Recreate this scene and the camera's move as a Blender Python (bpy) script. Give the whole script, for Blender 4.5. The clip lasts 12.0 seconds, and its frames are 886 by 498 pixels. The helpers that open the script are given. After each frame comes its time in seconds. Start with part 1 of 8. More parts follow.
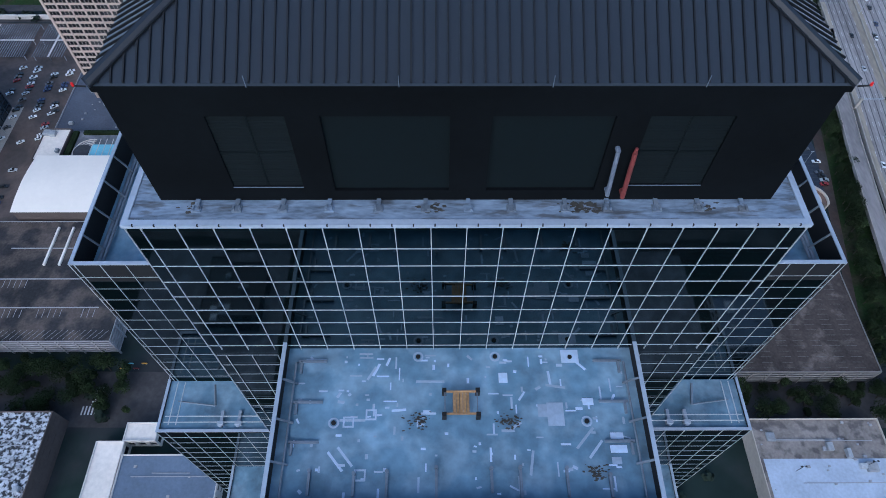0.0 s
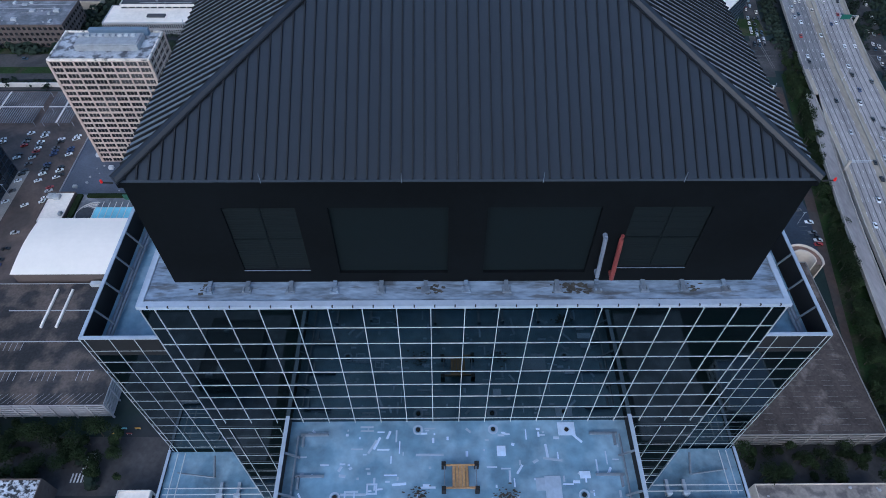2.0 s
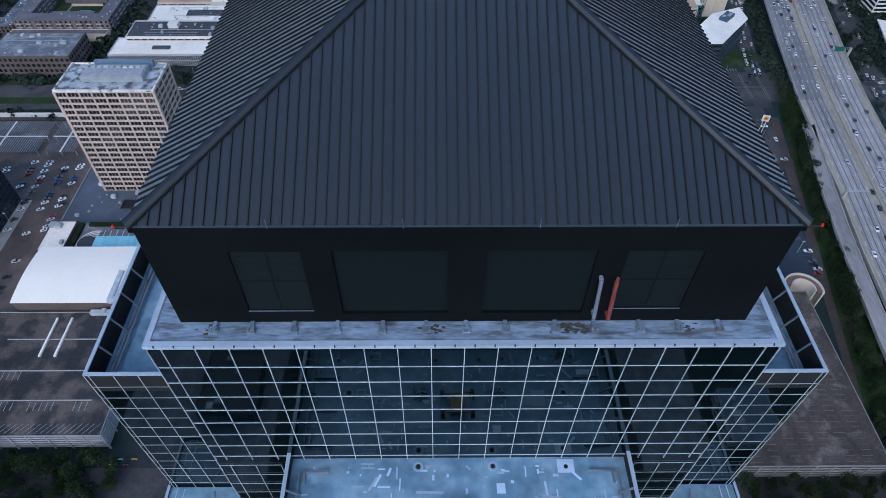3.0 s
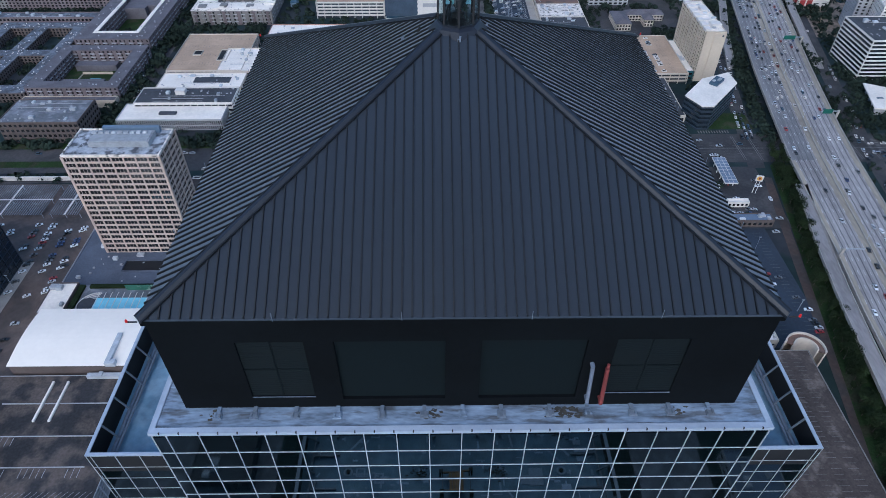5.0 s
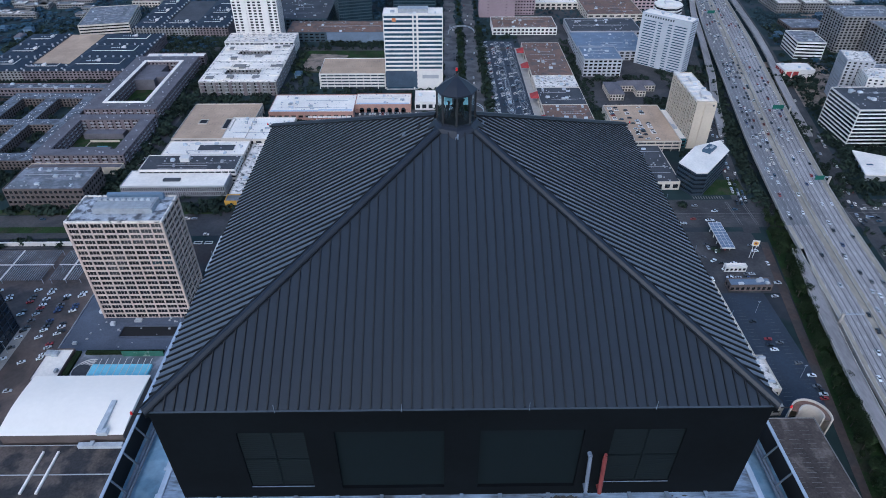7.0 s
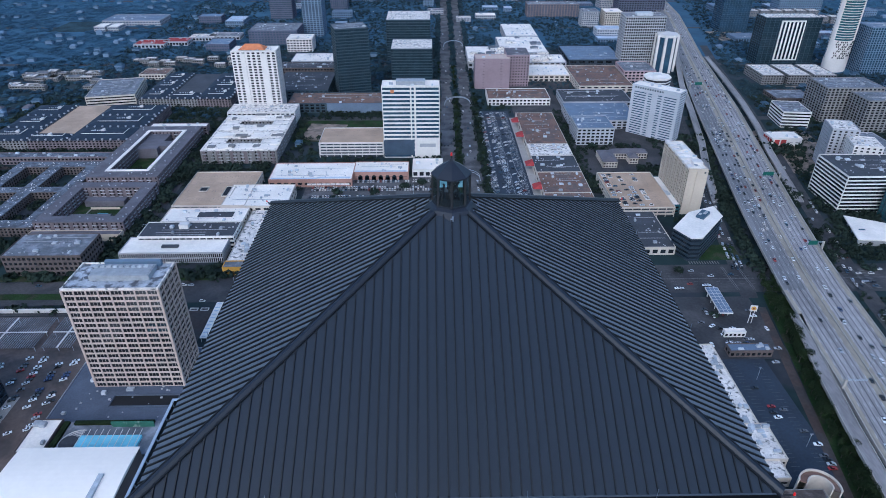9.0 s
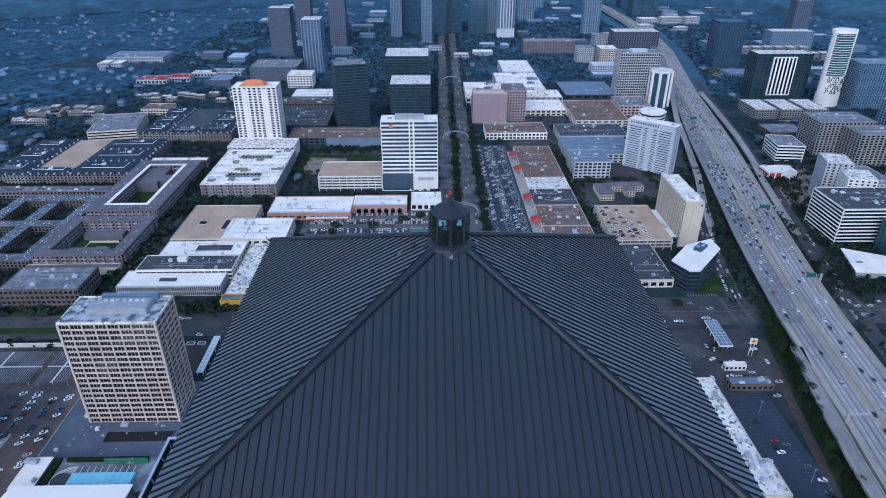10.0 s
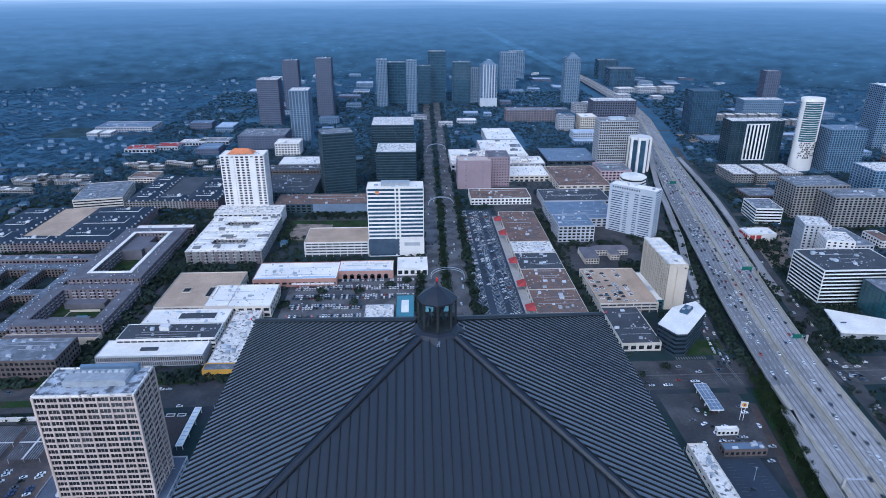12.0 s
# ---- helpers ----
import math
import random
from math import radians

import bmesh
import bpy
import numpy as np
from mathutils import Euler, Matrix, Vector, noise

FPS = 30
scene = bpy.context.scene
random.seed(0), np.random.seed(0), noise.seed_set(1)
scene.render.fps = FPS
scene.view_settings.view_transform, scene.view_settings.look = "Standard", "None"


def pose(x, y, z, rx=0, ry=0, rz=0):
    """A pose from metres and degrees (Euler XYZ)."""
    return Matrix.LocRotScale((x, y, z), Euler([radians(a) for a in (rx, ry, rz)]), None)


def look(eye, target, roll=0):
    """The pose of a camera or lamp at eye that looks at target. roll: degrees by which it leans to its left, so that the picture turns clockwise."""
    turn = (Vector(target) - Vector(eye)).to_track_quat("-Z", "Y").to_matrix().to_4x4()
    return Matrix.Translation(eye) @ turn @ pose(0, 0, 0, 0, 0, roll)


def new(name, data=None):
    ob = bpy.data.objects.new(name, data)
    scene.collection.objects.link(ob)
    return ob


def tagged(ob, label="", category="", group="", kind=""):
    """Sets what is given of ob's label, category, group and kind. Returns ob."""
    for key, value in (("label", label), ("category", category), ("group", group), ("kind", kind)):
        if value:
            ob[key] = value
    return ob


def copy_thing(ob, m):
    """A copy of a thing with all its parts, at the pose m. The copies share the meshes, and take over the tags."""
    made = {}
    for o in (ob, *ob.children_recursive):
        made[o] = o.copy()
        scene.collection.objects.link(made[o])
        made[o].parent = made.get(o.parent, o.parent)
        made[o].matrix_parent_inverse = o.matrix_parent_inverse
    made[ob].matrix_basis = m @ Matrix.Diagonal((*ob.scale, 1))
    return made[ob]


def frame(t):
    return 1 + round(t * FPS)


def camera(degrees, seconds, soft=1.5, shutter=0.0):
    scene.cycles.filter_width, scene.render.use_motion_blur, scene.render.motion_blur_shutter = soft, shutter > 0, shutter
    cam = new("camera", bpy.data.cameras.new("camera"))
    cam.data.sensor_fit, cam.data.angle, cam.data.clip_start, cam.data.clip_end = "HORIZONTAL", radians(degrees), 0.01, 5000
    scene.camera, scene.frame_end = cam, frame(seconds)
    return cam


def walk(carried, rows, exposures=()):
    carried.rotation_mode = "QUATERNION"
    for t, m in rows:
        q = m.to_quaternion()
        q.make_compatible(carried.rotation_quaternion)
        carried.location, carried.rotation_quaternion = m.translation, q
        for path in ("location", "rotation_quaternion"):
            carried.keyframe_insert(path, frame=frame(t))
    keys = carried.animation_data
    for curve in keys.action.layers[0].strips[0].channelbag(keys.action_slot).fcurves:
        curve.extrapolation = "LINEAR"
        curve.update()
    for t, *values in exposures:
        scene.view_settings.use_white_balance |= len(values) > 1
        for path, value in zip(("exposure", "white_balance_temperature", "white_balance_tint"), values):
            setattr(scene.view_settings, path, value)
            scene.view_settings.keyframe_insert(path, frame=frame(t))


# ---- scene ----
cam = camera(70.5, 12.0, soft=0.9)
PATH = [
    (0, (-1.178, -29.905, 274.77), (-1.166, -28.787, 273.111), 0.4),
    (0.5, (-1.235, -29.909, 275.195), (-1.219, -28.753, 273.563), 0.5),
    (1, (-1.212, -29.959, 275.639), (-1.196, -28.766, 274.034), 0.4),
    (1.5, (-1.218, -30.025, 276.091), (-1.201, -28.793, 274.516), 0.4),
    (2, (-1.223, -30.033, 276.552), (-1.205, -28.764, 275.006), 0.4),
    (2.5, (-1.251, -30.013, 277.011), (-1.232, -28.71, 275.493), 0.4),
    (3, (-1.233, -30.032, 277.506), (-1.215, -28.696, 276.017), 0.4),
    (5, (-1.103, -29.981, 279.456), (-1.084, -28.514, 278.097), 0.1),
    (5.5, (-1.105, -29.929, 279.906), (-1.084, -28.429, 278.584), 0.1),
    (6, (-1.104, -29.899, 280.334), (-1.082, -28.367, 279.048), 0.1),
    (6.5, (-1.074, -29.866, 280.728), (-1.051, -28.301, 279.484), 0.1),
    (7, (-1.088, -29.943, 281.059), (-1.065, -28.347, 279.854), 0.1),
    (9, (-0.993, -29.702, 281.853), (-0.96, -27.991, 280.819), 0.1),
    (9.5, (-1.011, -29.723, 281.999), (-0.975, -27.985, 281.008), 0.1),
    (10, (-1.023, -29.734, 282.197), (-0.984, -27.971, 281.253), 0.1),
    (10.5, (-1.023, -29.674, 282.46), (-0.98, -27.887, 281.563), 0.1),
    (11, (-1.031, -29.547, 282.675), (-0.979, -27.738, 281.823), 0.1),
    (11.5, (-1.031, -29.364, 282.912), (-0.964, -27.535, 282.105), 0.1),
    (12, (-1.03, -29.126, 283.194), (-0.945, -27.278, 282.434), 0.1),
]
EXPOSURE = [(0.0, 0.71, 5450, 8), (2.5, 0.74, 5500, 8), (5.0, 0.78, 5560, 8), (9.0, 0.84, 5260, 8), (12.0, 0.98, 5080, 8)]
walk(cam, [(t, look(eye, target, roll)) for t, eye, target, roll in PATH], EXPOSURE)

# ---- light: overcast late afternoon ----
SUN_EL, SUN_AZ = radians(38), radians(195)
world = bpy.data.worlds.new("world")
scene.world = world
world.use_nodes = True
wn = world.node_tree
sky = wn.nodes.new("ShaderNodeTexSky")
sky.sky_type = "NISHITA"
sky.sun_disc = False
sky.sun_elevation, sky.sun_rotation = SUN_EL, SUN_AZ
sky.air_density, sky.dust_density, sky.ozone_density = 1.2, 2.0, 1.5
wn.links.new(sky.outputs[0], wn.nodes["Background"].inputs["Color"])
wn.nodes["Background"].inputs["Strength"].default_value = 0.12
sun = new("sun", bpy.data.lights.new("sun", "SUN"))
sun.data.energy, sun.data.angle, sun.data.color = 0.5, radians(60), (1.0, 0.97, 0.93)
sun.matrix_world = look((0, 0, 900), Vector((0, 0, 900)) - Vector((math.sin(SUN_AZ) * math.cos(SUN_EL), math.cos(SUN_AZ) * math.cos(SUN_EL), math.sin(SUN_EL))))

# ---- materials ----
def mat(name, col, rough=0.8, var=0.22, scale=0.3, fine=6.0, bump=0.0, metal=0.0, ior=1.45, rand=0.0, col2=None, cover=0.5, stretch=(1, 1, 1), coat=0.0, sheen=0.0):
    """Two scales of noise over a base colour; col2 is a second colour in patches; rand varies from object to object."""
    m = bpy.data.materials.new(name)
    m.use_nodes = True
    nt = m.node_tree
    bsdf = nt.nodes["Principled BSDF"]
    tc = nt.nodes.new("ShaderNodeTexCoord")
    mp = nt.nodes.new("ShaderNodeMapping")
    mp.inputs["Scale"].default_value = stretch
    nt.links.new(tc.outputs["Object"], mp.inputs["Vector"])
    n1 = nt.nodes.new("ShaderNodeTexNoise")
    n1.inputs["Scale"].default_value, n1.inputs["Detail"].default_value = scale, 5
    n2 = nt.nodes.new("ShaderNodeTexNoise")
    n2.inputs["Scale"].default_value, n2.inputs["Detail"].default_value = fine, 3
    for n in (n1, n2):
        nt.links.new(mp.outputs[0], n.inputs["Vector"])
    add = nt.nodes.new("ShaderNodeMath")
    add.operation = "MULTIPLY_ADD"
    add.inputs[1].default_value = 0.6
    nt.links.new(n2.outputs["Fac"], add.inputs[0])
    nt.links.new(n1.outputs["Fac"], add.inputs[2])
    mr = nt.nodes.new("ShaderNodeMapRange")
    mr.inputs["From Min"].default_value, mr.inputs["From Max"].default_value = 0.55, 1.05
    mr.inputs["To Min"].default_value, mr.inputs["To Max"].default_value = 1 - var, 1 + var
    nt.links.new(add.outputs[0], mr.inputs["Value"])
    base = nt.nodes.new("ShaderNodeMix")
    base.data_type = "RGBA"
    base.inputs["A"].default_value = (*col, 1)
    base.inputs["B"].default_value = (*(col2 or col), 1)
    if col2:
        n3 = nt.nodes.new("ShaderNodeTexNoise")
        n3.inputs["Scale"].default_value, n3.inputs["Detail"].default_value = scale * 1.7, 6
        nt.links.new(mp.outputs[0], n3.inputs["Vector"])
        r3 = nt.nodes.new("ShaderNodeMapRange")
        r3.inputs["From Min"].default_value, r3.inputs["From Max"].default_value = cover - 0.06, cover + 0.06
        nt.links.new(n3.outputs["Fac"], r3.inputs["Value"])
        nt.links.new(r3.outputs[0], base.inputs["Factor"])
    else:
        base.inputs["Factor"].default_value = 0
    value = mr.outputs[0]
    if rand:
        info = nt.nodes.new("ShaderNodeObjectInfo")
        rr = nt.nodes.new("ShaderNodeMapRange")
        rr.inputs["To Min"].default_value, rr.inputs["To Max"].default_value = 1 - rand, 1 + rand
        nt.links.new(info.outputs["Random"], rr.inputs["Value"])
        mul = nt.nodes.new("ShaderNodeMath")
        mul.operation = "MULTIPLY"
        nt.links.new(mr.outputs[0], mul.inputs[0])
        nt.links.new(rr.outputs[0], mul.inputs[1])
        value = mul.outputs[0]
    tint = nt.nodes.new("ShaderNodeVectorMath")
    tint.operation = "SCALE"
    nt.links.new(base.outputs["Result"], tint.inputs[0])
    nt.links.new(value, tint.inputs["Scale"])
    nt.links.new(tint.outputs[0], bsdf.inputs["Base Color"])
    bsdf.inputs["Roughness"].default_value = rough
    bsdf.inputs["Metallic"].default_value = metal
    bsdf.inputs["IOR"].default_value = ior
    bsdf.inputs["Coat Weight"].default_value = coat
    bsdf.inputs["Sheen Weight"].default_value, bsdf.inputs["Sheen Roughness"].default_value = sheen, 0.6
    if bump:
        bp = nt.nodes.new("ShaderNodeBump")
        bp.inputs["Strength"].default_value, bp.inputs["Distance"].default_value = 0.6, bump
        nt.links.new(add.outputs[0], bp.inputs["Height"])
        nt.links.new(bp.outputs[0], bsdf.inputs["Normal"])
    return m


ROOF_METAL = mat("roof_metal", (0.0052, 0.0084, 0.0136), 0.38, 0.16, 0.12, 2.0, rand=0.09, bump=0.002, ior=1.33, sheen=0.54)
ROOF_METAL.node_tree.nodes["Principled BSDF"].inputs["Sheen Tint"].default_value = (0.66, 0.78, 1.0, 1)
# seams darker than the panels: the ribs' shade is in their colour
SHADED_SEAM = mat("shaded_seam_metal", (0.005, 0.0062, 0.0092), 0.55, 0.12, 0.2, 3.0)
RIDGE_METAL = mat("ridge_metal", (0.011, 0.0145, 0.024), 0.5, 0.15, 0.2, 3.0)
PENT = mat("penthouse_panel", (0.0033, 0.0046, 0.0062), 0.9, 0.3, 0.35, 3.0, ior=1.2)
LOUVER = mat("louver_metal", (0.0014, 0.0052, 0.0072), 0.8, 0.15, 0.5, 3.0, ior=1.3)
COPING = mat("coping_metal", (0.36, 0.42, 0.52), 0.5, 0.12, 0.4, 4.0)
MULLION = mat("mullion_metal", (0.54, 0.58, 0.62), 0.4, 0.08, 0.5, 4.0, metal=0.2)
MEMBRANE = mat("roof_membrane", (0.135, 0.24, 0.345), 0.55, 0.38, 0.3, 1.6, col2=(0.2, 0.31, 0.42), cover=0.52)
PATCH = mat("membrane_patch", (0.4, 0.5, 0.66), 0.6, 0.15, 0.6, 4.0, rand=0.3)
WALKWAY = mat("weathered_concrete", (0.2, 0.26, 0.35), 0.8, 0.5, 1.1, 6.0, col2=(0.1, 0.115, 0.14), cover=0.585, bump=0.01, stretch=(0.4, 1.5, 1))
STAIN = mat("rust_dirt", (0.062, 0.058, 0.052), 0.9, 0.4, 0.8, 5.0)
INNER = mat("parapet_lining", (0.012, 0.013, 0.016), 0.7, 0.2, 0.5, 3.0)
STRUT = mat("galvanised_strut", (0.2, 0.24, 0.3), 0.5, 0.2, 0.6, 5.0, metal=0.3)
TGLASS = mat("tower_glass", (0.0012, 0.003, 0.004), 0.03, 0.3, 0.05, 0.3, ior=1.54, rand=0.35)
TGLASS.node_tree.nodes["Principled BSDF"].inputs["Specular Tint"].default_value = (0.42, 0.86, 1.0, 1)
WOOD = mat("timber", (0.33, 0.2, 0.1), 0.8, 0.3, 1.0, 8.0, rand=0.15)
BLACK = mat("black_rubber", (0.01, 0.01, 0.012), 0.7, 0.2, 1.0, 8.0)
GREYPIPE = mat("grey_pipe", (0.17, 0.2, 0.26), 0.5, 0.15, 1.0, 6.0)
REDPIPE = mat("faded_red_pipe", (0.19, 0.042, 0.04), 0.6, 0.2, 1.0, 6.0)
LIME = mat("red_beacon", (0.7, 0.02, 0.02), 0.3, 0.1, 1.0, 6.0)
LANTERN_GLASS = bpy.data.materials.new("lantern_glass")
LANTERN_GLASS.use_nodes = True
lg = LANTERN_GLASS.node_tree.nodes["Principled BSDF"]
lg.inputs["Base Color"].default_value = (0.85, 0.95, 0.97, 1)
lg.inputs["Roughness"].default_value = 0.02
lg.inputs["Transmission Weight"].default_value = 1.0
lg.inputs["IOR"].default_value = 1.3

ASPHALT = mat("asphalt", (0.036, 0.035, 0.038), 0.85, 0.4, 0.03, 0.5, col2=(0.056, 0.052, 0.053), cover=0.52)
BLVD = mat("worn_boulevard_asphalt", (0.11, 0.105, 0.108), 0.85, 0.35, 0.03, 0.5, col2=(0.055, 0.053, 0.056), cover=0.52)
LOT_DARK = mat("dark_asphalt", (0.024, 0.034, 0.051), 0.8, 0.3, 0.04, 0.6)
LOT_BROWN = mat("brown_asphalt", (0.062, 0.042, 0.036), 0.85, 0.4, 0.03, 0.4, col2=(0.045, 0.038, 0.036), cover=0.5)
DECK = mat("freeway_concrete", (0.27, 0.25, 0.248), 0.8, 0.3, 0.05, 0.7, rand=0.16, stretch=(1, 0.2, 1))
WORN_DECK = mat("worn_freeway_lane", (0.1, 0.097, 0.104), 0.8, 0.35, 0.05, 0.7, rand=0.25, stretch=(1, 0.2, 1))
TAN_DECK = mat("tan_freeway_shoulder", (0.3, 0.26, 0.21), 0.8, 0.3, 0.05, 0.7, rand=0.1, stretch=(1, 0.2, 1))
OLD_LANE = mat("old_asphalt_lane", (0.165, 0.16, 0.165), 0.8, 0.3, 0.05, 0.7, rand=0.12, stretch=(1, 0.2, 1))
BARRIER = mat("barrier_concrete", (0.36, 0.33, 0.3), 0.8, 0.2, 0.1, 1.0)
FAINT = mat("faded_paint", (0.13, 0.125, 0.12), 0.8, 0.4, 0.2, 1.5)
MOTTLED = mat("mottled_roof", (0.5, 0.52, 0.56), 0.85, 0.3, 0.35, 1.6, col2=(0.035, 0.036, 0.04), cover=0.5)
DIRTROOF = mat("dirt_stained_deck", (0.055, 0.042, 0.037), 0.9, 0.5, 0.08, 0.9, col2=(0.12, 0.098, 0.085), cover=0.6)
DARKDECK = mat("dark_worn_deck", (0.026, 0.025, 0.028), 0.9, 0.5, 0.05, 0.9, col2=(0.085, 0.068, 0.06), cover=0.5)
DUSTY = mat("dusty_brown_roof", (0.24, 0.21, 0.19), 0.85, 0.3, 0.12, 0.9, col2=(0.12, 0.105, 0.1), cover=0.55)
PAINT = mat("road_paint", (0.55, 0.55, 0.55), 0.7, 0.3, 0.3, 2.0)
GRASS = mat("grass", (0.024, 0.044, 0.016), 0.9, 0.45, 0.05, 0.8, col2=(0.04, 0.042, 0.026), cover=0.55)
GROUND = mat("ground_cover", (0.018, 0.029, 0.026), 0.9, 0.4, 0.012, 0.08, col2=(0.036, 0.037, 0.04), cover=0.55, sheen=0.05)
# further groves: haze put into the leaf colour as blue
GROVE_HAZED = mat("hazed_grove_foliage", (0.033, 0.056, 0.068), 0.85, 0.55, 0.03, 0.25)
FOLIAGE = mat("foliage", (0.019, 0.03, 0.013), 0.75, 0.5, 0.15, 1.0, rand=0.4)
# woods turn bluer with distance: haze put into base colour and sheen
WOODS = mat("hazed_woods_foliage", (0.021, 0.043, 0.06), 0.85, 0.6, 0.012, 0.05, sheen=0.16)
WOODS_MID = mat("hazed_woods_mid", (0.0195, 0.047, 0.075), 0.85, 0.5, 0.012, 0.05, sheen=0.2)
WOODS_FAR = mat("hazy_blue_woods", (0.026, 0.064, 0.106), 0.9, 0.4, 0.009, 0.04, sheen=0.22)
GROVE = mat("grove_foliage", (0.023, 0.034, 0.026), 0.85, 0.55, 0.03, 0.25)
for m in (GRASS, GROUND, FOLIAGE, WOODS, WOODS_MID, WOODS_FAR, GROVE, GROVE_HAZED):
    m.node_tree.nodes["Principled BSDF"].inputs["Specular IOR Level"].default_value = 0.08
    m.node_tree.nodes["Principled BSDF"].inputs["Sheen Tint"].default_value = (0.35, 0.65, 1.0, 1)
BARK = mat("bark", (0.07, 0.055, 0.045), 0.9, 0.3, 1.0, 6.0)
WHITE = mat("white_roof", (0.78, 0.71, 0.64), 0.7, 0.14, 0.05, 0.6)
WHITE_WORN = mat("worn_white_roof", (0.68, 0.62, 0.57), 0.8, 0.25, 0.2, 1.4, col2=(0.1, 0.095, 0.09), cover=0.59)
GREYROOF = mat("grey_roof", (0.13, 0.14, 0.16), 0.85, 0.3, 0.08, 0.7, col2=(0.21, 0.22, 0.25), cover=0.54)
DARKROOF = mat("dark_roof", (0.05, 0.053, 0.062), 0.85, 0.3, 0.06, 0.6)
SLATE = mat("slate_roof", (0.015, 0.026, 0.044), 0.85, 0.25, 0.1, 1.0)
BROWNROOF = mat("brown_roof", (0.17, 0.1, 0.075), 0.85, 0.3, 0.05, 0.5, col2=(0.11, 0.08, 0.07), cover=0.54)
TANROOF = mat("tan_deck", (0.4, 0.285, 0.2), 0.85, 0.22, 0.05, 0.6)
PALEBLUE = mat("pale_blue_sheet", (0.42, 0.48, 0.58), 0.5, 0.15, 0.1, 0.8)
BLUEROOF = mat("blue_roof", (0.13, 0.17, 0.235), 0.6, 0.2, 0.08, 0.8)
MURAL = mat("green_mural", (0.04, 0.14, 0.1), 0.7, 0.3, 0.12, 0.8, col2=(0.35, 0.4, 0.34), cover=0.56)
REDROOF = mat("red_tile_roof", (0.3, 0.035, 0.035), 0.8, 0.25, 0.2, 2.0)
ORANGEROOF = mat("orange_tile_roof", (0.55, 0.19, 0.08), 0.8, 0.2, 0.2, 2.0)
PINKSTONE = mat("pink_precast", (0.48, 0.375, 0.32), 0.8, 0.12, 0.05, 0.8)
PALEWALL = mat("pale_grey_wall", (0.42, 0.44, 0.48), 0.7, 0.1, 0.05, 0.6)
WHITEWALL = mat("white_wall", (0.64, 0.6, 0.57), 0.7, 0.1, 0.05, 0.6)
BEIGE = mat("beige_wall", (0.5, 0.44, 0.38), 0.8, 0.14, 0.05, 0.6)
BRICK = mat("brick_wall", (0.15, 0.1, 0.088), 0.85, 0.2, 0.08, 1.2)
BROWNWALL = mat("brown_wall", (0.1, 0.078, 0.072), 0.85, 0.2, 0.06, 0.8)
PINKWALL = mat("mauve_wall", (0.38, 0.27, 0.28), 0.8, 0.12, 0.05, 0.6)
GREYWALL = mat("grey_concrete_wall", (0.34, 0.34, 0.36), 0.8, 0.15, 0.05, 0.6)
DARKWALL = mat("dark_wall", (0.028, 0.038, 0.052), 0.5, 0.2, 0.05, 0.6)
# dark glass and walls further off, lifted to blue-green to imitate haze
HAZED_DARK_GLASS = mat("hazed_dark_glass", (0.019, 0.037, 0.051), 0.2, 0.35, 0.1, 0.8, ior=1.6)
HAZED_DARK_BAND = mat("hazed_dark_spandrel", (0.034, 0.056, 0.074), 0.5, 0.2, 0.05, 0.6)
# bluer still for the farthest dark glass blocks, haze in the colour
HAZED_BLUE_GLASS = mat("hazed_blue_glass", (0.03, 0.062, 0.1), 0.25, 0.4, 0.05, 0.4, ior=1.6)
HAZED_BLUE_BAND = mat("hazed_blue_spandrel", (0.036, 0.07, 0.11), 0.5, 0.2, 0.05, 0.6)
WINDOW = mat("window_glass", (0.018, 0.022, 0.028), 0.08, 0.5, 0.25, 1.2, ior=1.7)
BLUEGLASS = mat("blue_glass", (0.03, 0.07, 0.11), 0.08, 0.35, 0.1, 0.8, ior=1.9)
TEALGLASS = mat("teal_glass", (0.035, 0.11, 0.13), 0.08, 0.35, 0.1, 0.8, ior=1.9)
BLACKGLASS = mat("black_glass", (0.012, 0.022, 0.034), 0.06, 0.3, 0.1, 0.8, ior=1.7)
COURTROOF = mat("blue_grey_flat_roof", (0.125, 0.14, 0.172), 0.85, 0.4, 0.1, 0.8, col2=(0.07, 0.078, 0.095), cover=0.52)
STAINED = mat("stained_roof", (0.36, 0.38, 0.42), 0.85, 0.4, 0.12, 0.9, col2=(0.09, 0.095, 0.11), cover=0.53)
UNIT = mat("rooftop_unit", (0.4, 0.42, 0.45), 0.6, 0.2, 0.3, 2.0, rand=0.3)
GREIGE = mat("greige_wall", (0.2, 0.19, 0.185), 0.8, 0.15, 0.05, 0.6)
MAUVEBRICK = mat("mauve_brick", (0.155, 0.125, 0.133), 0.85, 0.2, 0.08, 1.2)
MAUVEROOF = mat("mauve_grey_roof", (0.115, 0.107, 0.123), 0.85, 0.25, 0.1, 1.0)
SALMON = mat("salmon_wall", (0.34, 0.19, 0.15), 0.8, 0.15, 0.08, 0.8)
# blue tones carry haze on far walls; also used on truly blue parts
BLUE_HAZE_FRAME = mat("blue_grey_haze_frame", (0.135, 0.195, 0.275), 0.6, 0.15, 0.05, 0.6)
BLUE_HAZE_BAND = mat("dark_blue_haze_band", (0.042, 0.082, 0.125), 0.6, 0.15, 0.05, 0.6)
MAUVEHOTEL = mat("mauve_hotel_brick", (0.27, 0.2, 0.22), 0.8, 0.12, 0.05, 0.6)
# far brown walls tinted plum and their glass paled to imitate haze
PLUM_HAZE = mat("plum_haze_wall", (0.085, 0.092, 0.135), 0.7, 0.15, 0.05, 0.6)
PLUM_HAZE_GLASS = mat("plum_haze_glass", (0.06, 0.085, 0.122), 0.2, 0.2, 0.1, 0.8, ior=1.5)
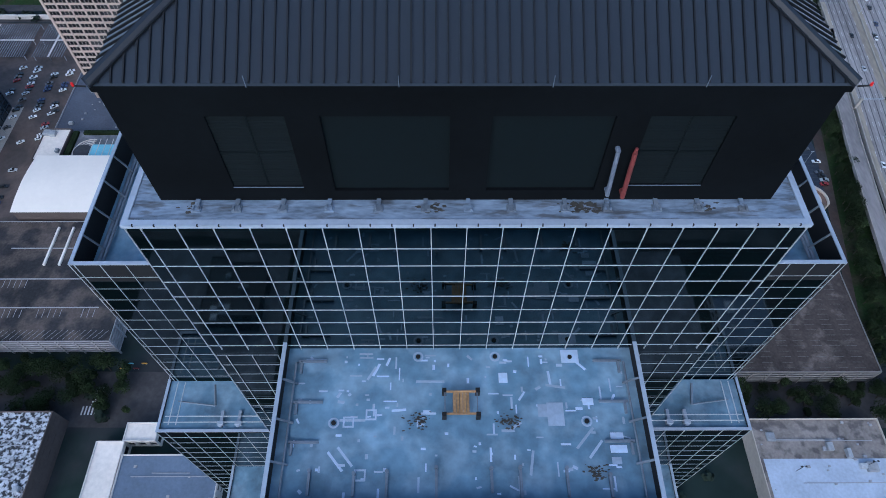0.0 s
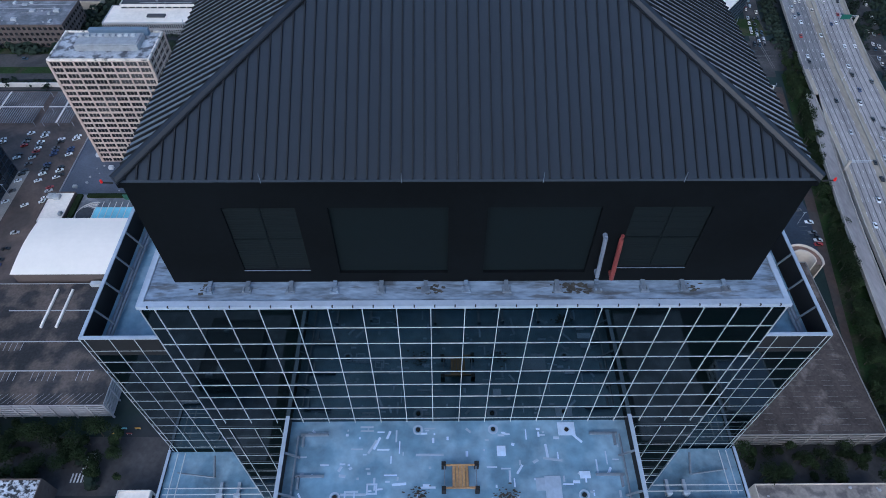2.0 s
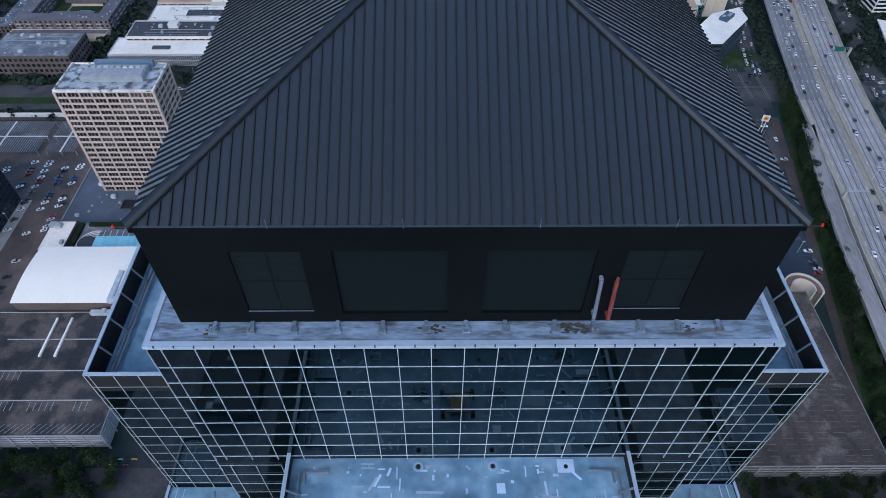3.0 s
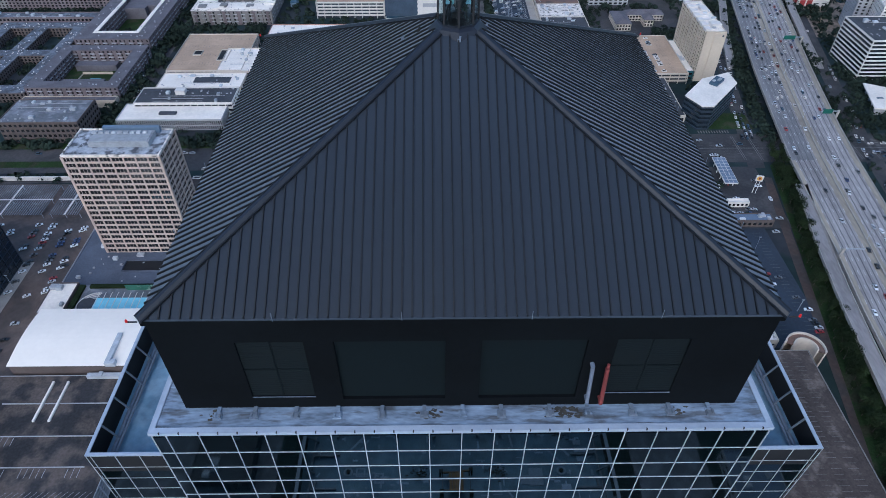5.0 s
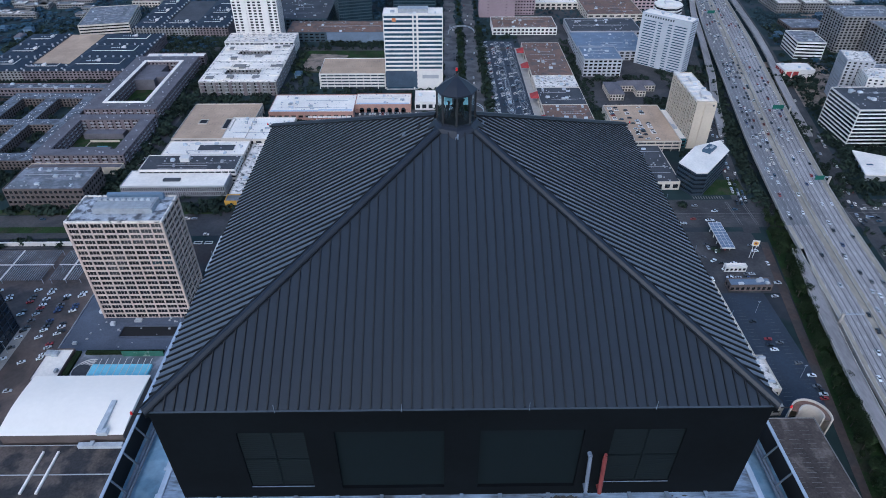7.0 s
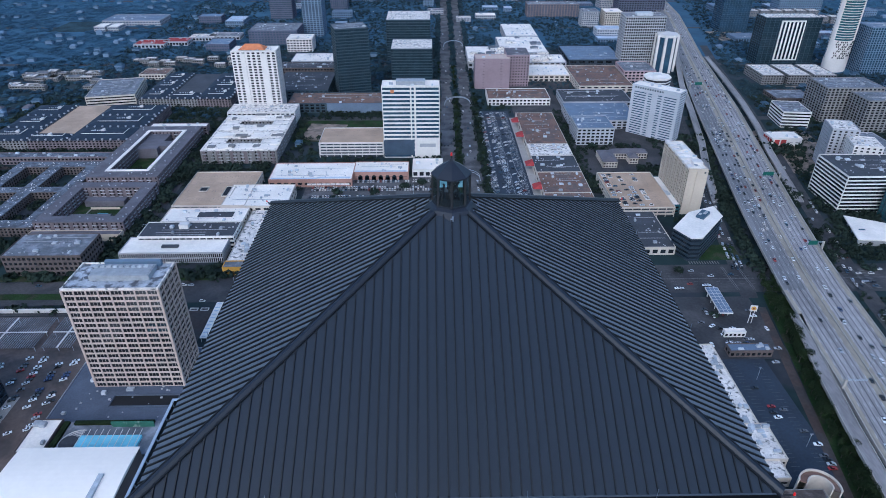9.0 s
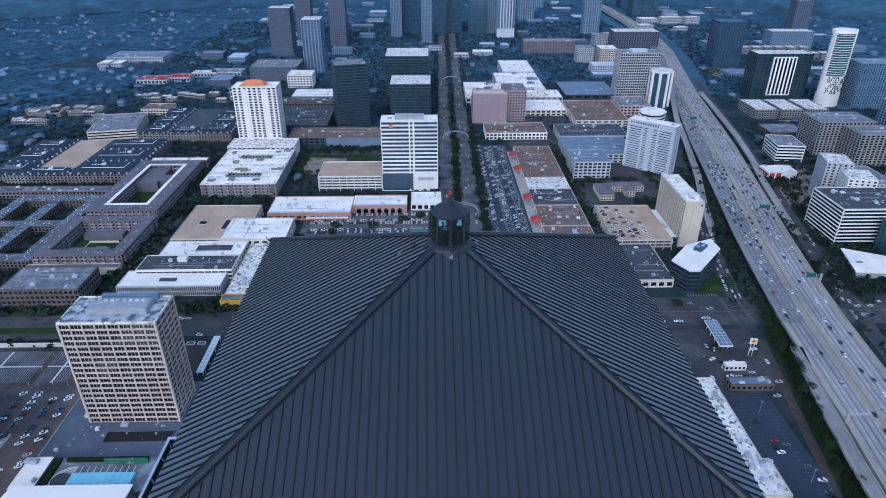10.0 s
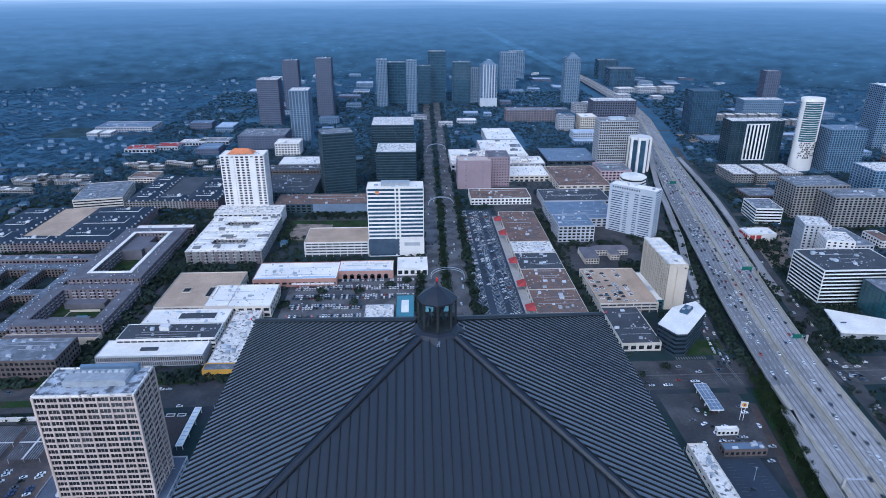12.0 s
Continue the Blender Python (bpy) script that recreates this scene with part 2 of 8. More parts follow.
DIRT = mat("bare_soil", (0.25, 0.19, 0.15), 0.9, 0.3, 0.06, 0.6, col2=(0.13, 0.105, 0.085), cover=0.52)
TEALROOF = mat("teal_roof", (0.07, 0.21, 0.26), 0.6, 0.15, 0.1, 0.8)
CREAM = mat("cream_wall", (0.52, 0.44, 0.35), 0.8, 0.1, 0.05, 0.6)
HALLWHITE = mat("smooth_white_roof", (0.88, 0.8, 0.71), 0.6, 0.03, 0.05, 0.4)
PODIUM = mat("podium_gravel", (0.08, 0.095, 0.13), 0.85, 0.22, 0.08, 1.0)
# pale colour for bright reflections inside the lantern
PANE_GLINT = mat("pale_pane_glint", (0.22, 0.42, 0.5), 0.3, 0.1, 0.5, 3.0)
WESTLOT = mat("brown_worn_asphalt", (0.115, 0.088, 0.078), 0.85, 0.3, 0.03, 0.4, col2=(0.07, 0.058, 0.056), cover=0.5)
CYAN = mat("cyan_cover", (0.22, 0.55, 0.66), 0.4, 0.15, 0.2, 1.0)
YELLOW = mat("yellow_wall", (0.6, 0.32, 0.05), 0.7, 0.1, 0.1, 1.0)
SIGNGREEN = mat("green_sign", (0.012, 0.1, 0.075), 0.5, 0.1, 0.5, 3.0)
STEEL = mat("polished_steel", (0.55, 0.58, 0.62), 0.3, 0.08, 0.5, 3.0, metal=0.6)
TYRE = mat("tyre", (0.012, 0.012, 0.013), 0.8, 0.2, 2.0, 9.0)
CARGLASS = mat("car_glass", (0.01, 0.012, 0.015), 0.06, 0.2, 1.0, 5.0, ior=1.6)


def car_paint():
    m = bpy.data.materials.new("car_paint")
    m.use_nodes = True
    nt = m.node_tree
    bsdf = nt.nodes["Principled BSDF"]
    info = nt.nodes.new("ShaderNodeObjectInfo")
    ramp = nt.nodes.new("ShaderNodeValToRGB")
    ramp.color_ramp.interpolation = "CONSTANT"
    tones = [(0.0, (0.75, 0.76, 0.78)), (0.3, (0.42, 0.44, 0.47)), (0.42, (0.1, 0.105, 0.115)), (0.58, (0.015, 0.016, 0.018)), (0.84, (0.03, 0.05, 0.13)), (0.92, (0.28, 0.02, 0.02))]
    while len(ramp.color_ramp.elements) < len(tones):
        ramp.color_ramp.elements.new(0.5)
    for e, (p, c) in zip(ramp.color_ramp.elements, tones):
        e.position, e.color = p, (*c, 1)
    nt.links.new(info.outputs["Random"], ramp.inputs[0])
    nt.links.new(ramp.outputs[0], bsdf.inputs["Base Color"])
    bsdf.inputs["Roughness"].default_value, bsdf.inputs["Coat Weight"].default_value = 0.35, 0.5
    return m


CARPAINT = car_paint()

# ---- mesh helpers ----
def mesh_of(name, verts, faces, material, smooth=False):
    me = bpy.data.meshes.new(name)
    me.from_pydata(verts, [], faces)
    me.materials.append(material)
    if smooth:
        me.shade_smooth()
    me.update()
    return me


BOX_FACES = [(0, 3, 2, 1), (4, 5, 6, 7), (0, 1, 5, 4), (1, 2, 6, 5), (2, 3, 7, 6), (3, 0, 4, 7)]


class Solid:
    """Gathers boxes, prisms and quads into one mesh."""

    def __init__(self):
        self.v, self.f = [], []

    def box(self, x0, x1, y0, y1, z0, z1, rot=0.0, c=(0, 0)):
        n = len(self.v)
        pts = [(x0, y0), (x1, y0), (x1, y1), (x0, y1)]
        if rot:
            s, k = math.sin(rot), math.cos(rot)
            pts = [(c[0] + (x - c[0]) * k - (y - c[1]) * s, c[1] + (x - c[0]) * s + (y - c[1]) * k) for x, y in pts]
        self.v += [(x, y, z0) for x, y in pts] + [(x, y, z1) for x, y in pts]
        self.f += [tuple(n + i for i in q) for q in BOX_FACES]
        return self

    def prism(self, pts, z0, z1):
        """pts run counter-clockwise."""
        n, k = len(self.v), len(pts)
        self.v += [(x, y, z0) for x, y in pts] + [(x, y, z1) for x, y in pts]
        self.f += [tuple(n + k - 1 - i for i in range(k)), tuple(n + k + i for i in range(k))]
        self.f += [(n + i, n + (i + 1) % k, n + k + (i + 1) % k, n + k + i) for i in range(k)]
        return self

    def poly(self, pts):
        n = len(self.v)
        self.v += [tuple(p) for p in pts]
        self.f.append(tuple(range(n, n + len(pts))))
        return self

    def bar(self, a, b, r, r2=None, sides=4):
        """A straight bar from a to b."""
        a, b = Vector(a), Vector(b)
        q = (b - a).to_track_quat("Z", "Y")
        n = len(self.v)
        for p, rad in ((a, r), (b, r if r2 is None else r2)):
            for i in range(sides):
                w = 2 * math.pi * (i + 0.5) / sides
                self.v.append(tuple(p + q @ Vector((math.cos(w) * rad, math.sin(w) * rad, 0))))
        self.f += [(n + i, n + (i + 1) % sides, n + sides + (i + 1) % sides, n + sides + i) for i in range(sides)]
        self.f += [tuple(n + sides - 1 - i for i in range(sides)), tuple(n + sides + i for i in range(sides))]
        return self

    def mesh(self, name, material, smooth=False):
        return mesh_of(name, self.v, self.f, material, smooth)


def thing(name, label, category, at=(0, 0, 0), rz=0.0, group="", kind=""):
    ob = new(name)
    ob.empty_display_size = 0.5
    ob.matrix_world = pose(*at, 0, 0, rz)
    return tagged(ob, label, category, group, kind)


def part(name, me, parent, label="", kind="", material=None):
    """A mesh, a Solid with its material, or a bmesh, as one part."""
    if isinstance(me, Solid):
        me = me.mesh(name, material)
    ob = new(name, me)
    ob.parent = parent
    return tagged(ob, label, kind=kind)


def single(name, solid, material, label, category="", kind="", group="", at=(0, 0, 0), rz=0.0):
    ob = new(name, solid.mesh(name, material))
    ob.matrix_world = pose(*at, 0, 0, rz)
    return tagged(ob, label, category, group, kind)


rng = random.Random(7)

# ---- ground and roads ----
def ribbon(left, right, z, z0=None):
    """A road between two edge lines of (x, y) points in step."""
    s = Solid()
    for (a, b), (c, d) in zip(zip(left, right), zip(left[1:], right[1:])):
        pts = [a, b, d, c]
        s.prism(pts, z if z0 is None else z0, z + 0.02 if z0 is None else z)
    return s


def disc(radius, sides=96):
    s = Solid()
    s.poly([(radius * math.cos(2 * math.pi * i / sides), radius * math.sin(2 * math.pi * i / sides), 0) for i in range(sides)])
    return s


single("ground", disc(4900), GROUND, "dark grassy and paved city ground reaching the horizon", "ground", "structure")


# hazy distance, far behind everything: wooded plain with specks of roofs under a pale horizon
def backdrop():
    s = Solid()
    n, r = 96, 2360.0
    rows = [0, 60, 120, 180, 225, 255, 275, 290, 330]
    for z in rows:
        s.v += [(r * math.sin(2 * math.pi * i / n), r * math.cos(2 * math.pi * i / n), z) for i in range(n)]
    for k in range(len(rows) - 1):
        s.f += [(k * n + i, k * n + (i + 1) % n, (k + 1) * n + (i + 1) % n, (k + 1) * n + i) for i in range(n)]
    m = bpy.data.materials.new("hazy_distance")
    m.use_nodes = True
    nt = m.node_tree
    nt.nodes.remove(nt.nodes["Principled BSDF"])

    def node(kind, *sources, **settings):
        nd = nt.nodes.new(kind)
        for key, value in settings.items():
            if key == "operation":
                nd.operation = value
            else:
                nd.inputs[key.replace("_", " ")].default_value = value
        for i, src in enumerate(sources):
            if src is None:
                continue
            if isinstance(src, (int, float)):
                nd.inputs[i].default_value = src
            else:
                nt.links.new(src, nd.inputs[i])
        return nd.outputs[0]

    def calc(op, a, b=None, c=None):
        return node("ShaderNodeMath", a, b, c, operation=op)

    def noise_at(where, scale, detail):
        nd = nt.nodes.new("ShaderNodeTexNoise")
        nd.inputs["Scale"].default_value, nd.inputs["Detail"].default_value = scale, detail
        nt.links.new(where, nd.inputs["Vector"])
        return nd.outputs["Fac"]

    tc = nt.nodes.new("ShaderNodeTexCoord")
    sep = nt.nodes.new("ShaderNodeSeparateXYZ")
    nt.links.new(tc.outputs["Object"], sep.inputs[0])
    x, y, z = sep.outputs
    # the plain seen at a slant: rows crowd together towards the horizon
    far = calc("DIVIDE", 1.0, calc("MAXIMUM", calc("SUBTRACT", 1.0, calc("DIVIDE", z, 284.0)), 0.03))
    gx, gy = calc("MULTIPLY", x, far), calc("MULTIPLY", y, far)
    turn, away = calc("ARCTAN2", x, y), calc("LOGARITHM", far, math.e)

    def spread(a, b):
        return node("ShaderNodeCombineXYZ", calc("MULTIPLY", turn, a), calc("MULTIPLY", away, b), 0.0)

    trees = noise_at(spread(40.0, 13.0), 1.0, 6)
    quarters = noise_at(spread(9.0, 6.0), 1.0, 3)
    vor = nt.nodes.new("ShaderNodeTexVoronoi")
    vor.inputs["Scale"].default_value = 1.0
    nt.links.new(spread(75.0, 30.0), vor.inputs["Vector"])
    speck = calc("MULTIPLY", calc("LESS_THAN", vor.outputs["Distance"], 0.24), calc("GREATER_THAN", quarters, 0.52))
    speck = calc("MULTIPLY", speck, calc("GREATER_THAN", node("ShaderNodeSeparateColor", vor.outputs["Color"]), 0.45))
    # texture contrast fades with distance, as haze would fade it
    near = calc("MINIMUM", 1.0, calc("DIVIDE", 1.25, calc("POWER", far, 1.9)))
    # soft veil of the freeway running off north
    lane = calc("SUBTRACT", gx, calc("SUBTRACT", 618.0, calc("MULTIPLY", gy, 0.0125)))
    lane = calc("MULTIPLY", calc("LESS_THAN", calc("ABSOLUTE", lane), 26.0), calc("LESS_THAN", far, 2.4))
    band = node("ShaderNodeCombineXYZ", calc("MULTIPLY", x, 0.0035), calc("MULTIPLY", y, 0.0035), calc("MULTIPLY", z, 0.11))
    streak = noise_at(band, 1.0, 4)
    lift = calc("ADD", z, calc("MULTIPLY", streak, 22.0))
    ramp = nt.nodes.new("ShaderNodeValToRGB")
    # haze painted into the glow: bluer, then paler towards the horizon
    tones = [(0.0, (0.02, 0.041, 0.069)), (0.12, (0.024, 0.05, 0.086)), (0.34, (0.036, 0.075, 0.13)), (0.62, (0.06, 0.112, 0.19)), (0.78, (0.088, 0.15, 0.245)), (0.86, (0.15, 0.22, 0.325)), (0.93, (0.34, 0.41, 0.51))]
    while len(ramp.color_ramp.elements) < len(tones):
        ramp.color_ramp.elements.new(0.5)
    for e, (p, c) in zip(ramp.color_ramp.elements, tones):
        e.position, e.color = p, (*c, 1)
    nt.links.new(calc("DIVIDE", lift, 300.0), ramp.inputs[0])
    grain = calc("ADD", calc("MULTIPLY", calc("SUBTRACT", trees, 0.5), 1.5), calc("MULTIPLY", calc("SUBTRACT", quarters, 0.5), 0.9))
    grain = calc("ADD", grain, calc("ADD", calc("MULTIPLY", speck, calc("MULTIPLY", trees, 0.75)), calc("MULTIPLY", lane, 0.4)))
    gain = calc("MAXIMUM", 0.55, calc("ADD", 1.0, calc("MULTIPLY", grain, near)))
    glow = nt.nodes.new("ShaderNodeVectorMath")
    glow.operation = "SCALE"
    nt.links.new(ramp.outputs[0], glow.inputs[0])
    nt.links.new(gain, glow.inputs["Scale"])
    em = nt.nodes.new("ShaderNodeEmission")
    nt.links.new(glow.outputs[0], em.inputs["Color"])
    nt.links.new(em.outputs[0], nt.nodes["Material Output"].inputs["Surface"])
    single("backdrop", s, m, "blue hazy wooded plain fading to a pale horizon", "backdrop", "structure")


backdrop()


def sheet(name, x0, x1, y0, y1, material, label, z=0.03, rz=0.0):
    s = Solid().box(x0 - (x0 + x1) / 2, x1 - (x0 + x1) / 2, y0 - (y0 + y1) / 2, y1 - (y0 + y1) / 2, 0.0, z)
    return single(name, s, material, label, "pavement" if "lot" in label else "road", "structure", at=((x0 + x1) / 2, (y0 + y1) / 2, 0), rz=rz)


def lerp_table(table, y):
    for (ya, a), (yb, b) in zip(table, table[1:]):
        if y <= yb:
            return a + (b - a) * (y - ya) / (yb - ya)
    return table[-1][1]


FW_L = [(60, 228), (200, 244), (268, 255), (355, 266), (492, 291), (666, 330), (815, 362), (992, 407), (1417, 508), (1681, 548), (2086, 560), (2839, 556), (4600, 536)]
FW_R = [(60, 268), (200, 293), (300, 309), (382, 321), (491, 344), (598, 369), (790, 414), (1065, 468), (1417, 551), (1681, 590), (2086, 600), (2839, 590), (4600, 566)]
DECK_Z = 7.0
FW_Y = [60, 110, 160, 210, 260, 310, 360, 410, 460, 510, 570, 630, 700, 780, 860, 950, 1050, 1170, 1300, 1420, 1560, 1700, 1900, 2100, 2500, 2900, 3700, 4600]


def fw(u, y):
    return lerp_table(FW_L, y) * (1 - u) + lerp_table(FW_R, y) * u


def freeway():
    top = thing("freeway", "elevated ten-lane concrete freeway with worn grey lanes", "freeway", kind="structure")
    s = Solid()
    for ya, yb in zip(FW_Y, FW_Y[1:]):
        s.prism([(fw(0, ya), ya), (fw(1, ya), ya), (fw(1, yb), yb), (fw(0, yb), yb)], DECK_Z - 1.6, DECK_Z - 0.03)
    part("deck", s, top, material=DECK)
    lanes = 13
    cuts = []
    for k in range(lanes):
        base = TAN_DECK if k in (0, 5, 6, 12) else DECK
        cuts += [(k / lanes, (k + 0.4) / lanes, base), ((k + 0.4) / lanes, (k + 0.54) / lanes, WORN_DECK if base is DECK else base), ((k + 0.54) / lanes, (k + 1) / lanes, base)]
    for ua, ub, stuff in cuts:
        near, far = Solid(), Solid()
        for ya, yb in zip(FW_Y, FW_Y[1:]):
            s = near if yb <= 360 else far
            s.prism([(fw(ua, ya), ya), (fw(ub, ya), ya), (fw(ub, yb), yb), (fw(ua, yb), yb)], DECK_Z - 0.02, DECK_Z)
        part("lane", near, top, material=stuff)
        part("lane", far, top, "blue-grey worn asphalt lane" if ub < 0.37 else "", material=(OLD_LANE if stuff is not WORN_DECK else WORN_DECK) if ub < 0.37 else stuff)
    dash = Solid()
    for k in range(1, lanes):
        if k == 6:
            continue
        y = 70.0
        while y < 1300:
            x0, x1 = fw(k / lanes, y), fw(k / lanes, y + 4)
            dash.prism([(x0 - 0.1, y), (x0 + 0.1, y), (x1 + 0.1, y + 4), (x1 - 0.1, y + 4)], DECK_Z, DECK_Z + 0.015)
            y += 12
    part("lane_marking", dash, top, "broken white lane lines", "stuff", PAINT)
    for u, h in ((0.0, 0.9), (0.47, 1.0), (1.0, 0.9)):
        s = Solid()
        for ya, yb in zip(FW_Y, FW_Y[1:]):
            s.prism([(fw(u, ya) - 0.25, ya), (fw(u, ya) + 0.25, ya), (fw(u, yb) + 0.25, yb), (fw(u, yb) - 0.25, yb)], DECK_Z - 1.6 if u != 0.47 else DECK_Z, DECK_Z + h)
        part("barrier", s, top, "pale concrete barrier", material=BARRIER)
    y = 100
    while y < 1500:
        s = Solid()
        for u in (0.1, 0.36, 0.64, 0.9):
            x = fw(u, y)
            s.box(x - 0.7, x + 0.7, y - 0.7, y + 0.7, 0, DECK_Z - 1.6)
        part("pier", s, top, material=BARRIER)
        y += 35


freeway()


def ramp(points, width, label):
    """points: (x, y, z) along the middle."""
    top = thing("freeway_ramp", label, "freeway ramp", kind="structure")
    deck, rails = Solid(), (Solid(), Solid())
    for (xa, ya, za), (xb, yb, zb) in zip(points, points[1:]):
        h = width / 2
        n = len(deck.v)
        deck.v += [(xa - h, ya, za), (xa + h, ya, za), (xb + h, yb, zb), (xb - h, yb, zb), (xa - h, ya, za - 1.3), (xa + h, ya, za - 1.3), (xb + h, yb, zb - 1.3), (xb - h, yb, zb - 1.3)]
        deck.f += [(n, n + 1, n + 2, n + 3), (n + 4, n + 7, n + 6, n + 5), (n, n + 3, n + 7, n + 4), (n + 1, n + 5, n + 6, n + 2)]
        for side, r in zip((-h, h), rails):
            m = len(r.v)
            r.v += [(x + side + o, y, z + q) for x, y, z in ((xa, ya, za), (xb, yb, zb)) for o, q in ((-0.2, -1.4), (0.2, -1.4), (0.2, 0.9), (-0.2, 0.9))]
            r.f += [(m + i, m + (i + 1) % 4, m + 4 + (i + 1) % 4, m + 4 + i) for i in range(4)]
    part("deck", deck, top, material=DECK)
    for r in rails:
        part("barrier", r, top, material=BARRIER)
    piers = Solid()
    for x, y, z in points:
        if z > 3:
            piers.box(x - 0.8, x + 0.8, y - 0.8, y + 0.8, 0, z - 1.2)
    part("pier", piers, top, material=BARRIER)


ramp([(262, 330, 7), (255, 300, 7), (248, 265, 7), (241, 225, 7), (236, 190, 6.8), (231, 150, 6.2), (226, 100, 5), (222, 60, 4)], 8.5, "concrete exit ramp with pale railings")
ramp([(455, 1168, 7), (405, 1000, 7.4), (374, 893, 7.2), (350, 790, 6.5), (319, 664, 5), (297, 590, 3), (280, 520, 0.6)], 7.5, "narrow concrete entry ramp beside the freeway")
ramp([(474, 1061, 7), (452, 930, 7.2), (430, 811, 7), (410, 720, 6), (390, 645, 4.5), (374, 570, 2), (364, 520, 0.4)], 7.5, "curving concrete ramp dropping to the feeder road")

# surface streets
def blvd_x(y, side):
    return side + (y - 500) * 0.014


YS = [395, 500, 600, 700, 830, 1000, 1200, 1500, 1900, 2600]
single("road_boulevard", ribbon([(blvd_x(y, 6), y) for y in YS], [(blvd_x(y, 52), y) for y in YS], 0.05), BLVD, "wide asphalt boulevard with a planted median", "road", "structure")
single("road_median", ribbon([(blvd_x(y, 25), y) for y in YS[1:]], [(blvd_x(y, 32), y) for y in YS[1:]], 0.2), GRASS, "grassy boulevard median", "median", "structure")
single("road_cross", ribbon([(-1500, 352), (-340, 358), (170, 368), (1500, 366)], [(-1500, 388), (-340, 390), (170, 408), (1500, 404)], 0.045), ASPHALT, "wide dark asphalt cross street", "road", "structure")
single("road_frontage", ribbon([(fw(0, y) - 30, y) for y in FW_Y[6:18]], [(fw(0, y) - 17, y) for y in FW_Y[6:18]], 0.05), ASPHALT, "asphalt feeder road beside the freeway", "road", "structure")
single("road_frontage_east", ribbon([(fw(1, y) + 12, y) for y in FW_Y[:18]], [(fw(1, y) + 26, y) for y in FW_Y[:18]], 0.05), ASPHALT, "asphalt feeder road with traffic", "road", "structure")
single("road_near", ribbon([(-400, 62), (-100, 60), (400, 58)], [(-400, 90), (-100, 86), (400, 84)], 0.04), ASPHALT, "dark asphalt street below the tower", "road", "structure")
for y, w in ((770, 14), (1040, 16), (1330, 14), (1640, 16)):
    single("road_side", ribbon([(-900, y), (900, y - 12)], [(-900, y + w), (900, y + w - 12)], 0.03), ASPHALT, "asphalt side street", "road", "structure")
single("road_west", ribbon([(-270, 395), (-270, 780)], [(-262, 395), (-262, 780)], 0.03), ASPHALT, "narrow asphalt lane between apartments", "road", "structure")

# parking lots and verges
sheet("pavement_west_lot", -330, -228, 95, 345, WESTLOT, "brown stained asphalt parking lot")
sheet("pavement_strip", -266, -259, 100, 262, BARRIER, "pale concrete drive beside the lot", 0.08)
sheet("pavement_plaza_lot", -132, 6, 478, 588, BLVD, "worn grey asphalt parking lot")
sheet("pavement_shop_lot", 54, 103, 470, 800, LOT_DARK, "dark blue-black asphalt parking lot")
sheet("pavement_east_lot", 188, 222, 188, 290, LOT_DARK, "fresh dark asphalt parking lot")
sheet("pavement_fuel_lot", 180, 242, 290, 362, ASPHALT, "grey asphalt fuel station lot")
sheet("pavement_east_shops", 372, 470, 590, 720, DIRT, "brown gravel and asphalt shop lot", 0.05)
sheet("pavement_far_lot", 110, 300, 590, 1000, ASPHALT, "grey asphalt service lot", 0.025)
sheet("grass_verge", 229, 246, 95, 365, GRASS, "grass verge below the freeway", 0.1, rz=-11)
sheet("road_service", 222, 228, 100, 350, LOT_BROWN, "brown service drive beside the verge", 0.07, rz=-10)
sheet("grass_field", -170, -60, 690, 765, GRASS, "patchy green field", 0.06)
sheet("bare_ground", -160, -112, 694, 752, DIRT, "bare brown soil lot", 0.09, rz=-6)
sheet("bare_ground", 540, 640, 850, 912, DIRT, "bare reddish soil lot", 0.09)
sheet("bare_ground", 560, 640, 1210, 1290, DIRT, "bare brown soil lot", 0.09)
sheet("grass_corner", 225, 262, 415, 440, GRASS, "small green lawn corner", 0.08)

floor_ring = Solid()
for i in range(72):
    a, b = 2 * math.pi * i / 72, 2 * math.pi * (i + 1) / 72
    floor_ring.poly([(r * math.cos(w), r * math.sin(w), 0.012) for r, w in ((1180, a), (2358, a), (2358, b), (1180, b))])
# undergrowth ring in the haze-tinted woods colour
single("ground_woods", floor_ring, WOODS_MID, "undergrowth of the wooded plain tinted blue for haze", "ground", "structure")

# ---- the tower ----
MOD, ROWH = 1.527, 1.41
EAVE, HALF = 260.0, 13.1
tower = thing("office_tower", "dark glass office tower with pale mullions and black pyramid roof", "tower")

LEDGE_Z, SH, WING_Z, WX, WY = 253.3, 14.4, 243.35, 23.2, 9.75
FLOOR_Z, WF, FRONT_Z = 241.4, 10.0, 242.3
T2_Z, T2_W, T2_X = 225.6, 14.1, 23.6
T3_Z, T3 = 215.8, 20.2


def core(name, x0, x1, y0, y1, z1, z0=0):
    part(name, Solid().box(x0, x1, y0, y1, z0, z1), tower, "dark mirrored curtain wall", material=TGLASS)


core("shaft", -SH + 0.02, SH - 0.02, -SH + 0.05, SH - 0.02, LEDGE_Z + 0.14)
core("side_arm", -WX, WX, -WY + 0.12, WY, FLOOR_Z - 0.05)
core("front_arm", -WF, WF, -WX, WX, FLOOR_Z - 0.06)
core("side_step", -T2_X, T2_X, -T2_W, T2_W, T2_Z - 0.36)
core("front_step", -T2_W, T2_W, -T2_X, T2_X, T2_Z - 0.37)
core("corner_step", -T3, T3, -T3, T3, T3_Z - 0.36)


def lines(half):
    k = int(half / MOD)
    return [i * MOD for i in range(-k, k + 1)] + [-half, half]


